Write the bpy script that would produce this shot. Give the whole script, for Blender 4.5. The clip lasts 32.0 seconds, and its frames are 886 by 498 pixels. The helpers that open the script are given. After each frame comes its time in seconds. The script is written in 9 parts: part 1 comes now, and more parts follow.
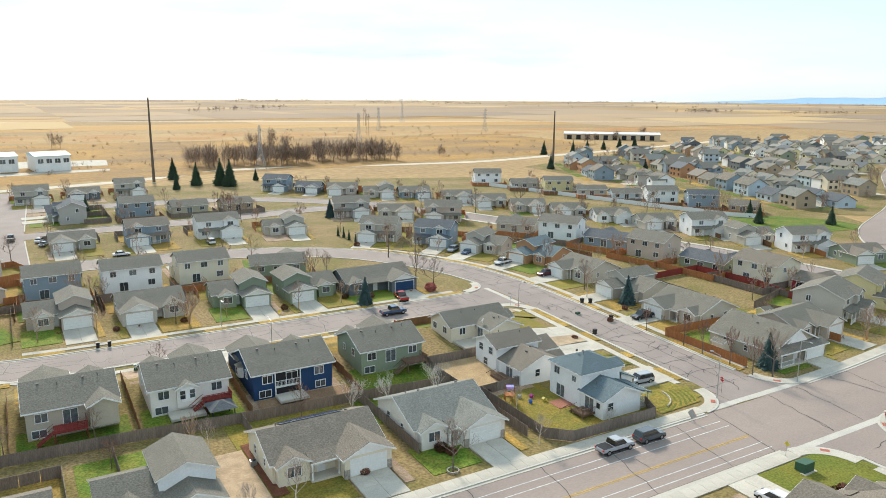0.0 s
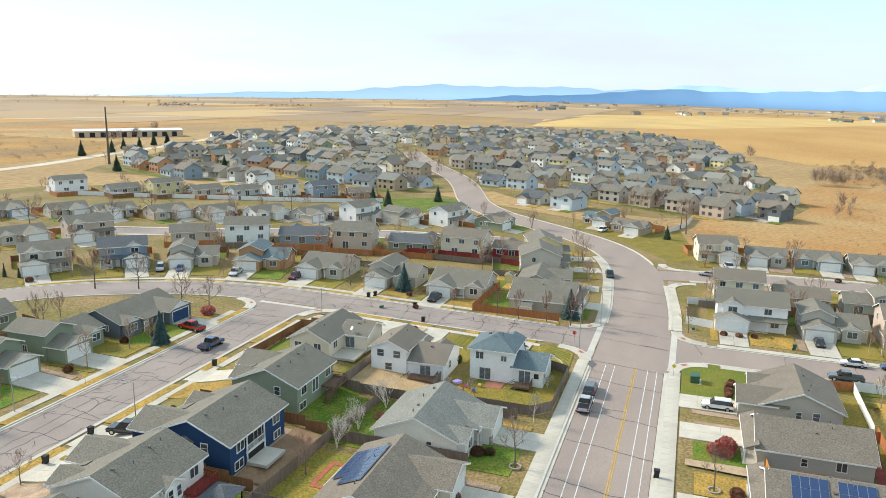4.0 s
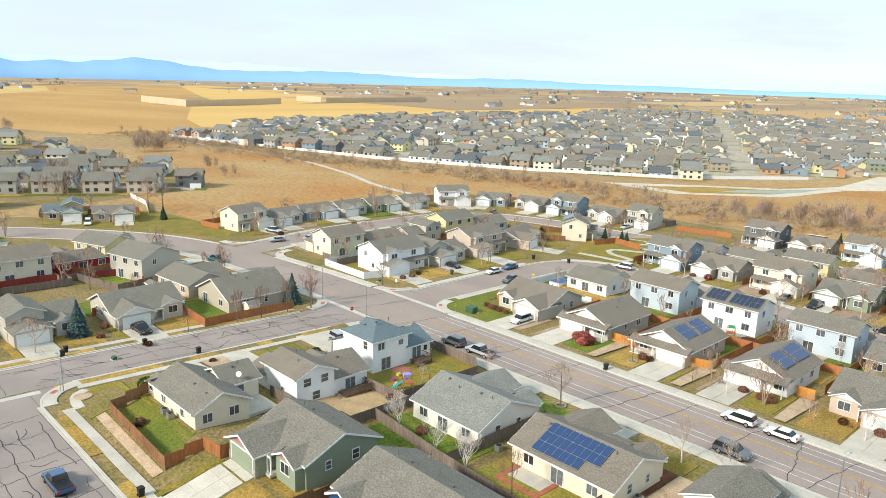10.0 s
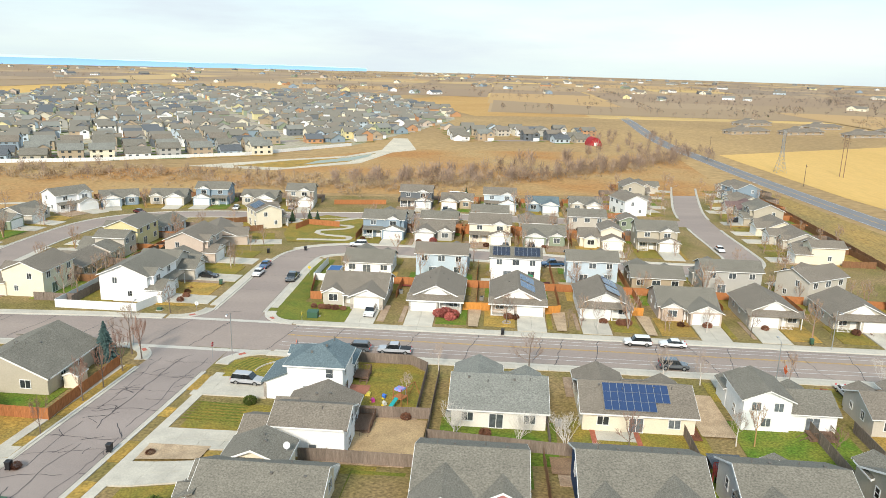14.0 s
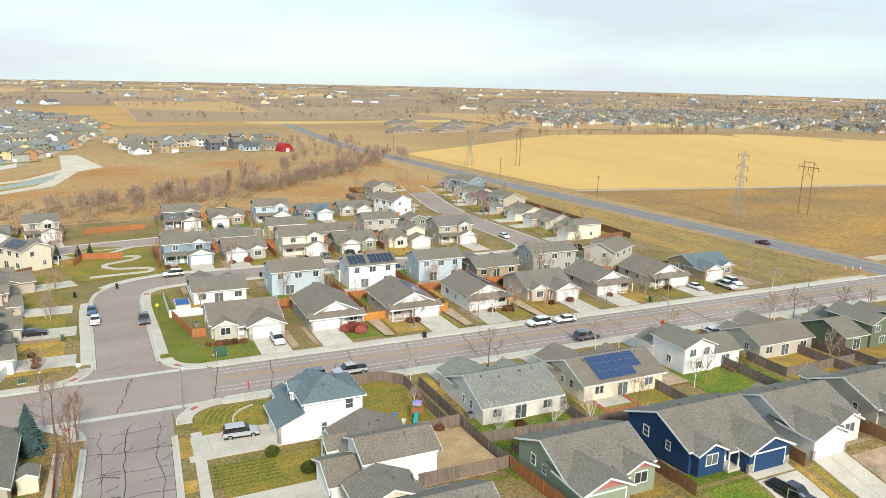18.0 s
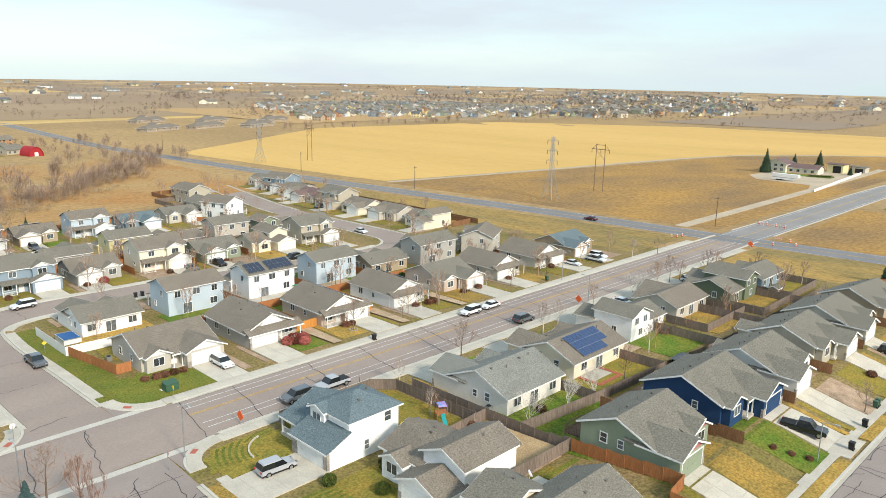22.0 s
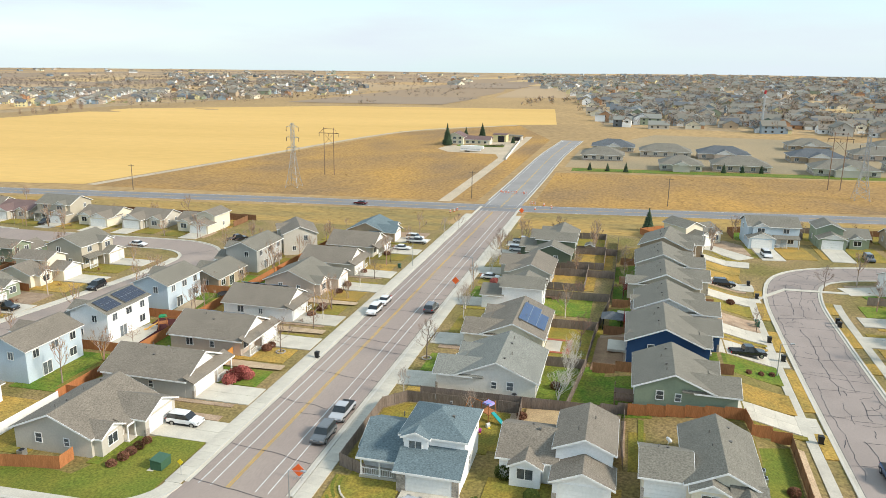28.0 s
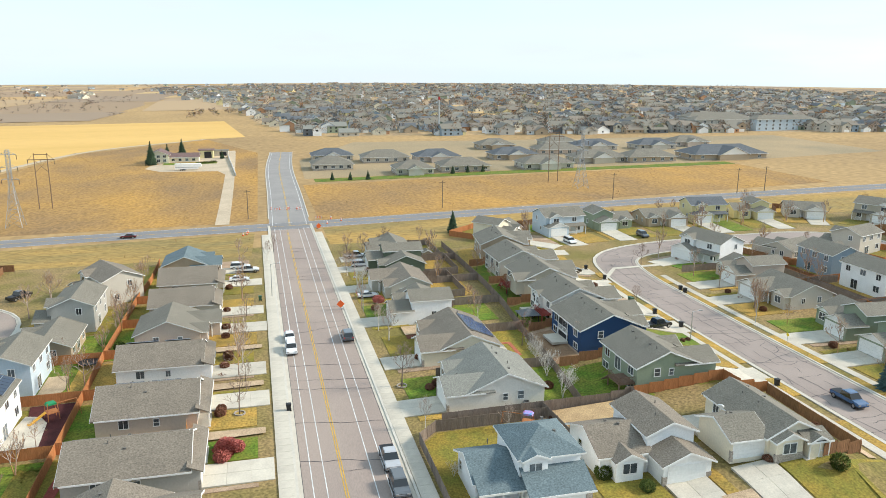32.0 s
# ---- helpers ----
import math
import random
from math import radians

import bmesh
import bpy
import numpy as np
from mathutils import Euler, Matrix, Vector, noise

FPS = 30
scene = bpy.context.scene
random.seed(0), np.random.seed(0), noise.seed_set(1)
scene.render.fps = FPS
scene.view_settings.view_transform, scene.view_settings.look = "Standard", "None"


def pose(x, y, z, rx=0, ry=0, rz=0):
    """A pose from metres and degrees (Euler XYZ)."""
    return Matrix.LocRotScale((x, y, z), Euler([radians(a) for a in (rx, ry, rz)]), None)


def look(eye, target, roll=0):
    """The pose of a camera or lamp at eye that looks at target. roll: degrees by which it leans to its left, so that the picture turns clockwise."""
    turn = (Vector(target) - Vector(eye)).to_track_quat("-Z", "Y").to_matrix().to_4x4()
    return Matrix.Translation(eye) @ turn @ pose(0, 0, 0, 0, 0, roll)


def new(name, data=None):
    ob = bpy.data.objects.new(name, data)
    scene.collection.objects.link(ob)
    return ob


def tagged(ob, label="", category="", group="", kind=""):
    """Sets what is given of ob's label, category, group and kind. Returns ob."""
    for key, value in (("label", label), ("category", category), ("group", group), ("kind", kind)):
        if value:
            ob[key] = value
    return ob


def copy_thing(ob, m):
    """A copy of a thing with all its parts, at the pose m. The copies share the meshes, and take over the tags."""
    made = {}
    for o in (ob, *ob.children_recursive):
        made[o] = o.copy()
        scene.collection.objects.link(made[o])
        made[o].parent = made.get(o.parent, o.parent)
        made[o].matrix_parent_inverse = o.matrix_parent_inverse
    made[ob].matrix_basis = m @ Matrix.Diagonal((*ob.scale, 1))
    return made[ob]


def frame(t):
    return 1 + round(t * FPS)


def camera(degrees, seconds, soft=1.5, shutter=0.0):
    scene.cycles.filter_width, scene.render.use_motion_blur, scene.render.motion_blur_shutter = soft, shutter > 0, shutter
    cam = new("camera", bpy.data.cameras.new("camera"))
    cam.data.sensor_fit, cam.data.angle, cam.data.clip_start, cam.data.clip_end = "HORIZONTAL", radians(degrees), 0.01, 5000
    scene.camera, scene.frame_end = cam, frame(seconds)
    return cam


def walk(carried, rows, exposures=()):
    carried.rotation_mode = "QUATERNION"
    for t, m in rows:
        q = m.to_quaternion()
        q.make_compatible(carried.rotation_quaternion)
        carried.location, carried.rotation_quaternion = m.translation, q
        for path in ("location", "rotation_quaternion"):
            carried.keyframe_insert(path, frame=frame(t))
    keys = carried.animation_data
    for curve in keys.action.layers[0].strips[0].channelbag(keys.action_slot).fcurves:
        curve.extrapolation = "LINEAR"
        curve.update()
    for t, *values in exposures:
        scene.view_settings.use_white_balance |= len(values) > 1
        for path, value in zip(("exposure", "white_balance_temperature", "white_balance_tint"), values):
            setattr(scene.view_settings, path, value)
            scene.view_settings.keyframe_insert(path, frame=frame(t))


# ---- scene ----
cam = camera(61.5, 32.0, soft=0.55)
# seconds, eye, yaw, pitch, roll
PATH = [
    (0, -4.07, 3.10, 48.36, -30.53, -12.05, 0.30),
    (0.5, -11.12, 8.38, 48.35, -35.65, -12.05, 0.29),
    (1, -17.84, 14.20, 48.34, -40.81, -12.02, 0.25),
    (1.5, -24.18, 20.61, 48.33, -45.96, -12.00, 0.37),
    (2, -30.04, 27.59, 48.33, -51.16, -11.99, 0.48),
    (2.5, -35.25, 35.13, 48.34, -56.36, -12.00, 0.63),
    (3, -39.63, 43.17, 48.35, -61.55, -12.01, 0.64),
    (3.5, -43.14, 51.56, 48.34, -66.66, -12.07, 0.69),
    (5.5, -50.60, 87.20, 47.74, -86.74, -12.08, 1.31),
    (6, -50.74, 96.37, 47.73, -91.77, -12.15, 1.19),
    (6.5, -49.90, 105.67, 47.75, -96.88, -12.30, 1.28),
    (7, -47.99, 114.96, 47.79, -102.22, -12.44, 1.30),
    (7.5, -45.15, 124.13, 47.85, -107.60, -12.58, 1.34),
    (8, -41.48, 133.06, 47.91, -112.99, -12.71, 1.32),
    (8.5, -37.05, 141.59, 47.97, -118.25, -12.87, 1.41),
    (9, -31.95, 149.61, 48.02, -123.43, -13.01, 1.43),
    (9.5, -26.22, 157.00, 48.07, -128.54, -13.17, 1.47),
    (10, -19.88, 163.70, 48.13, -133.67, -13.37, 1.43),
    (10.5, -12.92, 169.70, 48.20, -138.74, -13.58, 1.42),
    (11, -5.38, 175.00, 48.28, -143.90, -13.78, 1.32),
    (11.5, 2.71, 179.62, 48.35, -149.03, -13.93, 1.28),
    (12, 11.32, 183.49, 48.41, -154.31, -14.13, 1.19),
    (12.5, 20.43, 186.54, 48.44, -159.66, -14.31, 1.25),
    (13, 29.97, 188.74, 48.46, -165.16, -14.41, 1.31),
    (13.5, 39.10, 190.08, 48.46, -170.40, -14.40, 1.41),
    (14, 48.96, 190.83, 48.46, -176.01, -14.33, 1.52),
    (14.5, 58.00, 191.02, 48.44, 178.82, -14.20, 1.53),
    (15, 67.55, 190.66, 48.40, 173.29, -13.98, 1.31),
    (15.35, 73.96, 190.06, 48.36, 169.51, -13.82, 1.10),
    (15.5, 75.36, 189.87, 48.35, 168.75, -13.80, 1.13),
    (16.5, 85.35, 187.97, 48.28, 163.28, -13.55, 1.24),
    (17.5, 95.34, 184.99, 48.19, 157.74, -13.35, 1.36),
    (18, 99.89, 183.15, 48.15, 155.05, -13.29, 1.31),
    (18.5, 104.15, 180.99, 48.08, 152.47, -13.26, 1.30),
    (19, 108.25, 178.54, 47.99, 149.85, -13.25, 1.24),
    (19.5, 112.27, 175.87, 47.85, 147.25, -13.25, 1.19),
    (20, 116.17, 173.00, 47.70, 144.63, -13.26, 1.14),
    (20.5, 119.92, 169.92, 47.55, 142.01, -13.24, 1.15),
    (21, 123.47, 166.62, 47.42, 139.40, -13.25, 1.16),
    (21.5, 126.79, 163.13, 47.34, 136.82, -13.30, 1.18),
    (22, 129.88, 159.48, 47.32, 134.28, -13.40, 1.17),
    (22.5, 132.78, 155.74, 47.36, 131.75, -13.50, 1.12),
    (23, 135.52, 151.97, 47.44, 129.23, -13.60, 1.04),
    (23.5, 138.15, 148.16, 47.51, 126.74, -13.72, 1.05),
    (24, 140.63, 144.18, 47.59, 124.25, -13.84, 1.04),
    (24.5, 142.93, 139.99, 47.66, 121.72, -13.91, 1.08),
    (25, 145.00, 135.62, 47.73, 119.15, -13.95, 1.04),
    (25.5, 146.84, 131.20, 47.78, 116.56, -13.98, 1.02),
    (27.5, 152.85, 113.55, 48.20, 106.45, -14.37, 0.97),
    (28, 153.94, 109.24, 48.20, 103.96, -14.38, 0.90),
    (28.5, 154.81, 104.95, 48.19, 101.55, -14.39, 0.82),
    (29, 155.42, 100.46, 48.18, 99.12, -14.38, 0.80),
    (29.5, 155.72, 95.51, 48.17, 96.51, -14.37, 0.82),
    (29.9, 155.70, 91.36, 48.17, 94.32, -14.37, 0.83),
    (30, 155.64, 89.86, 48.17, 93.52, -14.35, 0.83),
    (30.2, 155.45, 86.85, 48.18, 91.88, -14.32, 0.72),
    (30.5, 154.97, 82.24, 48.19, 89.33, -14.24, 0.58),
    (31, 153.72, 74.11, 48.20, 84.82, -13.99, 0.40),
    (31.5, 152.10, 66.02, 48.20, 80.33, -13.68, 0.44),
    (32, 150.27, 58.19, 48.18, 75.78, -13.37, 0.46),
]


def gaze(x, y, z, yaw, pitch, roll):
    a, b = radians(yaw), radians(pitch)
    return look((x, y, z), (x - math.sin(a) * math.cos(b), y + math.cos(a) * math.cos(b), z + math.sin(b)), roll)


walk(cam, [(t, gaze(*p)) for t, *p in PATH], [(0, 0.48), (3, 0.50), (7, 0.57), (10, 0.50), (14, 0.40), (20, 0.36), (25, 0.40), (28, 0.46), (32, 0.58)])

# ---- light ----
SUN_AZ, SUN_EL = 8.0, 33.0      # degrees from +y towards +x, and height
world = bpy.data.worlds.new("sky")
scene.world = world
world.use_nodes = True
wn, wl = world.node_tree.nodes, world.node_tree.links
sky = wn.new("ShaderNodeTexSky")
sky.sky_type = "NISHITA"
sky.sun_disc = False
sky.sun_elevation, sky.sun_rotation = radians(SUN_EL), radians(SUN_AZ)
sky.air_density, sky.dust_density = 1.2, 0.4
geo = wn.new("ShaderNodeTexCoord")
stretch = wn.new("ShaderNodeMapping")
stretch.inputs["Scale"].default_value = (1.2, 1.2, 7.0)
cloud = wn.new("ShaderNodeTexNoise")
cloud.inputs["Scale"].default_value, cloud.inputs["Detail"].default_value, cloud.inputs["Roughness"].default_value = 1.7, 7.0, 0.55
ramp = wn.new("ShaderNodeValToRGB")
ramp.color_ramp.elements[0].position, ramp.color_ramp.elements[1].position = 0.41, 0.66
ramp.color_ramp.elements[0].color, ramp.color_ramp.elements[1].color = (0.10, 0.10, 0.10, 1), (0.97, 0.97, 0.97, 1)
tone = wn.new("ShaderNodeMix")
tone.data_type = "RGBA"
tone.inputs[7].default_value = (5.75, 6.42, 7.0, 1)
back = wn["Background"]
back.inputs["Strength"].default_value = 0.1
wl.new(geo.outputs["Generated"], stretch.inputs["Vector"])
wl.new(stretch.outputs["Vector"], cloud.inputs["Vector"])
wl.new(cloud.outputs["Fac"], ramp.inputs["Fac"])
wl.new(ramp.outputs["Color"], tone.inputs[0])
bright = wn.new("ShaderNodeVectorMath")
bright.operation = "SCALE"
bright.inputs["Scale"].default_value = 1.7
wl.new(sky.outputs["Color"], bright.inputs[0])
haze = wn.new("ShaderNodeMix")
haze.data_type = "RGBA"
haze.inputs[0].default_value = 0.72
haze.inputs[7].default_value = (4.3, 6.35, 7.6, 1)
wl.new(bright.outputs["Vector"], haze.inputs[6])
wl.new(haze.outputs[2], tone.inputs[6])
wl.new(tone.outputs[2], back.inputs["Color"])
sun = new("sun", bpy.data.lights.new("sun", "SUN"))
sun.data.energy, sun.data.angle, sun.data.color = 3.35, radians(10), (1.0, 0.915, 0.79)
sa, se = radians(SUN_AZ), radians(SUN_EL)
sun.matrix_world = look((0, 0, 60), (-math.sin(sa) * math.cos(se), -math.cos(sa) * math.cos(se), 60 - math.sin(se)))
scene.view_settings.exposure = 0.46


# ---- materials ----
def mat(name, col, rough=0.8, var=0.18, big=0.25, fine=6.0, bump=0.0, metal=0.0, spec=0.3, alt=None, per=0.0, coat=0.0, squash=(1, 1, 1)):
    """Base colour with stains (big) and grain (fine); alt is a second colour in the stains; per varies from object to object."""
    m = bpy.data.materials.new(name)
    m.use_nodes = True
    n, l = m.node_tree.nodes, m.node_tree.links
    b = n["Principled BSDF"]
    b.inputs["Roughness"].default_value, b.inputs["Metallic"].default_value = rough, metal
    b.inputs["Specular IOR Level"].default_value, b.inputs["Coat Weight"].default_value = spec, coat
    tc, mp = n.new("ShaderNodeTexCoord"), n.new("ShaderNodeMapping")
    mp.inputs["Scale"].default_value = squash
    l.new(tc.outputs["Object"], mp.inputs["Vector"])
    n1, n2 = n.new("ShaderNodeTexNoise"), n.new("ShaderNodeTexNoise")
    n1.inputs["Scale"].default_value, n1.inputs["Detail"].default_value = big, 4
    n2.inputs["Scale"].default_value, n2.inputs["Detail"].default_value = fine, 3
    l.new(mp.outputs["Vector"], n1.inputs["Vector"]), l.new(mp.outputs["Vector"], n2.inputs["Vector"])
    r1 = n.new("ShaderNodeMapRange")
    r1.inputs[1].default_value, r1.inputs[2].default_value = 0.35, 0.65
    l.new(n1.outputs["Fac"], r1.inputs[0])
    mix = n.new("ShaderNodeMix")
    mix.data_type = "RGBA"
    second = alt or tuple(c * (1 - var) for c in col)
    mix.inputs[6].default_value, mix.inputs[7].default_value = (*col, 1), (*second, 1)
    l.new(r1.outputs[0], mix.inputs[0])
    r2 = n.new("ShaderNodeMapRange")
    r2.inputs[1].default_value, r2.inputs[2].default_value = 0.3, 0.7
    r2.inputs[3].default_value, r2.inputs[4].default_value = 1 - var, 1 + var
    l.new(n2.outputs["Fac"], r2.inputs[0])
    hsv = n.new("ShaderNodeHueSaturation")
    l.new(mix.outputs[2], hsv.inputs["Color"])
    if per:
        info, r3, mul = n.new("ShaderNodeObjectInfo"), n.new("ShaderNodeMapRange"), n.new("ShaderNodeMath")
        r3.inputs[3].default_value, r3.inputs[4].default_value = 1 - per, 1 + per
        mul.operation = "MULTIPLY"
        l.new(info.outputs["Random"], r3.inputs[0])
        l.new(r2.outputs[0], mul.inputs[0]), l.new(r3.outputs[0], mul.inputs[1])
        l.new(mul.outputs[0], hsv.inputs["Value"])
    else:
        l.new(r2.outputs[0], hsv.inputs["Value"])
    l.new(hsv.outputs["Color"], b.inputs["Base Color"])
    if bump:
        bp = n.new("ShaderNodeBump")
        bp.inputs["Strength"].default_value, bp.inputs["Distance"].default_value = bump, 0.03
        l.new(n2.outputs["Fac"], bp.inputs["Height"]), l.new(bp.outputs["Normal"], b.inputs["Normal"])
    return m


M_ASPHALT = mat("asphalt", (0.345, 0.278, 0.236), 0.9, 0.12, 0.12, 9, 0.2, alt=(0.295, 0.238, 0.208), squash=(0.25, 1, 1))
M_ASPHALT_OLD = mat("asphalt_worn", (0.332, 0.275, 0.244), 0.9, 0.12, 0.12, 9, 0.2, alt=(0.285, 0.236, 0.21))
M_ASPHALT_DARK = mat("asphalt_highway", (0.225, 0.22, 0.222), 0.9, 0.1, 0.1, 9, 0.2)
M_TAR = mat("tar_seal", (0.055, 0.05, 0.055), 0.6, 0.2, 1, 8)
M_CONCRETE = mat("concrete", (0.55, 0.505, 0.42), 0.9, 0.1, 0.4, 5, 0.1, alt=(0.465, 0.425, 0.355), per=0.06)
M_KERB = mat("kerb_concrete", (0.55, 0.515, 0.45), 0.9, 0.1, 0.3, 5, 0.1)
M_PAINT_W = mat("road_paint_white", (0.72, 0.72, 0.70), 0.7, 0.25, 1.2, 6)
M_PAINT_Y = mat("road_paint_yellow", (0.66, 0.40, 0.05), 0.7, 0.25, 1.2, 6)
M_GROUND = mat("dry_prairie", (0.42, 0.275, 0.118), 0.95, 0.2, 0.006, 0.3, 0.3, alt=(0.32, 0.21, 0.095))
M_LOT = mat("lot_grass", (0.175, 0.145, 0.04), 0.95, 0.42, 0.09, 2.5, 0.4, alt=(0.275, 0.19, 0.085))
M_WHEAT = mat("golden_stubble", (0.65, 0.415, 0.135), 0.95, 0.06, 0.012, 0.7, 0.3, alt=(0.57, 0.355, 0.105), squash=(1, 0.15, 1))
M_WHEAT_PALE = mat("pale_stubble", (0.62, 0.42, 0.15), 0.95, 0.12, 0.01, 0.5, 0.3, alt=(0.50, 0.34, 0.14))
M_BROWN = mat("brown_field", (0.25, 0.155, 0.07), 0.95, 0.25, 0.025, 0.9, 0.4, alt=(0.42, 0.235, 0.06), squash=(0.6, 1, 1))
M_RUST = mat("rusty_grass", (0.40, 0.195, 0.06), 0.95, 0.2, 0.02, 0.7, 0.3, alt=(0.42, 0.28, 0.12))
M_DIRT = mat("dirt_track", (0.52, 0.42, 0.30), 0.95, 0.15, 0.1, 2, 0.2)
M_PALE = mat("pale_bank", (0.62, 0.55, 0.43), 0.95, 0.15, 0.1, 2, 0.2)
M_LAWN = [mat("lawn_green", (0.09, 0.165, 0.014), 0.95, 0.42, 0.28, 3, 0.5, alt=(0.175, 0.185, 0.026), per=0.12),
          mat("lawn_fading", (0.27, 0.192, 0.034), 0.95, 0.36, 0.3, 3.6, 0.5, alt=(0.18, 0.165, 0.028), per=0.12),
          mat("lawn_straw", (0.42, 0.255, 0.055), 0.95, 0.38, 0.3, 3, 0.5, alt=(0.28, 0.195, 0.048), per=0.12),
          mat("rock_mulch", (0.40, 0.29, 0.20), 0.95, 0.3, 0.6, 6, 0.5, alt=(0.29, 0.20, 0.13), per=0.15),
          mat("lawn_olive", (0.175, 0.165, 0.024), 0.95, 0.36, 0.2, 3.6, 0.5, alt=(0.115, 0.145, 0.018), per=0.1)]
M_VERGE = mat("dry_verge", (0.40, 0.25, 0.072), 0.95, 0.28, 0.06, 1.5, 0.4, alt=(0.22, 0.17, 0.065), squash=(1, 0.3, 1))
M_PASTURE = mat("orange_pasture", (0.50, 0.305, 0.105), 0.95, 0.12, 0.008, 0.5, 0.3, alt=(0.43, 0.24, 0.075), squash=(0.5, 1, 1))
M_WATER = mat("pond_water", (0.26, 0.29, 0.20), 0.3, 0.1, 0.05, 1, spec=0.6)
M_GLASS = mat("window_glass", (0.10, 0.115, 0.125), 0.07, 0.35, 0.3, 2, spec=0.7, per=0.7)
M_FRAME = mat("white_vinyl", (0.78, 0.78, 0.76), 0.5, 0.05, 1, 3)
M_TRIM = mat("white_trim", (0.82, 0.81, 0.78), 0.6, 0.06, 0.5, 3)
M_GARAGE = mat("garage_white", (0.80, 0.80, 0.77), 0.55, 0.05, 0.5, 3)
M_STONE = mat("stone_veneer", (0.42, 0.37, 0.31), 0.9, 0.3, 1.5, 5, 0.6, alt=(0.28, 0.25, 0.22))
M_METAL = mat("galvanised_metal", (0.45, 0.46, 0.47), 0.4, 0.1, 1, 5, metal=0.7)
M_VENT = mat("vent_paint", (0.15, 0.14, 0.125), 0.7, 0.1, 1, 5)
M_SOLAR = mat("solar_cell", (0.014, 0.042, 0.13), 0.2, 0.1, 1.5, 6, spec=0.7, coat=0.4)
M_SOLAR_D = mat("solar_cell_dark", (0.012, 0.018, 0.04), 0.12, 0.1, 1.5, 6, spec=0.7, coat=0.4)
M_BARK = mat("bark", (0.17, 0.13, 0.10), 0.95, 0.25, 1, 8)
M_POLE = mat("weathered_pole", (0.25, 0.165, 0.11), 0.9, 0.2, 1, 6)
M_BIRCH = mat("pale_bark", (0.66, 0.61, 0.55), 0.95, 0.2, 1, 8)
M_TWIG = mat("winter_twigs", (0.31, 0.225, 0.175), 0.95, 0.25, 0.6, 6, per=0.15)
M_TWIG_RED = mat("russet_twigs", (0.32, 0.19, 0.14), 0.95, 0.25, 0.6, 6, per=0.1)
M_SPRUCE = mat("spruce_needles", (0.05, 0.082, 0.042), 0.9, 0.35, 0.6, 5, per=0.15)
M_SPRUCE_B = mat("blue_spruce_needles", (0.060, 0.105, 0.098), 0.9, 0.3, 0.6, 5, per=0.1)
M_SHRUB = mat("dry_shrub", (0.22, 0.10, 0.06), 0.95, 0.3, 0.8, 6, per=0.25)
M_SHRUB_G = mat("green_shrub", (0.085, 0.115, 0.022), 0.95, 0.3, 0.8, 6, per=0.2)
M_SHRUB_R = mat("crimson_shrub", (0.46, 0.135, 0.11), 0.95, 0.3, 0.8, 6, per=0.15)
M_BRUSH = mat("creek_brush", (0.40, 0.30, 0.19), 0.95, 0.3, 0.05, 2, alt=(0.30, 0.225, 0.155))
M_CEDAR = mat("cedar_boards", (0.42, 0.17, 0.065), 0.85, 0.22, 1.2, 5, per=0.12, squash=(4, 4, 0.5))
M_WEATHERED = mat("weathered_boards", (0.235, 0.185, 0.15), 0.9, 0.25, 1.2, 5, per=0.15, squash=(4, 4, 0.5))
M_BROWNWOOD = mat("brown_boards", (0.28, 0.142, 0.07), 0.9, 0.25, 1.2, 5, per=0.15, squash=(4, 4, 0.5))
M_REDWOOD = mat("red_stained_boards", (0.26, 0.045, 0.035), 0.85, 0.2, 1.2, 5, per=0.1, squash=(4, 4, 0.5))
M_DECK = mat("deck_boards", (0.20, 0.125, 0.085), 0.85, 0.25, 1.2, 5, squash=(4, 4, 0.5))
M_TYRE = mat("tyre_rubber", (0.018, 0.018, 0.018), 0.9, 0.1)
M_RIM = mat("alloy_rim", (0.5, 0.5, 0.5), 0.3, 0.1, metal=0.9)
M_CARGLASS = mat("car_glass", (0.015, 0.018, 0.02), 0.05, 0.05, spec=0.8)
M_BLACK = mat("black_plastic", (0.02, 0.02, 0.022), 0.5, 0.1)
M_GREENBOX = mat("green_enamel", (0.05, 0.115, 0.07), 0.5, 0.1)
M_ORANGE = mat("orange_sign", (0.85, 0.14, 0.03), 0.6, 0.05)
M_REDSIGN = mat("red_sign", (0.55, 0.03, 0.03), 0.5, 0.05)
M_YELLOW = mat("yellow_sign", (0.80, 0.60, 0.03), 0.5, 0.05)

WALLS = dict(w=(0.85, 0.85, 0.84), c=(0.76, 0.69, 0.54), b=(0.47, 0.42, 0.33), t=(0.42, 0.33, 0.23), g=(0.44, 0.425, 0.39), n=(0.53, 0.49, 0.42),
             u=(0.25, 0.32, 0.38), l=(0.50, 0.58, 0.64), e=(0.265, 0.31, 0.22), r=(0.30, 0.035, 0.05), y=(0.68, 0.60, 0.33), o=(0.50, 0.27, 0.14),
             B=(0.02, 0.058, 0.14), d=(0.14, 0.155, 0.17), k=(0.55, 0.45, 0.37), G=(0.15, 0.18, 0.12), i=(0.77, 0.73, 0.665))
WALLNAME = dict(w="white", c="cream", b="beige", t="tan", g="grey", n="greige", u="blue-grey", l="pale blue", e="sage green", r="dark red", y="yellow",
                o="orange-brown", B="navy blue", d="charcoal", k="pinkish tan", G="dark olive", i="ivory")
M_WALL = {k: mat("lap_siding_" + WALLNAME[k].replace(" ", "_"), v, 0.75, 0.06, 0.5, 4, 0.05) for k, v in WALLS.items()}
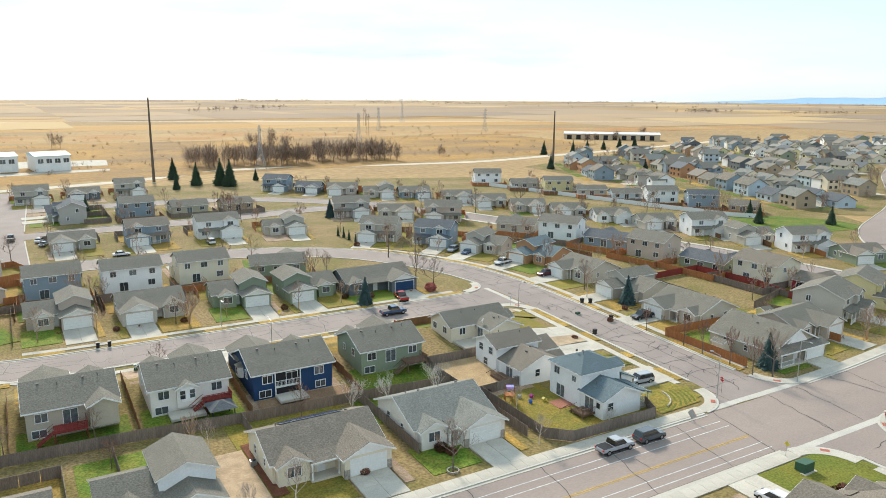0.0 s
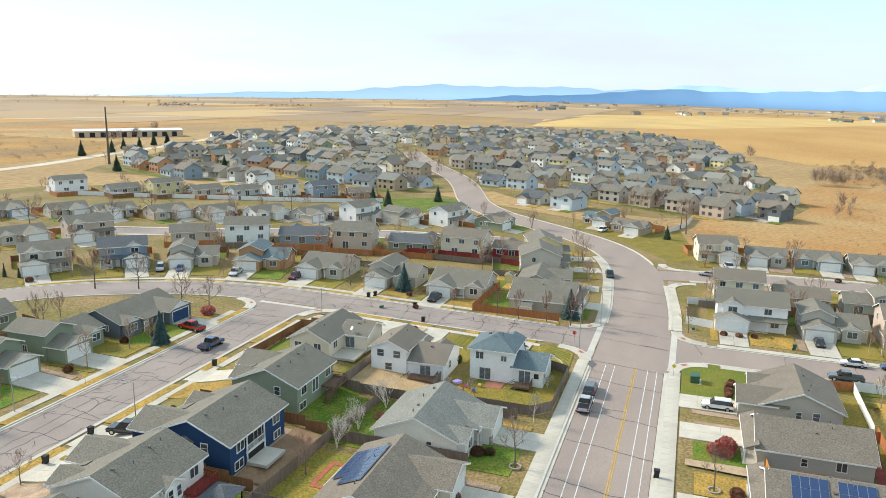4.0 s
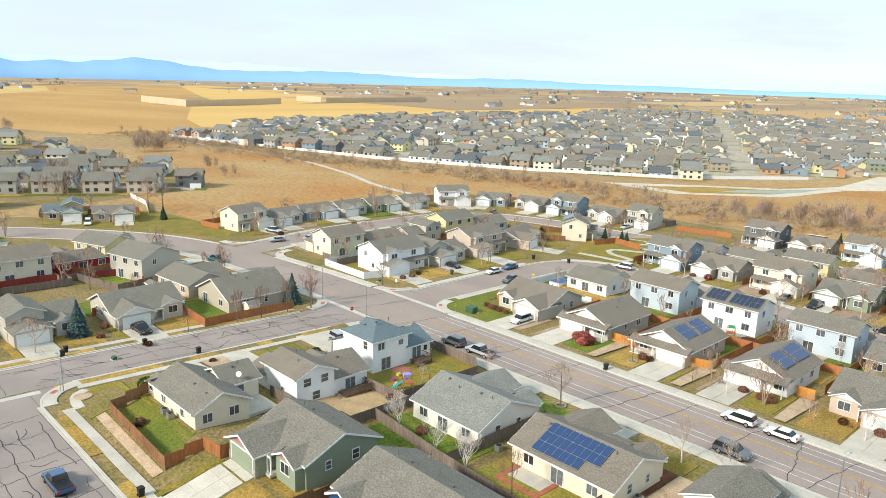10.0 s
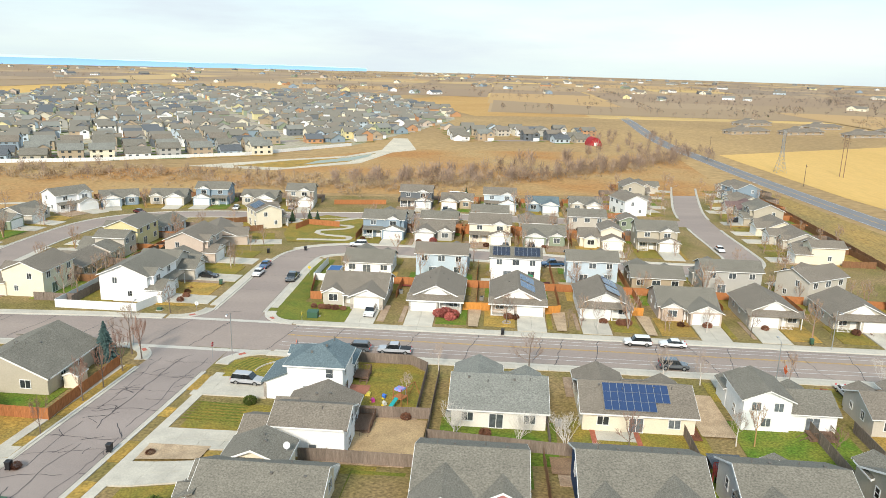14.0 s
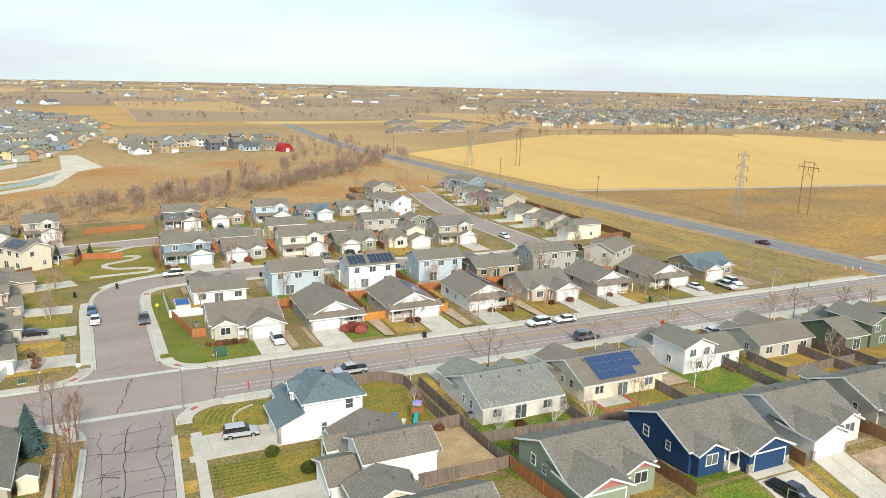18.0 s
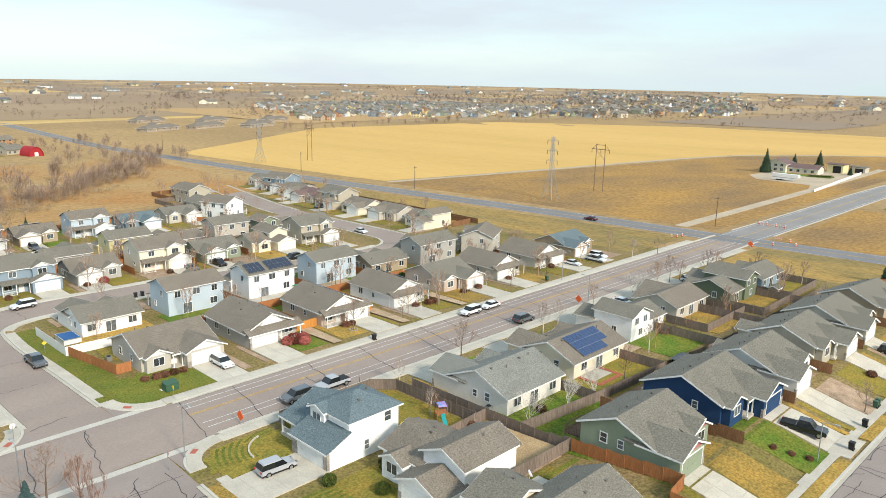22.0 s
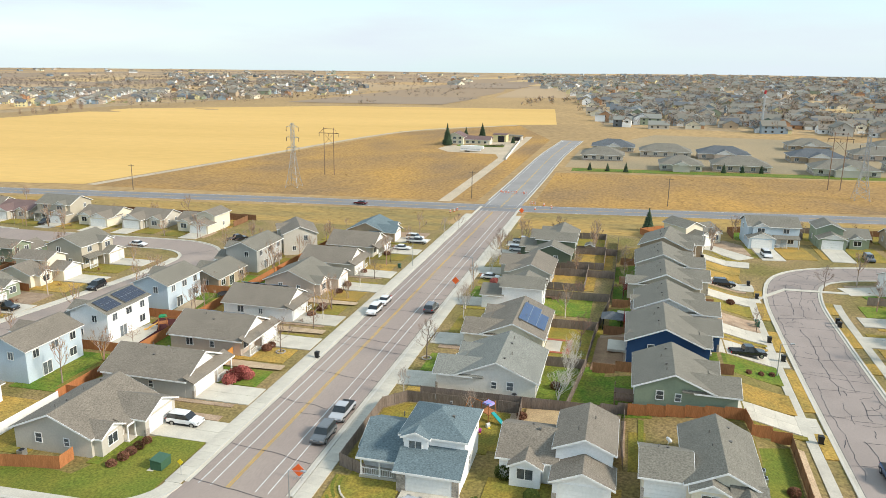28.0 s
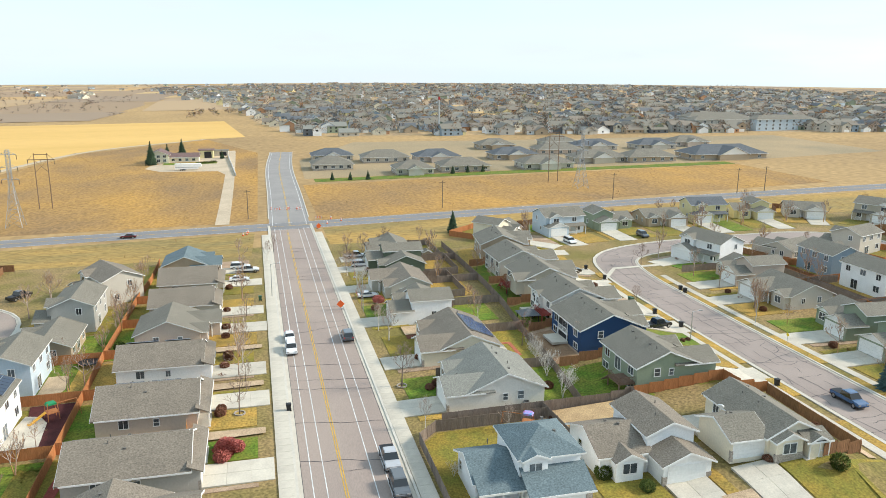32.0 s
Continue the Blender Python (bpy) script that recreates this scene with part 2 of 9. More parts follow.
ROOFS = dict(s=(0.196, 0.180, 0.146), b=(0.210, 0.180, 0.143), d=(0.115, 0.125, 0.135), T=(0.135, 0.178, 0.192), g=(0.225, 0.225, 0.198), r=(0.18, 0.12, 0.11))
ROOFNAME = dict(s="grey-brown", b="brown", d="dark slate", T="teal-grey", g="grey-green", r="red-brown")
M_ROOF = {k: mat("shingles_" + ROOFNAME[k].replace("-", "_"), v, 0.92, 0.33, 0.35, 4.5, 0.6, alt=tuple(c * 0.88 for c in v), squash=(1, 1, 2.5)) for k, v in ROOFS.items()}
M_PINK = mat("rose_gable", (0.42, 0.16, 0.16), 0.75, 0.06, 0.5, 4)
CAR_COLS = dict(white=(0.75, 0.75, 0.75), silver=(0.42, 0.43, 0.45), black=(0.012, 0.012, 0.015), grey=(0.10, 0.11, 0.12), blue=(0.04, 0.10, 0.21),
                red=(0.45, 0.01, 0.01), maroon=(0.12, 0.01, 0.02), teal=(0.02, 0.16, 0.20), bronze=(0.28, 0.22, 0.15))
M_CAR = {k: mat("car_paint_" + k, v, 0.25, 0.03, 1, 3, coat=0.8, spec=0.5) for k, v in CAR_COLS.items()}


# ---- building helpers ----
def slope(x, y):
    """The wide lie of the land: rising to +y near by, dropping away towards the horizon."""
    return 10.0 * math.tanh((y - 100) / 600) - 27.0 * ((x - 70) ** 2 + (y - 90) ** 2) / 4600.0 ** 2


def G(x, y):
    """Height of the land: it rises to +y and levels off far away; the row of walk-out houses stands on a bank."""
    z = slope(x, y)
    if 107.5 < y < 133.8 and -46 < x < 90:
        for (a, za), (b, zb) in zip(BANK, BANK[1:]):
            if a <= y < b:
                z += (za + (zb - za) * (y - a) / (b - a)) * min(1, (x + 46) / 4, (90 - x) / 9)
    return z


BANK = ((107.5, 0), (109, 0.25), (111, 0.6), (113, 0.8), (124.5, 1.75), (126.5, 1.85), (133.8, 0))


class MB:
    """A mesh under construction."""

    def __init__(self):
        self.v, self.f, self.m = [], [], []

    def add(self, vs, fs, m=0):
        k = len(self.v)
        self.v += [tuple(p) for p in vs]
        self.f += [tuple(i + k for i in f) for f in fs]
        self.m += [m] * len(fs)
        return self

    def box(self, x0, x1, y0, y1, z0, z1, m=0):
        return self.add([(x, y, z) for z in (z0, z1) for y in (y0, y1) for x in (x0, x1)],
                        [(0, 2, 3, 1), (4, 5, 7, 6), (0, 1, 5, 4), (2, 6, 7, 3), (0, 4, 6, 2), (1, 3, 7, 5)], m)

    def prism(self, poly, axis, a, b, m=0):
        """A profile (u, w) drawn out along x or y from a to b."""
        n = len(poly)
        vs = [((s, u, w) if axis == "x" else (u, s, w) if axis == "y" else (u, w, s)) for s in (a, b) for u, w in poly]
        fs = [tuple(range(n)), tuple(range(2 * n - 1, n - 1, -1))] + [(i, i + n, (i + 1) % n + n, (i + 1) % n) for i in range(n)]
        if axis in "xz":
            fs = [f[::-1] for f in fs]
        return self.add(vs, [f[::-1] for f in fs], m)

    def tube(self, p, q, r0, r1, n=5, m=0):
        p, q = Vector(p), Vector(q)
        d = (q - p).normalized()
        a = d.orthogonal().normalized()
        b = d.cross(a)
        vs = [(c + (a * math.cos(6.2832 * i / n) + b * math.sin(6.2832 * i / n)) * r) for c, r in ((p, r0), (q, r1)) for i in range(n)]
        return self.add(vs, [(i, (i + 1) % n, (i + 1) % n + n, i + n) for i in range(n)] + [tuple(range(n - 1, -1, -1)), tuple(range(n, 2 * n))], m)

    def mesh(self, name, mats, smooth=False):
        me = bpy.data.meshes.new(name)
        me.from_pydata(self.v, [], self.f)
        for m in mats:
            me.materials.append(m)
        if len(mats) > 1:
            me.polygons.foreach_set("material_index", self.m)
        if smooth:
            me.polygons.foreach_set("use_smooth", [True] * len(self.f))
        me.update()
        return me


def part(name, mesh, parent, label="", m=None):
    ob = new(name, mesh)
    ob.parent = parent
    if m is not None:
        ob.matrix_basis = m
    if label:
        ob["label"] = label
    return ob


def built(name, mb, mats, parent, label="", m=None, smooth=False):
    ob = part(name, mb.mesh(name, mats if isinstance(mats, (list, tuple)) else [mats], smooth), parent, label, m)
    if name in ("railing", "porch", "deck_floor", "bracing"):
        ob["kind"] = "stuff"
    return ob


def thing(name, x, y, rz, label, category, group="", z=None):
    e = new(name)
    e.empty_display_size = 0.5
    e.matrix_basis = pose(x, y, G(x, y) if z is None else z, 0, 0, rz)
    return tagged(e, label, category, group)


def setting(name, mb, mats, label, category, kind="structure", smooth=False):
    return tagged(new(name, mb.mesh(name, mats if isinstance(mats, (list, tuple)) else [mats], smooth)), label, category, "", kind)


def curve(pts, step=3.0):
    """A smooth line through the points (Catmull-Rom), about a point every step metres."""
    p = [Vector((*a, 0)) for a in pts]
    p = [2 * p[0] - p[1]] + p + [2 * p[-1] - p[-2]]
    out = []
    for i in range(1, len(p) - 2):
        n = max(1, int((p[i + 1] - p[i]).length / step))
        for k in range(n):
            t = k / n
            q = 0.5 * (2 * p[i] + (p[i + 1] - p[i - 1]) * t + (2 * p[i - 1] - 5 * p[i] + 4 * p[i + 1] - p[i + 2]) * t * t + (3 * p[i] - p[i - 1] - 3 * p[i + 1] + p[i + 2]) * t ** 3)
            out.append((q.x, q.y))
    return out + [(p[-2].x, p[-2].y)]


def offset(line, d):
    """The line moved d metres to its left."""
    out = []
    for i, (x, y) in enumerate(line):
        a, b = line[max(0, i - 1)], line[min(len(line) - 1, i + 1)]
        dx, dy = b[0] - a[0], b[1] - a[1]
        n = math.hypot(dx, dy) or 1
        out.append((x - dy / n * d, y + dx / n * d))
    return out


def ribbon(mb, line, d0, d1, top, thick=0.0, m=0):
    """A strip along a line between two offsets to its left, top above the land, with sides if thick."""
    a, b = offset(line, d0), offset(line, d1)
    n = len(line)
    vs = [(x, y, G(x, y) + top) for x, y in a] + [(x, y, G(x, y) + top) for x, y in b]
    fs = [(i, i + 1, n + i + 1, n + i) for i in range(n - 1)]
    if d1 < d0:
        fs = [f[::-1] for f in fs]
    if thick:
        vs += [(x, y, z - thick) for x, y, z in vs]
        k = 2 * n
        fs += [(i, k + i, k + i + 1, i + 1) for i in range(n - 1)] + [(n + i, n + i + 1, k + n + i + 1, k + n + i) for i in range(n - 1)]
        fs += [(0, n, k + n, k), (n - 1, k + n - 1, k + 2 * n - 1, 2 * n - 1)]
    return mb.add(vs, fs, m)


def sheet(mb, poly, top, m=0, lie=None):
    """A flat patch laid on the land."""
    lie = lie or G
    return mb.add([(x, y, lie(x, y) + top) for x, y in poly], [tuple(range(len(poly)))], m)


def cut(poly, lo, hi, axis):
    """The part of a polygon between two values of x or y."""
    for v, sgn in ((lo, 1), (hi, -1)):
        out = []
        for i, p in enumerate(poly):
            q = poly[(i + 1) % len(poly)]
            a, b = (p[axis] - v) * sgn, (q[axis] - v) * sgn
            if a >= 0:
                out.append(p)
            if a * b < 0:
                t = a / (a - b)
                out.append((p[0] + (q[0] - p[0]) * t, p[1] + (q[1] - p[1]) * t))
        poly = out
    return poly


def field(name, poly, top, material, label, category="field"):
    """A patch of land cut into strips, so that it follows the slope."""
    mb = MB()
    xs, ys = [p[0] for p in poly], [p[1] for p in poly]
    y, step = min(ys), 60.0 if max(ys) - min(ys) < 600 else 150.0
    while y < max(ys):
        row = cut(poly, y, y + step, 1)
        x = min(xs)
        while x < max(xs) and len(row) > 2:
            s = cut(row, x, x + 150, 0)
            if len(s) > 2:
                sheet(mb, s, top, 0, G if max(xs) - min(xs) < 100 else slope)
            x += 150
        y += step
    return setting(name, mb, material, label, category)


def inside(x, y, poly):
    hit = False
    for i in range(len(poly)):
        (x0, y0), (x1, y1) = poly[i - 1], poly[i]
        if (y0 > y) != (y1 > y) and x < (x1 - x0) * (y - y0) / (y1 - y0) + x0:
            hit = not hit
    return hit

# ---- land ----
def land():
    """One sheet of land, finer near the middle, out to the horizon."""
    mb = MB()
    rings = [0, 60, 120, 180, 240, 300, 380, 460, 560, 680, 820, 1000, 1250, 1600, 2000, 2600, 3400, 4700]
    n, vs = 48, []
    for r in rings[1:]:
        for i in range(n):
            a = 6.2832 * i / n
            x, y = 70 + r * math.cos(a), 90 + r * math.sin(a)
            vs.append((x, y, slope(x, y)))
    vs.append((70, 90, slope(70, 90)))
    fs = [(len(vs) - 1, i, (i + 1) % n) for i in range(n)]
    for k in range(len(rings) - 2):
        fs += [(k * n + i, (k + 1) * n + i, (k + 1) * n + (i + 1) % n, k * n + (i + 1) % n) for i in range(n)]
    mb.add(vs, fs)
    setting("ground", mb, M_GROUND, "dry tan prairie grass reaching to the horizon", "ground", smooth=True)


land()
field("lot_ground", [(-62, -118), (60, -92), (150, -78), (200, -62), (206, 20), (200, 62), (240, 100), (275, 170), (262, 250), (215, 330), (130, 360), (-20, 375), (-75, 330), (-75, 90), (-62, 60)], 0.02, M_LOT,
      "patchy winter grass and soil of the house lots", "ground")
mb = MB()
nx, ys = 35, [106.5, 107.5] + [109 + 1.0 * k for k in range(25)] + [133.8, 134.1]
mb.add([(-46 + 136 * i / (nx - 1), y, G(-46 + 136 * i / (nx - 1), y) + 0.03) for y in ys for i in range(nx)], [(j * nx + i, j * nx + i + 1, (j + 1) * nx + i + 1, (j + 1) * nx + i) for j in range(len(ys) - 1) for i in range(nx - 1)])
setting("house_bank", mb, M_LOT, "bank of soil and sparse grass under a row of houses", "soil", smooth=True)
# fields of the far land
WHEAT = [(-100, -104), (-97, -128), (-90, -290), (-300, -430), (-530, -400), (-640, -215), (-640, 30), (-440, 52), (-430, 20), (-355, -50)]
field("wheat_field", WHEAT, 0.05, M_WHEAT, "wide golden stubble field, mown", "field")
field("fallow_field", [(-97, -98), (-350, -45), (-425, 25), (-320, 60), (-100, 58)], 0.04, M_BROWN, "brown fallow field beside the highway", "field")
field("verge_field", [(-97, 78), (-178, 78), (-186, 300), (-120, 300)], 0.04, M_BROWN, "brown dry grass beside the highway", "field")
field("rusty_meadow", [(205, 60), (300, 50), (480, -40), (420, -80), (300, -95), (215, -90), (204, -40)], 0.04, M_RUST, "rust-coloured dry meadow beyond the last houses", "field")
field("creek_meadow", [(204, -62), (150, -84), (60, -98), (-50, -122), (-60, -290), (110, -260), (190, -150), (300, -100)], 0.045, M_RUST, "rusty dry grass along the creek", "field")
field("east_wheat", [(560, -20), (700, -60), (1500, -560), (2300, -900), (2300, 200), (900, 130)], 0.05, M_PASTURE, "tan-orange pasture running to the hills", "field")
field("gold_field", [(600, -135), (720, -176), (985, -305), (1036, -480), (1095, -667), (1108, -868), (978, -960), (801, -1086), (690, -1000), (690, -620), (690, -400), (640, -230)], 0.09, M_WHEAT, "golden stubble field behind a far estate", "field")
field("pale_strip", [(951, 266), (1058, 78), (1684, -326), (2120, -442), (1870, 36), (1486, 335)], 0.1, M_WHEAT_PALE, "pale golden strip of a far field", "field")
field("orange_field", [(520, -65), (600, -135), (720, -176), (985, -305), (1070, -262), (908, -51), (716, -6), (640, -5), (560, -20)], 0.085, M_PASTURE, "orange-tan dry pasture", "field")
field("orange_field_south", [(207, -880), (117, -1110), (-23, -1000), (-44, -826), (-50, -640), (74, -600), (110, -700)], 0.1, M_PASTURE, "orange stubble field beside the highway", "field")
field("east_wheat_far", [(900, -330), (1200, -700), (2600, -1900), (3300, -1300), (1500, -560)], 0.08, M_WHEAT, "far golden field below the hills", "field")
field("south_field", [(-60, -620), (60, -700), (90, -1100), (900, -1250), (1500, -2400), (-900, -2400), (-800, -700)], 0.05, M_WHEAT_PALE, "pale golden fields far off", "field")
field("north_field", [(-300, 520), (500, 640), (1500, 900), (2600, 700), (2600, 1900), (-900, 1900)], 0.05, M_GROUND, "far tan grassland with power lines", "field")
field("north_band", [(-700, 700), (200, 640), (900, 560), (960, 600), (260, 720), (-700, 800)], 0.09, M_RUST, "rusty band of dry grass across the far land", "field")
field("north_band_far", [(-900, 1100), (300, 1000), (1300, 820), (1360, 880), (320, 1120), (-900, 1260)], 0.1, M_BROWN, "dark ploughed band across the far land", "field")
field("north_band_gold", [(-800, 860), (300, 790), (1100, 660), (1160, 720), (320, 900), (-800, 980)], 0.1, M_PASTURE, "tan stubble band across the far land", "field")
field("north_scrub", [(-60, 395), (180, 405), (330, 420), (420, 470), (420, 620), (-100, 640)], 0.07, M_BROWN, "dry brown scrubland past the town's edge", "field")

# ---- roads ----
MAIN = curve([(-92, 68.1), (-40, 68.1), (40, 68.1), (106, 68.1), (135, 69.5), (163, 73), (184, 80), (199, 90), (211, 102), (224, 117), (240, 134), (260, 147), (285, 157), (313, 168), (347, 185), (420, 230), (475, 258)])
MAIN_W = curve([(-92, 68.1), (-150, 69), (-240, 70), (-320, 74)])
ST_C = curve([(98.6, 74.8), (99.5, 95), (100.5, 115), (101.5, 140), (100.5, 158), (97, 172), (90, 186), (81, 198), (69, 207), (55, 213), (38, 216), (18, 218), (-6, 219)])
ST_B = curve([(95.5, 143), (60, 143), (20, 143.3), (-8, 144.5), (-24, 150), (-31, 165), (-33, 190), (-32, 215), (-22, 226), (-6, 219)])
ST_D = curve([(98.2, 61.4), (98.6, 40), (99, 18), (97, 6), (88, 0), (72, -0.5), (50, 0.5), (27, 4), (5, 6.5), (-9, 5), (-17, -4), (-18, -20), (-18, -45), (-20, -75), (-27, -112), (-33, -140)])
ST_F = curve([(160, 66), (166, 44), (169, 22), (170, 0), (168, -20), (158, -33), (140, -40), (115, -43), (95, -47), (60, -52), (25, -52), (-18, -56)])
ST_Q = curve([(186, 112), (183, 130), (178, 155), (168, 180), (156, 205), (146, 230), (137, 250), (120, 268), (100, 275), (60, 270), (20, 268), (-6, 266)])
ST_N = curve([(-6, 219), (-6, 266), (-4, 315), (-2, 370)])
ST_N2 = curve([(-4, 318), (50, 316), (90, 305), (130, 270)])
HIGHWAY = curve([(-110, 600), (-104, 330), (-99, 200), (-93, 110), (-90, 60), (-88, 0), (-84, -60), (-78, -150), (-74, -250), (-70, -370), (-84, -600), (-95, -860), (-100, -1400), (-100, -2200)], 25)
ROAD_N = curve([(-40, 372), (40, 388), (110, 416), (196, 403), (258, 397), (335, 412), (412, 426), (600, 470)], 10)


GUTTERED = ("road_main", "road_side_north", "road_side_west", "road_side_south", "road_side_loop")


def road(name, line, half, material, label, kerb=True, top=0.03, cut_out=()):
    mb = MB()
    ribbon(mb, line, -half, half, top)
    setting(name, mb, material, label, "road")
    if kerb:
        for s, tag in ((1, ""), (-1, "")):
            mb = MB()
            ok = [not any(math.hypot(x - cx, y - cy) < r for cx, cy, r in cut_out) for x, y in offset(line, s * half)]
            run = []
            for p, keep in zip(line + [None], ok + [False]):
                if keep:
                    run.append(p)
                else:
                    if len(run) > 1:
                        ribbon(mb, run, s * half, s * (half + 0.35), top + 0.13, 0.16)
                    run = []
            if mb.v:
                setting("kerb", mb, M_KERB, "pale concrete kerb along the street", "kerb")
            if name in GUTTERED:
                pan, seam = MB(), MB()
                run = []
                for p, keep in zip(line + [None], ok + [False]):
                    if keep:
                        run.append(p)
                    else:
                        if len(run) > 1:
                            ribbon(pan, run, s * (half - 0.5), s * half, top + 0.022)
                            ribbon(seam, run, s * (half - 0.56), s * (half - 0.5), top + 0.024)
                        run = []
                setting("gutter", pan, M_CONCRETE, "pale concrete gutter beside the kerb", "gutter")
                setting("gutter_seam", seam, M_TAR, "dark tar seam along a gutter", "tar seam", "stuff")


X_MC, X_MD, X_MF = (98.6, 74.8, 11), (98.2, 61.4, 10), (160, 66, 11)
road("road_main", MAIN, 6.7, M_ASPHALT, "grey asphalt main street with painted lines", cut_out=[X_MC, X_MD, X_MF, (186, 108, 9)])
road("road_main_east", [p for p in MAIN if p[0] > 236], 6.6, M_ASPHALT, "grey asphalt main street running into the next estate", top=0.15)
road("road_main_west", MAIN_W, 6.5, mat("asphalt_pale_grey", (0.30, 0.28, 0.265), 0.9, 0.12, 0.12, 9, 0.2, alt=(0.26, 0.245, 0.232)), "asphalt road going on past the highway", cut_out=[(-92, 68, 12)])
road("road_side_north", ST_C, 5.6, M_ASPHALT_OLD, "worn asphalt side street with sealed cracks", top=0.035, cut_out=[(98.6, 76, 9), (95.5, 143, 10), (-6, 219, 10)])
road("road_side_west", ST_B, 5.4, M_ASPHALT_OLD, "worn asphalt residential street with sealed cracks", top=0.04, cut_out=[(99, 143, 11), (-6, 219, 10)])
road("road_side_south", ST_D, 5.1, M_ASPHALT, "curving asphalt residential street", top=0.035, cut_out=[(98.2, 63, 9), (-18, -56, 9)])
road("road_side_loop", ST_F, 5.1, M_ASPHALT, "curving asphalt residential street near the creek", top=0.04, cut_out=[(160, 68, 10), (-18, -56, 9)])
road("road_side_east", ST_Q, 5.0, M_ASPHALT_OLD, "asphalt residential street between house rows", top=0.036, cut_out=[(186, 108, 8), (-6, 266, 8)])
road("road_side_edge", ST_N, 5.0, M_ASPHALT_OLD, "asphalt street at the edge of the houses", top=0.038, cut_out=[(-6, 219, 8), (-6, 266, 8)])
road("road_side_far", ST_N2, 5.0, M_ASPHALT_OLD, "asphalt street among far houses", top=0.039, cut_out=[(-4, 318, 8)])
road("highway", HIGHWAY, 5.6, M_ASPHALT_DARK, "two-lane asphalt highway crossing the fields", False, 0.045)
FAR_ROAD = curve([(-700, 1090), (0, 1038), (244, 962), (495, 858), (900, 700)], 40)
road("road_far", FAR_ROAD, 5.0, M_PALE, "pale straight highway far across the land", False, 0.2)
road("road_north", ROAD_N, 4.0, M_PALE, "pale country road beyond the houses", False, 0.06)


def lines():
    """Painted lines of the main street and the highway."""
    mb = MB()
    for o in (-5.0, -3.4, 2.4, 4.0):
        ribbon(mb, [p for p in MAIN if -88 < p[0] < 86], o - 0.06, o + 0.06, 0.045)
    for o in (-5.0, 5.0):
        ribbon(mb, HIGHWAY, o - 0.07, o + 0.07, 0.06)
    for o in (-5.4, 5.4):
        ribbon(mb, MAIN_W, o - 0.07, o + 0.07, 0.045)
    setting("lane_lines", mb, M_PAINT_W, "thin white painted lane lines", "road marking")
    mb = MB()
    for o in (-1.35, -1.05):
        ribbon(mb, [p for p in MAIN if -84 < p[0] < 88], o - 0.06, o + 0.06, 0.046)
    for o in (-0.15, 0.15):
        ribbon(mb, HIGHWAY, o - 0.07, o + 0.07, 0.06)
        ribbon(mb, MAIN_W, o - 0.06, o + 0.06, 0.046)
    setting("centre_line", mb, M_PAINT_Y, "double yellow painted centre line", "road marking")


lines()


def walkway(name, line, d, width, label, top=0.13):
    mb = MB()
    ribbon(mb, line, d, d + width * (1 if d > 0 else -1), top, 0.14)
    return setting(name, mb, M_CONCRETE, label, "pavement")


def some(line, lo, hi, axis=0):
    return [p for p in line if lo <= p[axis] <= hi]


def slabs(name, x0, x1, y0, y1, label):
    """A pavement of single concrete slabs with open joints."""
    holder = tagged(new(name), label, "pavement", "", "structure")
    n = round((x1 - x0) / 1.8)
    w = (x1 - x0) / n
    mb = MB()
    s = 0.0167 * (y1 - y0) / 2
    mb.add([(x, y, z + (s if y > 0 else -s)) for z in (-0.14, 0) for y in (-(y1 - y0) / 2, (y1 - y0) / 2) for x in (-w / 2 + 0.012, w / 2 - 0.012)],
           [(0, 2, 3, 1), (4, 5, 7, 6), (0, 1, 5, 4), (2, 6, 7, 3), (0, 4, 6, 2), (1, 3, 7, 5)])
    me = mb.mesh("slab", [M_CONCRETE])
    ym = (y0 + y1) / 2
    for i in range(n):
        x = x0 + (i + 0.5) * w
        part("slab", me, holder, m=pose(x, ym, G(x, ym) + 0.165))


slabs("pavement_main_south", -78, 86, 59.0, 61.05, "pale concrete pavement slabs along the main street")
slabs("pavement_main_north", -78, 86, 75.15, 77.2, "pale concrete pavement slabs along the main street")
walkway("pavement_south_east", some(MAIN, 110, 150), -7.05, 2.0, "concrete pavement along the main street")
walkway("pavement_north_east", some(MAIN, 110, 180), 7.05, 2.0, "concrete pavement along the main street")
walkway("pavement_side_west", [p for p in ST_C if 84 < p[1] < 133], 7.6, 1.4, "concrete pavement behind a grass strip")
walkway("pavement_side_east", [p for p in ST_C if 84 < p[1] < 200], -7.6, 1.4, "concrete pavement behind a grass strip")
walkway("pavement_b_south", [p for p in ST_B if -8 < p[0] < 86], 7.4, 1.4, "concrete pavement behind a grass strip")
walkway("pavement_link", curve([(85.2, 134.9), (87.6, 134.7), (89.8, 134.2), (91.4, 133.2), (92.5, 131.4)]), -0.7, 1.4, "curved concrete pavement joining two streets")
walkway("pavement_b_north", [p for p in ST_B if -8 < p[0] < 88 and p[1] < 150], -7.4, 1.4, "concrete pavement behind a grass strip")
walkway("pavement_d_east", [p for p in ST_D if 12 < p[1] < 54], 5.45, 1.5, "concrete pavement beside the curving street")
walkway("pavement_d_west", [p for p in ST_D if 10 < p[1] < 54], -5.45, 1.5, "concrete pavement beside the curving street")
walkway("pavement_d_inner", [p for p in ST_D if p[1] < 8 and p[0] > -5 and p[1] > -4], -5.45, 1.5, "concrete pavement beside the curving street")
walkway("pavement_d_outer", [p for p in ST_D if p[1] < 8 and p[0] > -9 and p[1] > -4], 5.45, 1.5, "concrete pavement beside the curving street")
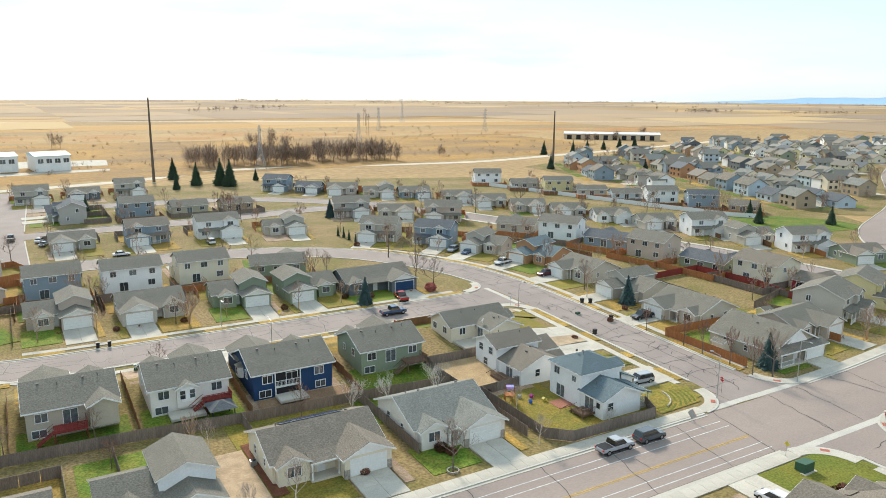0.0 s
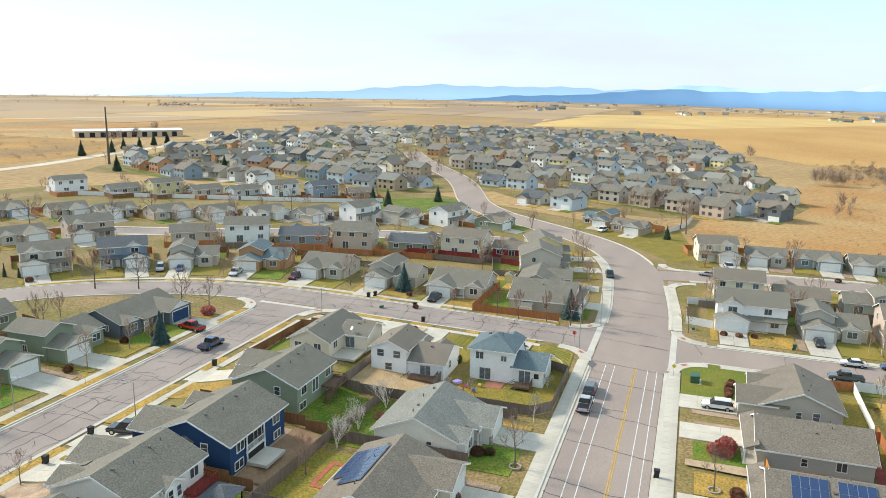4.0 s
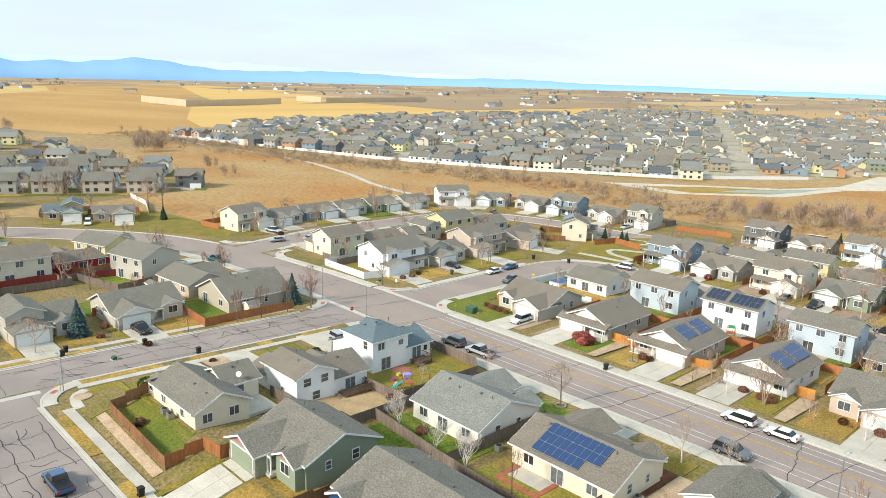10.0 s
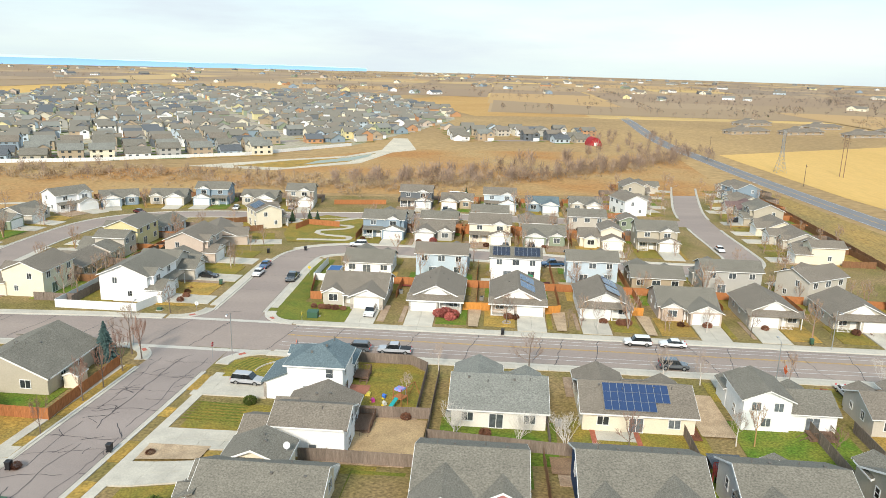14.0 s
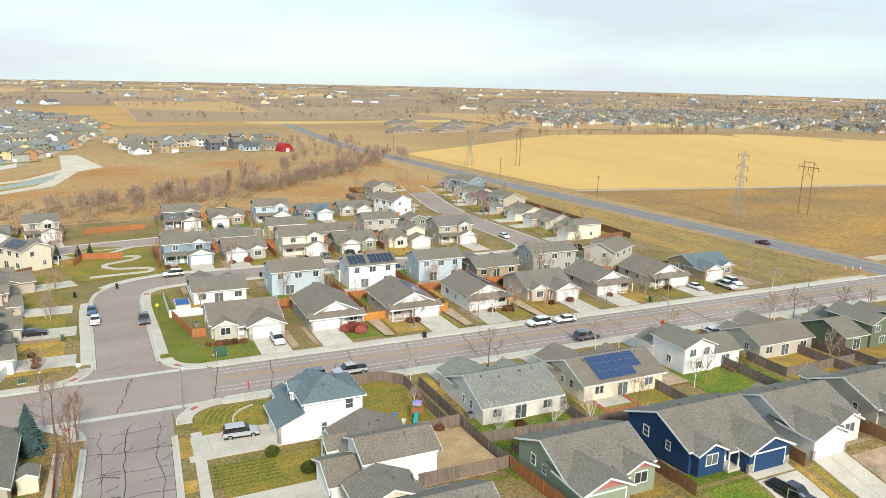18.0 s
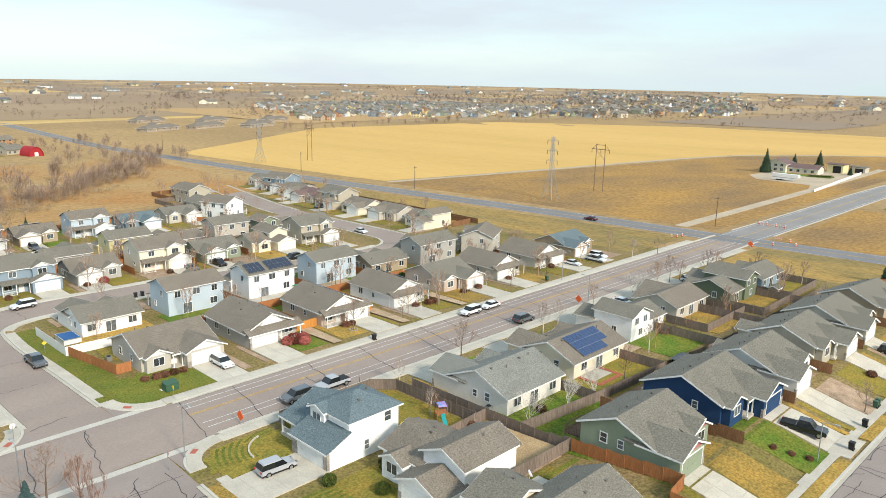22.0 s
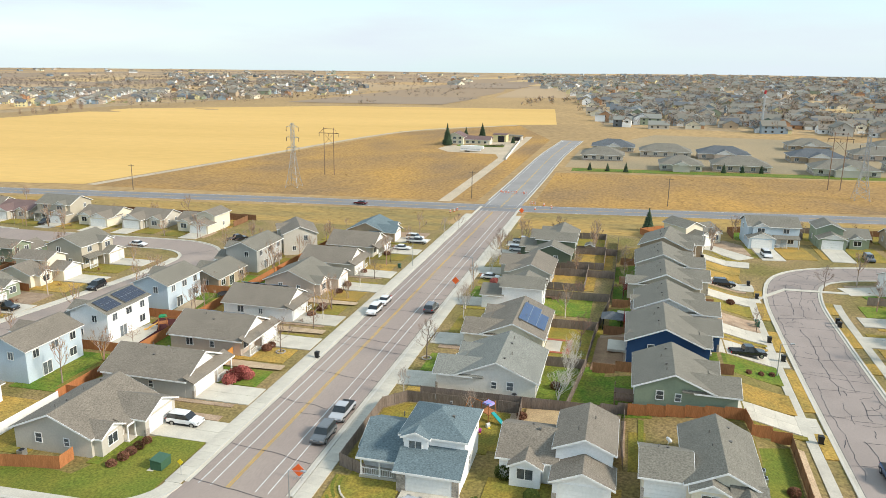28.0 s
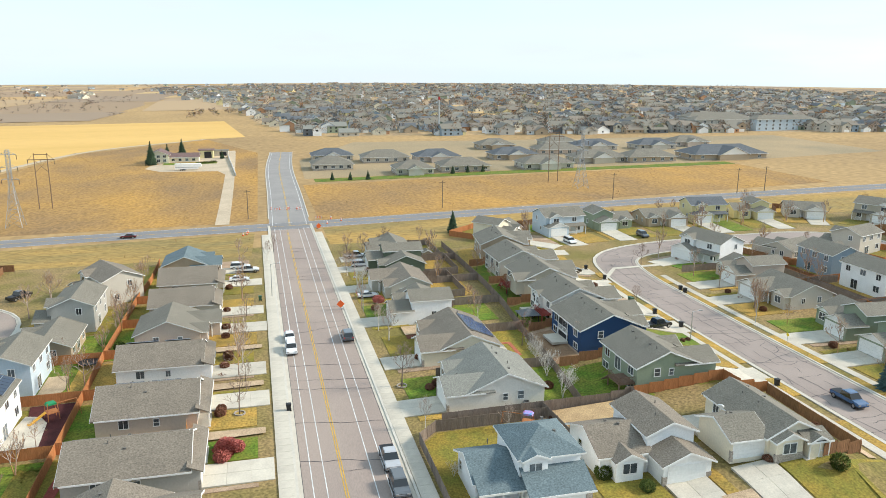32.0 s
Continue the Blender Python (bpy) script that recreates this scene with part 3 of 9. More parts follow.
for line, lo, hi in ((ST_F, 10, 60), (ST_Q, 115, 245)):
    for d in (5.4, -5.4):
        walkway("pavement_far", [p for p in line if lo < p[1] < hi], d, 1.4, "concrete pavement of a far street")


def corner(cx, cy, a0, R=7.0, wide=2.2):
    """A rounded street corner: asphalt up to the kerb, kerb, pavement with a red tactile pad."""
    arc = [(cx + R * math.cos(radians(a0 + 6 * k)), cy + R * math.sin(radians(a0 + 6 * k))) for k in range(16)]
    qx = cx + R * (math.cos(radians(a0)) + math.cos(radians(a0 + 90)))
    qy = cy + R * (math.sin(radians(a0)) + math.sin(radians(a0 + 90)))
    sheet(MBC["road"], [(qx, qy)] + arc[::-1], 0.045)
    mb = MB()
    ribbon(mb, arc, 0, 0.35, 0.16, 0.16)
    setting("kerb", mb, M_KERB, "rounded concrete kerb at a street corner", "kerb")
    mb = MB()
    ribbon(mb, arc, 0.37, wide, 0.165, 0.14)
    setting("pavement_corner", mb, M_CONCRETE, "rounded concrete pavement at a street corner", "pavement")
    m = arc[7]
    pad = MB().box(-0.6, 0.6, -0.35, 0.35, 0, 0.02)
    o = setting("tactile_pad", pad, M_PAD, "red tactile pad in a pavement ramp", "tactile pad")
    k = (R - 0.9) / R
    px, py = cx + (m[0] - cx) * k, cy + (m[1] - cy) * k
    o.matrix_basis = pose(px, py, G(px, py) + 0.17, 0, 0, a0 + 42 + 90)


M_PAD = mat("red_tactile", (0.45, 0.13, 0.09), 0.8, 0.1)
MBC = {"road": MB()}
for c in ((86, 81.8, 270), (111.3, 81.8, 180), (86.1, 54.4, 0), (110.3, 54.4, 90), (88.6, 130.5, 0), (88.6, 155.5, 270), (147.5, 56.5, 0), (174, 60, 90)):
    corner(*c)
setting("road_corner", MBC["road"], M_ASPHALT_OLD, "worn asphalt at the street corners", "road")
for x0, x1, y in ((87, 110.5, 75.6), (87, 109.5, 60.6)):
    mb = MB()
    ribbon(mb, [(x0, y), ((x0 + x1) / 2, y), (x1, y)], -0.6, 0.6, 0.052)
    setting("gutter_pan", mb, M_KERB, "pale concrete gutter across a street mouth", "gutter")
mb = MB()
ribbon(mb, [(94.6, 136), (94.8, 143), (94.8, 150)], -0.6, 0.6, 0.052)
setting("gutter_pan", mb, M_KERB, "pale concrete gutter across a street mouth", "gutter")


def strips(line, d, lo, hi, axis, holes, kind, name="grass_strip"):
    """The grass strip between kerb and pavement, open at the drives."""
    run = []
    for p in line + [(9e9, 9e9)]:
        ok = lo < p[axis] < hi and not any(a < p[axis] < b for a, b in holes)
        if ok:
            run.append(p)
        elif run:
            if len(run) > 1:
                mb = MB()
                ribbon(mb, run, d, d + (1.6 if d > 0 else -1.6), 0.14, 0.1)
                setting(name, mb, M_LAWN[kind], "narrow strip of yellowing grass beside the kerb", "grass", "stuff")
            run = []


fine_c, fine_b = curve([ST_C[0], *[p for p in ST_C[4::5]]], 0.5), curve([ST_B[0], *[p for p in ST_B[4::5]]], 0.5)
strips(fine_c, 5.95, 86, 134, 1, [(92, 97.5), (101, 107.5), (113, 117)], 2)
strips(fine_c, -5.95, 84, 200, 1, [(103, 108.5), (118, 124), (140, 147), (158, 165), (178, 184)], 2)
strips(fine_b, 5.75, -10, 84, 0, [(62, 70), (48.5, 54.5), (25.5, 33), (9, 15), (-6, -2)], 2)
strips(fine_b, -5.75, -6, 88, 0, [(65, 77), (52, 58), (32, 38), (20, 27), (2, 9)], 2)


def cracks(line, half, seed, name, gap=(5, 10), runs=3, cross=0.8, bits=0):
    """Dark seams of tar: wandering lines along the lanes, and cracks across the street that tie them together."""
    rnd, mb = random.Random(seed), MB()
    run = [0.0]
    for p, q in zip(line, line[1:]):
        run.append(run[-1] + math.hypot(q[0] - p[0], q[1] - p[1]))

    def at(s, d):
        s = min(max(s, 0.0), run[-1] - 0.01)
        k = max(i for i in range(len(run) - 1) if run[i] <= s)
        (x0, y0), (x1, y1) = line[k], line[k + 1]
        L = run[k + 1] - run[k] or 1
        ux, uy = (x1 - x0) / L, (y1 - y0) / L
        return (x0 + ux * (s - run[k]) - uy * d, y0 + uy * (s - run[k]) + ux * d)

    def seam(pts, w):
        if len(pts) > 1:
            ribbon(mb, [at(*p) for p in pts], -w, w, 0.058)
    for k in range(runs):
        base = -half + 2 * half * (k + 0.5) / runs
        s = rnd.uniform(0, 10)
        while s < run[-1]:
            end, d, pts = s + rnd.uniform(7, 30), base + rnd.uniform(-0.6, 0.6), []
            while s < min(end, run[-1]):
                pts.append((s, d))
                s += rnd.uniform(0.7, 1.7)
                d += rnd.uniform(-0.3, 0.3) + (base - d) * 0.12
            seam(pts, rnd.uniform(0.03, 0.055))
            s += rnd.uniform(1, 9)
    s = rnd.uniform(1, 5)
    while s < run[-1]:
        a, d, pts = s, -half, []
        stop = half if rnd.random() < cross else rnd.uniform(-half * 0.4, half)
        if rnd.random() < 0.3:
            d = rnd.uniform(-half, 0)
        drift = rnd.uniform(-0.16, 0.16)
        while d < stop:
            pts.append((a, d))
            d += rnd.uniform(0.5, 1.2)
            a += rnd.uniform(-0.32, 0.32) + drift
        seam(pts + [(a, stop)], rnd.uniform(0.03, 0.055))
        s += rnd.uniform(*gap)
    for _ in range(bits):
        s, d, turn, pts = rnd.uniform(2, run[-1] - 2), rnd.uniform(-half * 0.85, half * 0.85), rnd.uniform(0, 6.2832), []
        for _ in range(rnd.randrange(4, 9)):
            pts.append((s, d))
            turn += rnd.uniform(-0.65, 0.65)
            s, d = s + 0.6 * math.cos(turn), min(max(d + 0.6 * math.sin(turn), -half + 0.2), half - 0.2)
        seam(pts, rnd.uniform(0.03, 0.055))
    setting(name, mb, M_TAR, "dark tar seams over cracks in the asphalt", "tar seam", "stuff")


cracks(some(ST_C, 76, 175, 1), 5.3, 3, "tar_seams_side_north", (4, 9), bits=60)
cracks([p for p in ST_B if -33 < p[0] < 93 and p[1] < 200], 5.1, 5, "tar_seams_side_west", (3.5, 7.5), 4, bits=45)
cracks(some(MAIN, -85, 160), 6.3, 7, "tar_seams_main", (16, 34), 0, 0.6)
cracks(some(ST_D, 0, 60, 1), 4.6, 9, "tar_seams_side_south", (11, 22), 0, 0.9)


def joints():
    """Regular dark cross joints of the main street."""
    rnd, mb = random.Random(4), MB()
    for x in range(-80, 150, 11):
        a = x + rnd.uniform(-2, 2)
        pts = [(a + rnd.uniform(-0.25, 0.25) + 0.3 * k, 61.6 + 13 * k / 8) for k in range(9)]
        ribbon(mb, pts, -0.05, 0.05, 0.05)
    setting("cross_joints", mb, M_TAR, "dark sealed joints across the main street", "tar seam", "stuff")


joints()

# ---- houses ----
CACHE = {}
PLAIN = {}          # while a plainer, farther house is built: its walls, roofs and porches, gathered


def cached(key, make):
    if key not in CACHE:
        CACHE[key] = make()
    return CACHE[key]


def window_meshes(w, h, bars):
    def make():
        f = MB()
        for x0, x1, z0, z1 in ((-w / 2 - 0.09, w / 2 + 0.09, h, h + 0.1), (-w / 2 - 0.12, w / 2 + 0.12, -0.1, 0), (-w / 2 - 0.09, -w / 2, 0, h), (w / 2, w / 2 + 0.09, 0, h)):
            f.box(x0, x1, -0.07, 0.04, z0, z1)
        for k in range(1, bars):
            x = -w / 2 + w * k / bars
            f.box(x - 0.04, x + 0.04, -0.05, 0.02, 0, h)
        if h > 0.9 and bars == 1:
            f.box(-w / 2, w / 2, -0.05, 0.02, h / 2 - 0.025, h / 2 + 0.025)
        return f.mesh("window", [M_FRAME]), MB().box(-w / 2, w / 2, -0.02, 0.03, 0, h).mesh("pane", [M_GLASS])
    return cached(("win", w, h, bars), make)


TURNS = {"f": 0, "r": 90, "b": 180, "l": 270}     # which way a wall looks: front -y, right +x, back +y, left -x


def window(house, side, a, at, z, w=1.2, h=1.3, bars=1):
    """A window on a wall; a runs along the wall, at is the wall's plane."""
    x, y = (a, at) if side in "fb" else (at, a)
    if PLAIN:
        def make():
            a_, b_, y_ = w / 2 + 0.1, w / 2, -0.06
            f = MB().add([(-a_, y_, -0.1), (a_, y_, -0.1), (a_, y_, h + 0.1), (-a_, y_, h + 0.1), (-b_, y_, 0), (-0.03, y_, 0), (-0.03, y_, h), (-b_, y_, h), (0.03, y_, 0), (b_, y_, 0), (b_, y_, h), (0.03, y_, h),
                          (-a_, 0.03, -0.1), (a_, 0.03, -0.1), (a_, 0.03, h + 0.1), (-a_, 0.03, h + 0.1), (-b_, -0.02, 0), (-0.03, -0.02, 0), (-0.03, -0.02, h), (-b_, -0.02, h), (0.03, -0.02, 0), (b_, -0.02, 0), (b_, -0.02, h), (0.03, -0.02, h)],
                         [(0, 1, 9, 8, 5, 4), (1, 2, 10, 9), (2, 3, 7, 6, 11, 10), (3, 0, 4, 7), (5, 8, 11, 6), (0, 12, 13, 1), (1, 13, 14, 2), (2, 14, 15, 3), (3, 15, 12, 0),
                          (4, 5, 17, 16), (5, 6, 18, 17), (6, 7, 19, 18), (7, 4, 16, 19), (8, 9, 21, 20), (9, 10, 22, 21), (10, 11, 23, 22), (11, 8, 20, 23)])
            f.f += [(16, 17, 18, 19), (20, 21, 22, 23)]
            f.m += [1, 1]
            return f.mesh("window", [M_FRAME, M_GLASS])
        return part("window", cached(("plain", w, h), make), house, m=pose(x, y, z, 0, 0, TURNS[side]))
    fm, pm = window_meshes(w, h, bars)
    ob = part("window", fm, house, m=pose(x, y, z, 0, 0, TURNS[side]))
    part("pane", pm, ob)
    return ob


def garage_door(house, x, y, z, w, material, side="f"):
    def make():
        mb = MB().box(-w / 2 - 0.14, w / 2 + 0.14, -0.03, 0.05, 2.15, 2.32, 1).box(-w / 2 - 0.14, -w / 2, -0.03, 0.05, 0, 2.15, 1).box(w / 2, w / 2 + 0.14, -0.03, 0.05, 0, 2.15, 1)
        for r in range(4):
            mb.box(-w / 2, w / 2, 0.0, 0.06, r * 0.5375, r * 0.5375 + 0.52)
            k = max(2, round(w / 1.2))
            for c in range(k):
                x0 = -w / 2 + c * w / k
                mb.box(x0 + 0.09, x0 + w / k - 0.09, -0.015, 0.02, r * 0.5375 + 0.1, r * 0.5375 + 0.42)
        return mb.mesh("garage_door", [material, M_TRIM])
    return part("garage_door", cached(("gar", w, material.name), make), house, m=pose(x, y, z, 0, 0, TURNS[side]))


def door(house, x, y, z, side="f", material=None):
    mm = material or M_TRIM

    def make():
        mb = MB().box(-0.46, 0.46, -0.02, 0.05, 0, 2.05)
        for z0, z1 in ((0.2, 0.85), (1.05, 1.85)):
            for x0 in (-0.36, 0.06):
                mb.box(x0, x0 + 0.3, -0.035, 0, z0, z1)
        mb.box(-0.56, -0.46, -0.05, 0.05, 0, 2.15).box(0.46, 0.56, -0.05, 0.05, 0, 2.15).box(-0.56, 0.56, -0.05, 0.05, 2.05, 2.15)
        return mb.mesh("door", [mm])
    ob = part("door", cached(("door", mm.name), make), house, m=pose(x, y, z, 0, 0, TURNS[side]))
    if PLAIN:
        return ob
    part("handle", cached("knob", lambda: MB().box(0.33, 0.4, -0.1, -0.03, 0.95, 1.02).mesh("handle", [M_METAL])), ob)
    return ob


def volume(house, x0, x1, y0, y1, z0, h, roof, p, wall, shingle, over=0.45, trim=None, gable=None, ov_front=None):
    """A block of the house with its walls, its roof and its white edge boards. roof: gx, gy (way of the ridge), hip or flat."""
    trim = trim or M_TRIM
    th, o = 0.17, over
    w = MB()
    zt = z0 + h
    xm, ym = (x0 + x1) / 2, (y0 + y1) / 2
    if roof == "gx":
        zr = zt + p * (y1 - y0) / 2
        w.prism([(y0, -0.6), (y1, -0.6), (y1, zt), (ym, zr - 0.02), (y0, zt)], "x", x0, x1)
        c = [(y0 - o, zt - o * p), (ym, zr), (y1 + o, zt - o * p), (y1 + o, zt - o * p + th), (ym, zr + th), (y0 - o, zt - o * p + th)]
        r = MB().prism(c, "x", x0 - o, x1 + o)
        e = MB()
        f = [(y0 - o, zt - o * p - 0.1), (ym, zr - 0.1), (y1 + o, zt - o * p - 0.1), (y1 + o, zt - o * p + th - 0.03), (ym, zr + th - 0.03), (y0 - o, zt - o * p + th - 0.03)]
        e.prism(f, "x", x0 - o - 0.05, x0 - o + 0.03).prism(f, "x", x1 + o - 0.03, x1 + o + 0.05)
        for y in (y0 - o, y1 + o):
            e.box(x0 - o - 0.05, x1 + o + 0.05, y - 0.05, y + 0.03, zt - o * p - 0.08, zt - o * p + th - 0.03)
        if gable:
            for x in (x0 - 0.03, x1 + 0.03):
                PLAIN or built("gable_panel", MB().prism([(y0 + 0.25, zt + 0.05), (y1 - 0.25, zt + 0.05), (ym, zr - 0.12)], "x", x - 0.03, x + 0.03), gable, house)
    elif roof == "gy":
        zr = zt + p * (x1 - x0) / 2
        w.prism([(x0, -0.6), (x1, -0.6), (x1, zt), (xm, zr - 0.02), (x0, zt)], "y", y0, y1)
        c = [(x0 - o, zt - o * p), (xm, zr), (x1 + o, zt - o * p), (x1 + o, zt - o * p + th), (xm, zr + th), (x0 - o, zt - o * p + th)]
        r = MB().prism(c, "y", y0 - o, y1 + (ov_front if ov_front is not None else o))
        e = MB()
        f = [(x0 - o, zt - o * p - 0.1), (xm, zr - 0.1), (x1 + o, zt - o * p - 0.1), (x1 + o, zt - o * p + th - 0.03), (xm, zr + th - 0.03), (x0 - o, zt - o * p + th - 0.03)]
        e.prism(f, "y", y0 - o - 0.05, y0 - o + 0.03)
        if ov_front is None:
            e.prism(f, "y", y1 + o - 0.03, y1 + o + 0.05)
        for x in (x0 - o, x1 + o):
            e.box(x - 0.04, x + 0.04, y0 - o, y1, zt - o * p - 0.08, zt - o * p + th - 0.03)
        if gable:
            gp = MB().prism([(x0 + 0.25, zt + 0.05), (x1 - 0.25, zt + 0.05), (xm, zr - 0.12)], "y", y0 - 0.06, y0)
            if PLAIN:
                PLAIN["gables"].append(gp)
            else:
                built("gable_panel", gp, gable, house)
    else:
        w.box(x0, x1, y0, y1, -0.6, zt)
        X0, X1, Y0, Y1, ze = x0 - o, x1 + o, y0 - o, y1 + o, zt - o * p
        half = min(X1 - X0, Y1 - Y0) / 2
        zr = ze + p * half
        if X1 - X0 >= Y1 - Y0:
            ra, rb = (X0 + half, (Y0 + Y1) / 2, zr), (X1 - half, (Y0 + Y1) / 2, zr)
        else:
            ra, rb = ((X0 + X1) / 2, Y0 + half, zr), ((X0 + X1) / 2, Y1 - half, zr)
        low = [(X0, Y0, ze), (X1, Y0, ze), (X1, Y1, ze), (X0, Y1, ze)]
        up = [(a, b, c + th) for a, b, c in low]
        vs = low + up + [(*ra[:2], ra[2] + th), (*rb[:2], rb[2] + th)]
        fs = [(3, 2, 1, 0), (0, 1, 5, 4), (1, 2, 6, 5), (2, 3, 7, 6), (3, 0, 4, 7)]
        if X1 - X0 >= Y1 - Y0:
            fs += [(4, 5, 9, 8), (5, 6, 9), (6, 7, 8, 9), (7, 4, 8)]
        else:
            fs += [(4, 5, 8), (5, 6, 9, 8), (6, 7, 9), (7, 4, 8, 9)]
        r = MB().add(vs, fs)
        e = MB()
        for a, b in ((Y0, Y0), (Y1, Y1)):
            e.box(X0 - 0.03, X1 + 0.03, a - 0.04, a + 0.04, ze - 0.06, ze + th - 0.03)
        for a in (X0, X1):
            e.box(a - 0.04, a + 0.04, Y0 - 0.03, Y1 + 0.03, ze - 0.06, ze + th - 0.03)
    if PLAIN:
        PLAIN["wall"].add(w.v, w.f)
        edge = (0, 1, 4, 7) if roof in ("gx", "gy") else (1, 2, 3, 4)
        r.m = [1 if i in edge else 0 for i in range(len(r.f))]
        PLAIN["roofs"].append(r)
        return zr + th
    built("wall", w, wall, house)
    ro = built("roof", r, shingle, house)
    built("edge_board", e, trim, ro)
    return zr + th


def shed(house, x0, x1, y0, y1, z_low, z_high, shingle, wall=None, name="porch_roof"):
    """A lean-to roof that falls towards -y."""
    mb = MB().prism([(y0, z_low), (y1, z_high), (y1, z_high + 0.15), (y0, z_low + 0.15)], "x", x0, x1)
    if PLAIN:
        PLAIN["roofs"].append(mb)
        return
    ro = built(name, mb, shingle, house)
    built("edge_board", MB().box(x0 - 0.03, x1 + 0.03, y0 - 0.05, y0 + 0.03, z_low - 0.12, z_low + 0.13), M_TRIM, ro)


def posts(house, xs, y, z0, z1, material=None, t=0.16):
    for x in xs:
        if PLAIN:
            PLAIN["porch"].box(x - t / 2, x + t / 2, y - t / 2, y + t / 2, z0, z1)
            continue
        built("post", MB().box(x - t / 2, x + t / 2, y - t / 2, y + t / 2, z0, z1).box(x - t / 2 - 0.05, x + t / 2 + 0.05, y - t / 2 - 0.05, y + t / 2 + 0.05, z0, z0 + 0.12), material or M_TRIM, house)


def railing(house, x0, x1, y, z, material=None, axis="x"):
    mb = MB()
    n = max(2, int(abs(x1 - x0) / 0.22))
    for k in range(n + 1):
        a = x0 + (x1 - x0) * k / n
        mb.box(*((a - 0.02, a + 0.02, y - 0.02, y + 0.02) if axis == "x" else (y - 0.02, y + 0.02, a - 0.02, a + 0.02)), z + 0.08, z + 0.9)
    for zz in (0.06, 0.88):
        mb.box(*((x0, x1, y - 0.04, y + 0.04) if axis == "x" else (y - 0.04, y + 0.04, x0, x1)), z + zz, z + zz + 0.07)
    if PLAIN:
        PLAIN["porch"].add(mb.v, mb.f)
    else:
        built("railing", mb, material or M_TRIM, house)


def vents(house, spots):
    if PLAIN:
        return
    me = cached("vent", lambda: MB().box(-0.13, 0.13, -0.13, 0.13, -0.1, 0.18).box(-0.17, 0.17, -0.17, 0.17, 0.18, 0.22).mesh("roof_vent", [M_VENT]))
    pe = cached("pipe", lambda: MB().tube((0, 0, -0.2), (0, 0, 0.45), 0.07, 0.07, 7).mesh("vent_pipe", [M_VENT]))
    for i, (x, y, z) in enumerate(spots):
        part("roof_vent" if i % 2 else "vent_pipe", me if i % 2 else pe, house, m=pose(x, y, z))


def veneer(house, *boxes):
    if not PLAIN:
        for b in boxes:
            built("stone_veneer", MB().box(*b), M_STONE, house)


def plain_begin():
    PLAIN.update(wall=MB(), roofs=[], gables=[], porch=MB())


def plain_end(house, wall, roof):
    built("wall", PLAIN["wall"], M_WALL[wall], house)
    for r in PLAIN["roofs"]:
        built("roof", r, [M_ROOF[roof], M_TRIM], house)
    for g in PLAIN["gables"]:
        built("gable_panel", g, M_TRIM, house)
    if PLAIN["porch"].v:
        built("porch", PLAIN["porch"], M_TRIM, house)
    PLAIN.clear()


def solar(house, x0, x1, y_ridge, z_ridge, p, rows, cols, side=1, w=1.0, hgt=1.65, material=None, skip=()):
    """Panels on a slope that falls from a ridge along x; side +1: towards +y."""
    me = cached(("panel", w, hgt, (material or M_SOLAR).name), lambda: MB().box(-w / 2 + 0.035, w / 2 - 0.035, -hgt / 2 + 0.035, hgt / 2 - 0.035, 0.06, 0.1).box(-w / 2, w / 2, -hgt / 2, hgt / 2, 0.0, 0.065, 1).mesh("solar_panel", [material or M_SOLAR, M_METAL]))
    t = math.degrees(math.atan(p))
    c = math.cos(math.radians(t))
    for r in range(rows):
        for k in range(cols):
            if (r, k) in skip:
                continue
            dy = (0.6 + (r + 0.5) * hgt) * c
            part("solar_panel", me, house, m=pose(x0 + (k + 0.5) * (x1 - x0) / cols, y_ridge + side * dy, z_ridge - p * dy + 0.22, -t * side, 0, 0))


def house_empty(x, y, front, wall, roof, storeys, extra="", up=0.0):
    lab = f"{WALLNAME[wall]} {storeys} house with {ROOFNAME[roof]} shingle roof" + extra
    e = thing("house", x, y, front + 90, lab, "house", "suburban houses", G(x, y) + up)
    return e


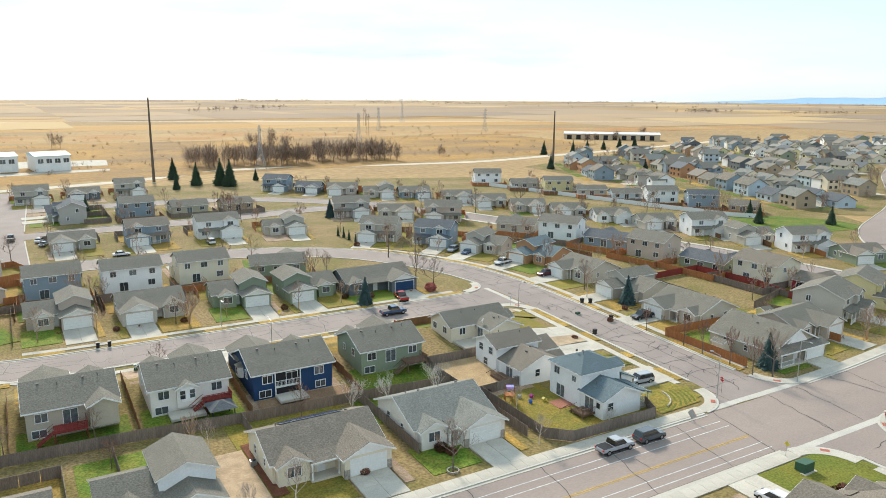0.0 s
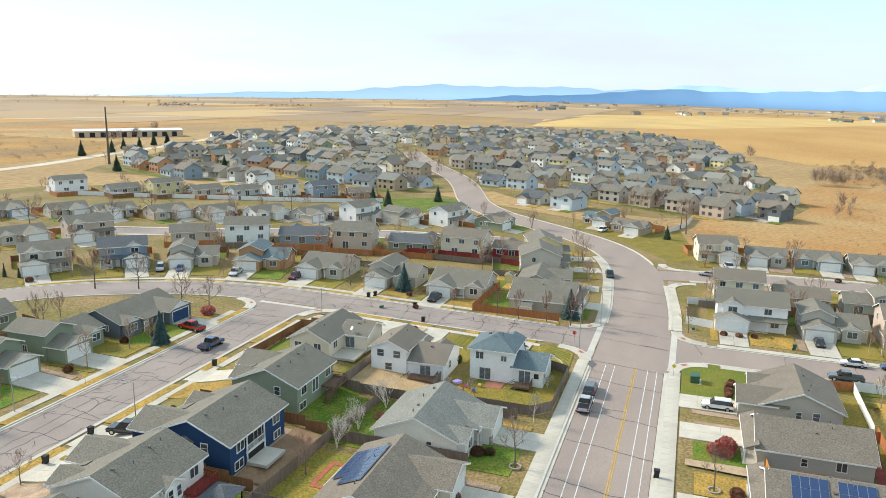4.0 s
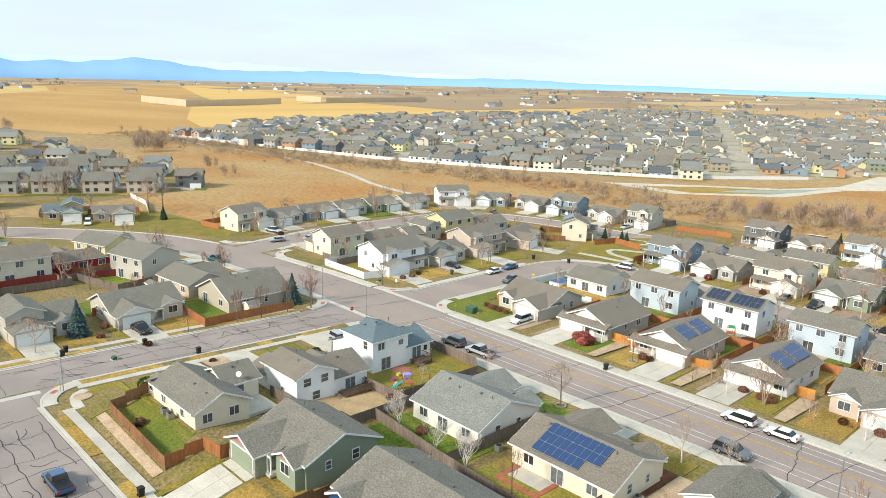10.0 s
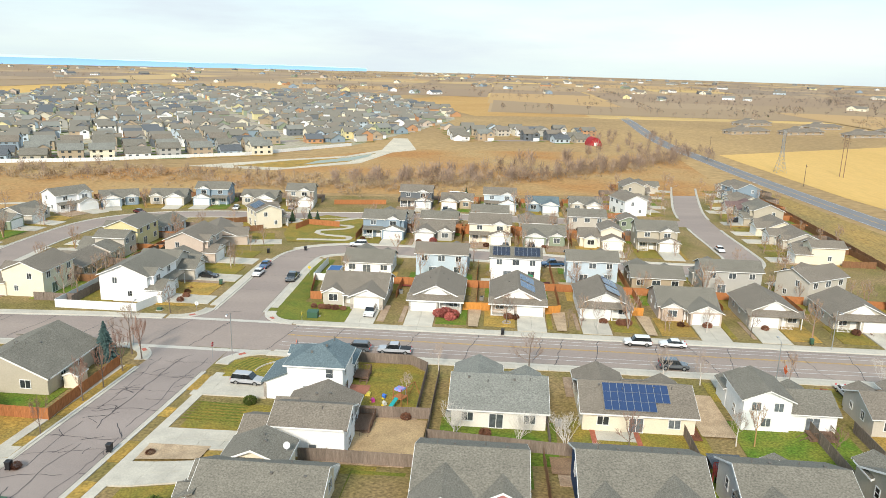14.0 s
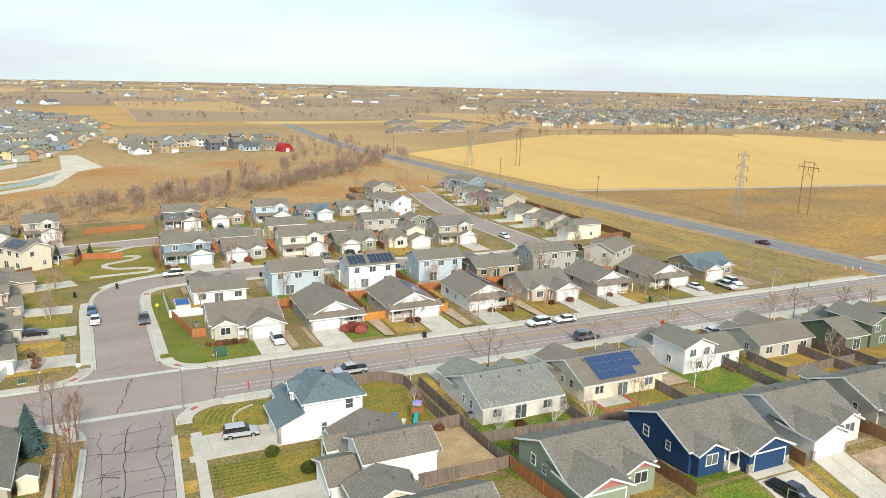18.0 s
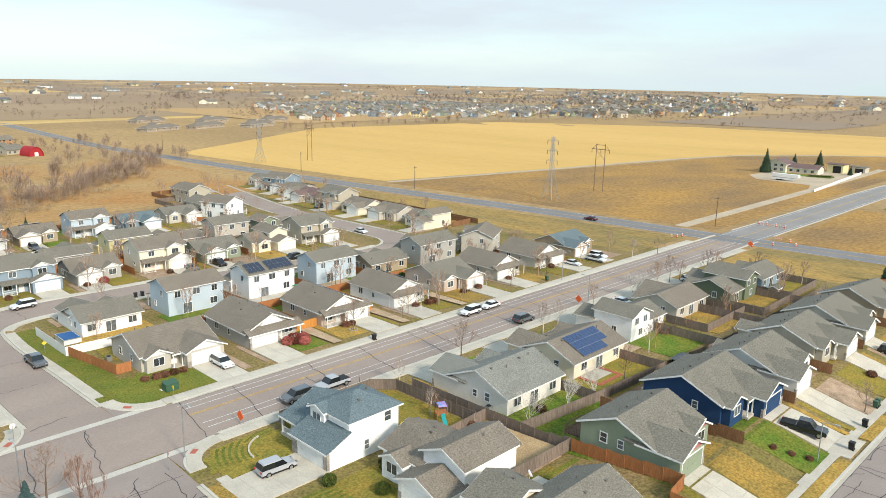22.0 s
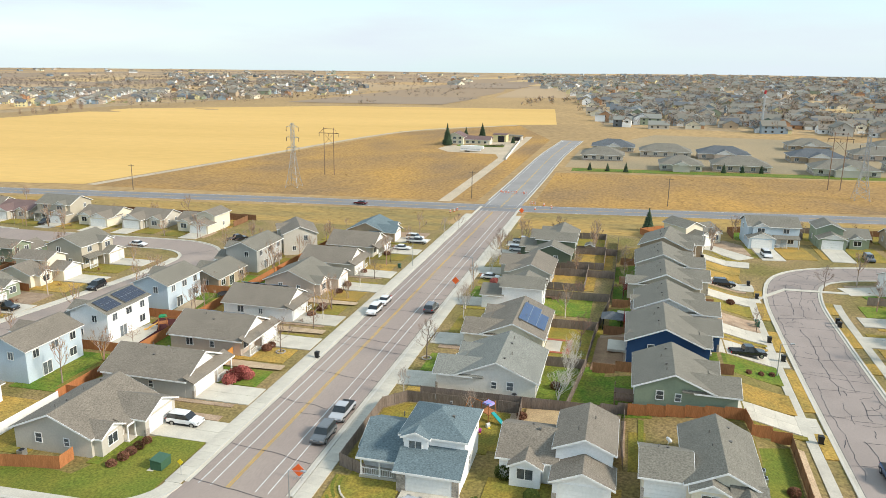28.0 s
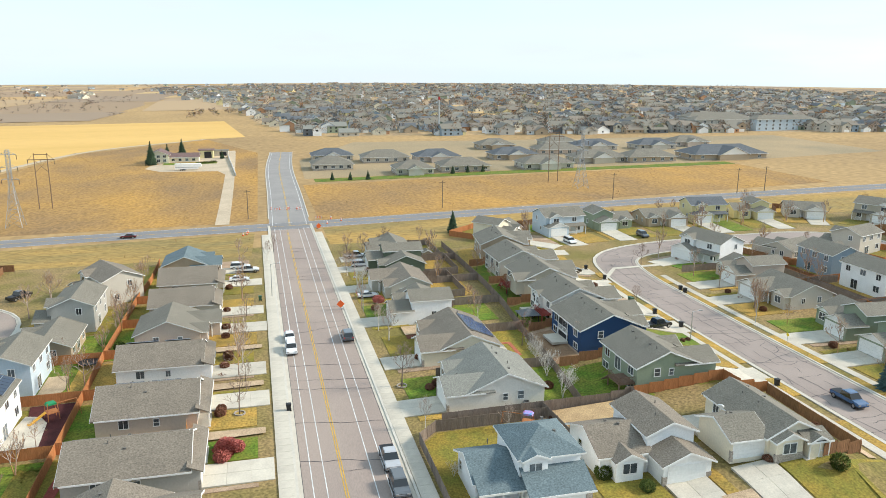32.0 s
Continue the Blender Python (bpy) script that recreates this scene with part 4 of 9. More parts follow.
def ranch(x, y, front, w, d, m, wall, roof, up=0.25, gable=None, garage=None, near=True, decor=True, extra="", pitch=0.42):
    """One-storey house: ridge along the street, a gabled garage wing to one side (m: +1 right, seen from the street), a small entry gable."""
    h = house_empty(x, y, front, wall, roof, "one-storey", extra, up)
    W, S = M_WALL[wall], M_ROOF[roof]
    gw, hh, f = min(6.6, w * 0.52), 2.7, -d / 2
    ym = f + 3.2
    volume(h, -w / 2, w / 2, ym, d / 2, 0, hh, "gx", pitch, W, S)
    ga, gb = (w / 2 - gw - 0.02, w / 2 - 0.02) if m > 0 else (-w / 2 + 0.02, -w / 2 + gw + 0.02)
    gm = (ga + gb) / 2
    volume(h, ga, gb, f, ym + 2.5, 0, hh - 0.06, "gy", 0.45, W, S, gable=gable or M_TRIM, ov_front=1.5)
    garage_door(h, gm, f - 0.03, 0.0, 4.9, garage or M_GARAGE)
    ea, eb = (-w / 2 + 0.4, -w / 2 + 4.4) if m > 0 else (w / 2 - 4.4, w / 2 - 0.4)
    em = (ea + eb) / 2
    volume(h, ea, eb, ym - 1.2, ym + 2, 0, hh - 0.1, "gy", 0.5, W, S, gable=gable or M_TRIM, ov_front=1.2, over=0.35)
    window(h, "f", em, ym - 1.22, 0.9, 1.7, 1.3, 2)
    pa, pb = (eb, ga) if m > 0 else (gb, ea)
    if pb - pa > 1.0:
        shed(h, pa, pb, ym - 1.9, ym + 0.1, hh - 0.45, hh + 0.2, S)
        posts(h, [pa + 0.2, pb - 0.2], ym - 1.75, 0, hh - 0.45)
        door(h, (pa + pb) / 2, ym - 0.03, 0)
        PLAIN or built("porch_slab", MB().box(pa, pb, ym - 2.0, ym, -0.3, 0.05), M_CONCRETE, h)
    veneer(h, (ga - 0.05, gm - 2.65, f - 0.06, f + 0.3, -0.3, 1.0), (gm + 2.65, gb + 0.05, f - 0.06, f + 0.3, -0.3, 1.0))
    # back and sides
    window(h, "b", -w / 4 - 1, d / 2 + 0.02, 0.9, 1.5, 1.2, 2)
    window(h, "b", w / 4 + 1, d / 2 + 0.02, 0.9, 1.5, 1.2, 2)
    window(h, "b", 0.3, d / 2 + 0.02, 0.05, 1.8, 2.0, 2)
    for s, at in (("l", -w / 2 - 0.02), ("r", w / 2 + 0.02)):
        window(h, s, d / 4, at, 1.0, 0.9, 1.2)
        window(h, s, -0.5 if (s == "l") == (m > 0) else d / 4 - 2.4, at, 1.0, 0.7, 1.0)
    if near:
        yq = (ym + d / 2) / 2
        zr = hh + pitch * (d / 2 - ym) / 2 + 0.17
        vents(h, [(-w / 3, yq + 1.0, zr - pitch), (-w / 6, yq + 1.0, zr - pitch), (w / 8, yq + 1.6, zr - 1.6 * pitch), (w / 3, yq + 0.9, zr - 0.9 * pitch)])
    return h


def two_storey(x, y, front, w, d, m, wall, roof, up=0.25, gable=None, garage=None, style="gx", near=True, extra=""):
    """Two full storeys behind a one-storey garage wing and porch."""
    h = house_empty(x, y, front, wall, roof, "two-storey", extra, up)
    W, S = M_WALL[wall], M_ROOF[roof]
    f, hh, gw = -d / 2, 5.3, min(6.2, w * 0.5)
    ym = f + 3.0
    zr = volume(h, -w / 2, w / 2, ym, d / 2, 0, hh, style, 0.42, W, S)
    ga, gb = (w / 2 - gw - 0.02, w / 2 + 0.3) if m > 0 else (-w / 2 - 0.3, -w / 2 + gw + 0.02)
    gm = (ga + gb) / 2
    volume(h, ga, gb, f, ym + 0.5, 0, 2.6, "gy", 0.42, W, S, gable=gable or M_TRIM, ov_front=0.0, over=0.35)
    garage_door(h, gm, f - 0.03, 0, 4.9, garage or M_GARAGE)
    ba, bb = (w / 2 - 5.0, w / 2 - 1.0) if m > 0 else (-w / 2 + 1.0, -w / 2 + 5.0)
    volume(h, ba, bb, ym - 0.9, ym + 2.5, 2.4, hh - 2.45, "gy", 0.5, W, S, gable=gable or M_TRIM, ov_front=1.0, over=0.35)
    window(h, "f", (ba + bb) / 2, ym - 0.92, 3.7, 1.7, 1.2, 2)
    pa, pb = (-w / 2, ga) if m > 0 else (gb, w / 2)
    shed(h, pa, pb, ym - 2.0, ym + 0.1, 2.35, 3.0, S)
    posts(h, [pa + 0.2, (pa + pb) / 2, pb - 0.3], ym - 1.85, 0, 2.4)
    railing(h, pa + 0.2, (pa + pb) / 2, ym - 1.85, 0)
    PLAIN or built("porch_slab", MB().box(pa, pb, ym - 2.1, ym, -0.3, 0.05), M_CONCRETE, h)
    door(h, pa + 0.75 * (pb - pa) if m > 0 else pa + 0.25 * (pb - pa), ym - 0.03, 0.05)
    window(h, "f", pa + 0.3 * (pb - pa) if m > 0 else pa + 0.7 * (pb - pa), ym - 0.02, 0.9, 1.5, 1.3, 2)
    window(h, "f", (pa + pb) / 2, ym - 0.02, 3.6, 1.4, 1.2, 2)
    veneer(h, (ga - 0.05, gm - 2.65, f - 0.06, f + 0.3, -0.3, 1.0), (gm + 2.65, gb + 0.05, f - 0.06, f + 0.3, -0.3, 1.0))
    for a, z, ww, hb, br in ((-w / 3, 3.6, 1.2, 1.2, 1), (0, 3.6, 1.5, 1.2, 2), (w / 3, 3.6, 1.2, 1.2, 1), (-w / 3.2, 0.9, 1.5, 1.3, 2), (w / 6, 0.05, 1.8, 2.0, 2)):
        window(h, "b", a, d / 2 + 0.02, z, ww, hb, br)
    for s, at in (("l", -w / 2 - 0.02), ("r", w / 2 + 0.02)):
        window(h, s, d / 4, at, 3.6, 0.9, 1.2)
        window(h, s, d / 4 - 3, at, 1.0, 0.8, 1.1)
    if near:
        vents(h, [(-w / 4, d / 4 + 0.8, zr - 1.3 if style != "hip" else zr - 1.2), (w / 5, d / 4 + 1.0, zr - 1.4)])
    return h


def tri_level(x, y, front, w, d, m, wall, roof, up=0.2, gable=None, garage=None, near=True, extra=""):
    """Half one storey, half two: the taller half stands over the garage side."""
    h = house_empty(x, y, front, wall, roof, "split-level", extra, up)
    W, S = M_WALL[wall], M_ROOF[roof]
    f = -d / 2
    k = 0.0
    a0, a1 = (-w / 2, k) if m > 0 else (k, w / 2)
    b0, b1 = (k, w / 2) if m > 0 else (-w / 2, k)
    volume(h, a0 - (0.01 if m < 0 else 0), a1 + (0.01 if m > 0 else 0), f + 3.5, d / 2 - 0.5, 0, 2.7, "gx", 0.42, W, S)
    zr = volume(h, b0, b1, f + 4.0, d / 2, 0, 4.6, "gy", 0.42, W, S, gable=gable)
    volume(h, b0 + 0.1, b1 + 0.05, f, f + 4.5, 0, 2.6, "gy", 0.42, W, S, gable=gable or M_TRIM, ov_front=0.0)
    bm_ = (b0 + b1) / 2
    garage_door(h, bm_, f - 0.03, 0, 4.9, garage or M_GARAGE)
    am = (a0 + a1) / 2
    volume(h, am - 1.8, am + 1.8, f + 2.0, f + 5, 0, 2.5, "gy", 0.5, W, S, gable=gable or M_TRIM, ov_front=1.0, over=0.3)
    window(h, "f", am, f + 1.98, 0.9, 1.8, 1.3, 2)
    door(h, b0 - 0.8 if m > 0 else b1 + 0.8, f + 3.47, 0)
    for z, aa in ((3.0, bm_ - 1.5), (3.0, bm_ + 1.5), (0.7, bm_)):
        window(h, "b", aa, d / 2 + 0.02, z, 1.2, 1.2)
    window(h, "b", am, d / 2 - 0.48, 0.05, 1.8, 2.0, 2)
    window(h, "l", d / 5, -w / 2 - 0.02, 1.0, 0.9, 1.2)
    window(h, "r", d / 5, w / 2 + 0.02, 1.0, 0.9, 1.2)
    veneer(h, (b0 + 0.05, bm_ - 2.65, f - 0.06, f + 0.3, -0.3, 1.0), (bm_ + 2.65, b1 + 0.1, f - 0.06, f + 0.3, -0.3, 1.0))
    if near:
        vents(h, [(bm_ + 0.9, d / 4, zr - 0.4), (am, d / 5, 4.3), (bm_ - 0.9, 0, zr - 0.4), (am + 1, 1.0, 4.6)])
    return h


def gable_ranch(x, y, front, w, d, m, wall, roof, up=0.25, gable=None, garage=None, near=True, extra=""):
    """One-storey house whose ridge runs back from the street: a wide front gable over garage and porch."""
    h = house_empty(x, y, front, wall, roof, "one-storey", extra, up)
    W, S = M_WALL[wall], M_ROOF[roof]
    f, hh, p = -d / 2, 2.7, 0.46
    volume(h, -w / 2, w / 2, f + 1.4, d / 2, 0, hh, "gy", p, W, S)
    gw = 6.0
    ga, gb = (w / 2 - gw, w / 2 - 0.04) if m > 0 else (-w / 2 + 0.04, -w / 2 + gw)
    gm = (ga + gb) / 2
    if PLAIN:
        PLAIN["wall"].box(ga, gb, f, f + 2, -0.6, 2.55)
    else:
        built("wall", MB().box(ga, gb, f, f + 2, -0.6, 2.55), W, h)
    shed(h, -w / 2 - 0.45, w / 2 + 0.45, f - 0.45, f + 1.45, 2.35, 3.2, S, name="front_roof")
    garage_door(h, gm, f - 0.03, 0, 4.9, garage or M_GARAGE)
    zt = hh + p * w / 2
    tri = MB().prism([(-w * 0.22, 3.25), (w * 0.22, 3.25), (0, 3.25 + w * 0.2)], "y", f + 1.3, f + 1.42)
    if PLAIN:
        PLAIN["gables"].append(tri)
    else:
        built("gable_panel", tri, gable or M_TRIM, h)
    veneer(h, (ga - 0.02, gm - 2.62, f - 0.06, f + 0.3, -0.3, 1.1), (gm + 2.62, gb + 0.02, f - 0.06, f + 0.3, -0.3, 1.1))
    pa, pb = (-w / 2, ga) if m > 0 else (gb, w / 2)
    posts(h, [pa + 0.25, pb - 0.25], f - 0.2, 0, 2.4)
    railing(h, pa + 0.25, (pa + pb) / 2 + 0.3, f - 0.2, 0)
    PLAIN or built("porch_slab", MB().box(pa, pb, f - 0.4, f + 1.5, -0.3, 0.05), M_CONCRETE, h)
    door(h, pb - 0.9 if m > 0 else pa + 0.9, f + 1.37, 0.05)
    window(h, "f", (pa + pb) / 2 - 0.6 * m, f + 1.38, 0.9, 1.6, 1.3, 2)
    window(h, "b", -w / 4, d / 2 + 0.02, 0.9, 1.5, 1.2, 2)
    window(h, "b", w / 4, d / 2 + 0.02, 0.05, 1.8, 2.0, 2)
    for s, at in (("l", -w / 2 - 0.02), ("r", w / 2 + 0.02)):
        window(h, s, d / 4, at, 1.0, 1.2, 1.2, 2)
        window(h, s, -0.6, at, 1.0, 0.7, 1.0)
    if near:
        for k in (-0.8, 0.9):
            vents(h, [(k, 3.0, zt + 0.1 - p * abs(k)), (k * 2.2, 1.0, zt + 0.1 - p * abs(k) * 2.2)])
    return h


KIND = dict(R=ranch, T=two_storey, L=tri_level, P=gable_ranch)

# x, y, way of the front in degrees, width, depth, kind, garage side, wall, roof, drive length
HOUSES = [
    # south side of the main street
    (77, 43, 90, 12.9, 14.6, "R", 1, "n", "b", 8.7), (60.1, 42.3, 90, 10.6, 15.4, "P", -1, "g", "b", 8.7), (43.6, 42.6, 90, 10.8, 14.6, "P", 1, "k", "b", 8.7),
    (26.4, 42.4, 90, 10.8, 15, "P", -1, "w", "b", 8.7), (9.8, 43, 90, 12.4, 15, "R", 1, "k", "s", 8.7), (-6.3, 43, 90, 11, 14, "P", -1, "n", "b", 8.7),
    (-23, 43, 90, 11.6, 14, "P", 1, "n", "b", 8.7), (-40.3, 42, 90, 12.6, 14, "R", -1, "t", "T", 8.7),
    # behind them
    (78.3, 17, 270, 12, 13, "R", 1, "w", "s", 5), (61, 17, 270, 13, 11.5, "T", -1, "l", "b", 5), (43.6, 18, 270, 12.5, 11, "T", 1, "w", "s", 5),
    (26, 18, 270, 12.5, 11, "T", -1, "l", "s", 5), (11.5, 20, 270, 12.5, 12, "R", 1, "t", "s", 5), (-4.5, 21.5, 270, 14, 11, "T", 1, "g", "s", 5), (-21, 25, 300, 13, 12, "T", -1, "n", "b", 5),
    (80.7, -19, 90, 12.7, 12, "T", 1, "u", "s", 6.5), (66, -19, 90, 12, 13, "R", -1, "g", "b", 6.5), (50.2, -18.5, 90, 12.6, 13, "T", 1, "c", "b", 6.5),
    (34.8, -18.3, 90, 12.7, 13, "R", -1, "e", "s", 7), (19, -18.3, 90, 12.6, 13, "L", 1, "c", "b", 8), (3.6, -18.3, 90, 12, 13, "T", 1, "b", "s", 9),
    (80, -37, 270, 12, 12, "R", 1, "w", "s", 5), (66, -39, 270, 12, 11, "R", -1, "g", "s", 5), (50.5, -38.5, 270, 12, 11, "T", 1, "y", "s", 5), (35.7, -38, 270, 12, 11, "R", 1, "t", "b", 5),
    (21, -38, 270, 12, 11, "T", -1, "n", "s", 5), (5.6, -38, 270, 12.5, 11, "L", 1, "e", "b", 5),
    (77, -70, 90, 12, 12, "T", 1, "d", "b", 6), (62.5, -71, 90, 12, 12, "R", -1, "t", "b", 6), (47.5, -71, 90, 12, 12, "T", 1, "l", "b", 6), (32.5, -71, 90, 12, 12, "R", 1, "u", "T", 6),
    (17, -74, 90, 12, 12, "R", 1, "n", "s", 6), (1, -72, 200, 12, 12, "T", 1, "w", "b", 6), (-2, -89, 180, 13, 12, "R", -1, "n", "s", 6), (-6, -106, 180, 12, 12, "T", 1, "b", "b", 6), (-13, -124, 180, 12, 12, "R", 1, "n", "s", 6),
    (-37, -12, 0, 13, 13, "L", 1, "c", "b", 6), (-38, -29, 0, 13, 13, "R", -1, "n", "b", 6), (-38, -46, 0, 13, 13, "R", 1, "c", "b", 6), (-39, -62, 0, 13, 13, "T", 1, "b", "s", 6),
    (-40, -78, 0, 13, 13, "R", -1, "n", "r", 6), (-43, -94, 10, 13, 13, "R", 1, "c", "b", 6), (-47, -111, 12, 13, 13, "T", 1, "u", "b", 6), (-50, -128, 15, 13, 13, "R", 1, "b", "s", 6),
    # along the curving street and the loop
    (121.5, 45.5, 180, 15, 13.5, "T", -1, "w", "s", 9), (121.5, 29.5, 180, 13.6, 13, "L", -1, "n", "s", 9), (122.5, 14, 180, 14, 13, "T", -1, "k", "b", 9), (123, -4.5, 196, 15, 13, "R", -1, "k", "b", 9),
    (117.5, -27, 215, 11, 11, "T", 1, "c", "b", 6), (145.5, 47, 0, 12, 12, "T", 1, "c", "b", 9), (145.5, 33, 0, 12.5, 12, "R", 1, "t", "b", 9), (146, 18, 0, 13, 12, "L", -1, "n", "s", 9), (147, 3, 0, 13, 12, "T", 1, "y", "s", 9),
    (146, -12, 350, 12.5, 12, "R", -1, "l", "s", 9),
    (187, 51, 190, 12, 12, "T", 1, "c", "b", 7), (189, 37, 180, 12, 12, "R", -1, "n", "s", 7), (191, 23, 180, 13, 12, "R", 1, "u", "s", 7), (191, 9, 180, 12, 12, "R", -1, "n", "s", 7), (191, -5, 180, 13, 12, "R", 1, "e", "s", 7),
    (190, -20, 175, 12, 12, "R", -1, "n", "s", 7), (187, -38, 150, 13, 12, "T", 1, "w", "s", 7), (177, -51, 120, 13, 12, "R", -1, "u", "s", 7), (162, -57, 100, 13, 12, "R", 1, "n", "s", 7), (147, -59.5, 95, 12, 12, "T", -1, "u", "s", 7),
    (131.3, -62, 92, 13, 12, "R", 1, "n", "s", 8), (117, -63, 95, 10, 12, "T", 1, "n", "s", 8),
    # east of the side street
    (121.5, 110.5, 180, 13.5, 14.5, "R", -1, "n", "s", 8.5), (122.5, 128, 180, 13.3, 14, "L", -1, "n", "s", 8.5), (123.5, 147.5, 182, 13, 14.5, "R", -1, "n", "s", 9), (124, 166.5, 195, 14, 13.5, "L", -1, "o", "T", 9),
    (118, 184.5, 210, 13, 12.5, "L", -1, "n", "s", 9), (109, 200, 222, 12.5, 12, "T", 1, "u", "d", 9), (96.5, 213, 230, 12.5, 12, "T", -1, "n", "s", 9),
    (118.6, 88.8, 270, 13.4, 15.5, "P", 1, "b", "s", 4), (133.5, 92.5, 275, 14, 13, "R", 1, "k", "s", 7), (151, 96, 285, 12.5, 14, "T", 1, "n", "s", 9), (169, 99, 290, 12, 12, "T", -1, "y", "s", 8),
    (146, 206, 38, 14, 12, "R", 1, "n", "s", 5), (152, 190, 30, 14, 12, "T", -1, "w", "s", 5), (158, 173, 20, 15.5, 12, "R", 1, "u", "d", 6), (159, 156, 12, 13, 13, "T", 1, "k", "s", 6), (162.5, 138, 5, 15, 12, "R", -1, "e", "d", 6),
    (164.5, 122, 0, 14, 13, "T", 1, "c", "b", 6), (167, 107.5, 0, 13, 11, "R", 1, "r", "b", 6),
    (158, 267, 243, 13.5, 12, "R", 1, "n", "s", 6), (164.5, 252, 246, 14, 12, "R", -1, "n", "s", 6), (171, 235, 246, 14, 12, "R", 1, "k", "s", 6), (179, 220, 244, 13.5, 12, "R", -1, "n", "s", 6), (186, 204, 247, 14, 12, "R", 1, "w", "s", 6),
    (192, 188, 249, 14, 12, "R", -1, "n", "s", 6), (198, 171.5, 250, 14, 12, "T", 1, "w", "s", 6), (202, 156, 251, 14, 12, "L", -1, "n", "s", 6), (206, 140, 250, 14, 12, "T", 1, "w", "s", 6), (208.5, 124, 250, 13, 12, "R", -1, "e", "b", 6),
    (202.5, 311, 63, 14, 11, "T", 1, "w", "s", 5), (209, 289, 63, 14, 11, "R", -1, "g", "s", 5), (216, 273, 63, 14, 11, "T", 1, "y", "s", 5), (223, 258, 63, 14, 11, "R", 1, "n", "s", 5), (230, 243.5, 63, 14, 11, "R", -1, "l", "s", 5),
    (236, 228.5, 60, 14, 11, "T", 1, "w", "s", 5), (243, 212.5, 55, 13, 11, "T", -1, "u", "d", 5), (250, 197, 40, 12, 11, "R", 1, "t", "b", 5), (231, 91, 160, 12, 12, "L", 1, "t", "T", 5), (221, 79, 160, 13, 11, "R", 1, "t", "b", 5),
    # north of the residential street
    (70.8, 163.6, 270, 18.4, 14, "R", 1, "d", "s", 8), (54.5, 165.5, 270, 13.6, 13, "L", -1, "e", "s", 8.5), (38.7, 167.3, 266, 13, 13.5, "L", 1, "e", "s", 9), (19.8, 166.7, 270, 14, 14, "R", -1, "n", "s", 9),
    (2.5, 169.2, 270, 13, 13, "L", 1, "k", "s", 9), (-15.5, 171, 285, 14, 12, "T", -1, "w", "s", 9),
    (2.8, 194, 90, 12.5, 12, "T", 1, "u", "s", 8), (19.5, 192.5, 90, 14, 12, "T", -1, "w", "s", 9), (36, 192.8, 90, 13, 12, "T", 1, "c", "s", 9), (55.5, 191, 78, 15, 12, "R", -1, "e", "s", 9), (-14, 193, 200, 12, 12, "R", 1, "n", "s", 8),
    (73, 237, 262, 14, 12, "L", 1, "n", "s", 9), (52.5, 241, 268, 14, 12, "T", 1, "w", "s", 10), (31.5, 241.5, 270, 13, 12, "T", -1, "u", "b", 10), (11, 243, 270, 13, 12, "R", -1, "g", "s", 10),
    (35.5, 291, 90, 12.5, 12, "T", 1, "u", "s", 8), (54, 292, 90, 14, 12, "R", 1, "b", "s", 8), (71, 290, 95, 12, 12, "R", -1, "t", "b", 8), (13, 289, 180, 13, 12, "T", -1, "g", "d", 8), (13, 303, 180, 13, 12, "R", 1, "b", "d", 8),
    (4, 335, 270, 13, 12, "T", 1, "n", "s", 8), (23, 340, 270, 13, 12, "R", -1, "d", "s", 8), (41, 342, 268, 12.5, 12, "T", 1, "n", "s", 8), (101, 329, 230, 12, 12, "T", 1, "u", "d", 6), (112, 318, 235, 12, 12, "R", 1, "d", "d", 6),
    (124, 308, 245, 14, 12, "R", -1, "n", "s", 6), (134.5, 293, 250, 14, 12, "L", 1, "n", "s", 6), (147.5, 285, 252, 14, 12, "R", 1, "u", "s", 6), (105, 255, 250, 14, 12, "T", 1, "g", "s", 6), (119, 246, 245, 14, 12, "R", 1, "n", "s", 6), (131, 232, 240, 14, 12, "T", -1, "k", "s", 6),
    (-20, 245, 0, 12, 12, "T", 1, "n", "s", 6), (-22, 268, 0, 12, 12, "R", 1, "t", "s", 6), (-22, 290, 0, 12, 12, "T", 1, "g", "s", 6),
    (-56, 128.5, 40, 13, 13, "L", -1, "c", "s", 14), (-57, 147.5, 5, 14, 12.5, "T", -1, "l", "s", 12), (-60, 165.5, 0, 14, 12.5, "L", -1, "e", "s", 13), (-60, 183, 0, 14, 12.5, "R", 1, "t", "s", 13), (-61.5, 200, 355, 13, 12, "T", -1, "y", "d", 14), (-62, 217, 350, 13, 12, "L", 1, "y", "s", 14), (-58, 235, 330, 13, 12, "R", 1, "n", "s", 9), (-45, 252, 300, 13, 12, "T", 1, "b", "s", 9),
    (-14, 214, 200, 12, 11, "T", 1, "n", "s", 5),
    # the near block
    (7.5, 88.6, 270, 14, 12.5, "L", 1, "w", "s", 6), (-10, 88.4, 270, 14, 12.5, "R", -1, "n", "b", 6), (-28, 91, 270, 13.5, 14, "L", -1, "G", "s", 7), (-44, 91.5, 270, 13, 12, "R", 1, "u", "s", 7),
    (72.5, 103.5, 0, 13, 13, "L", 1, "w", "b", 12.5), (47.3, 91, 270, 12.8, 15, "R", 1, "i", "g", 6.3), (28.4, 90.6, 270, 15, 13.6, "R", 1, "c", "b", 6.3),
]
BUILT = {}
rnd = random.Random(11)


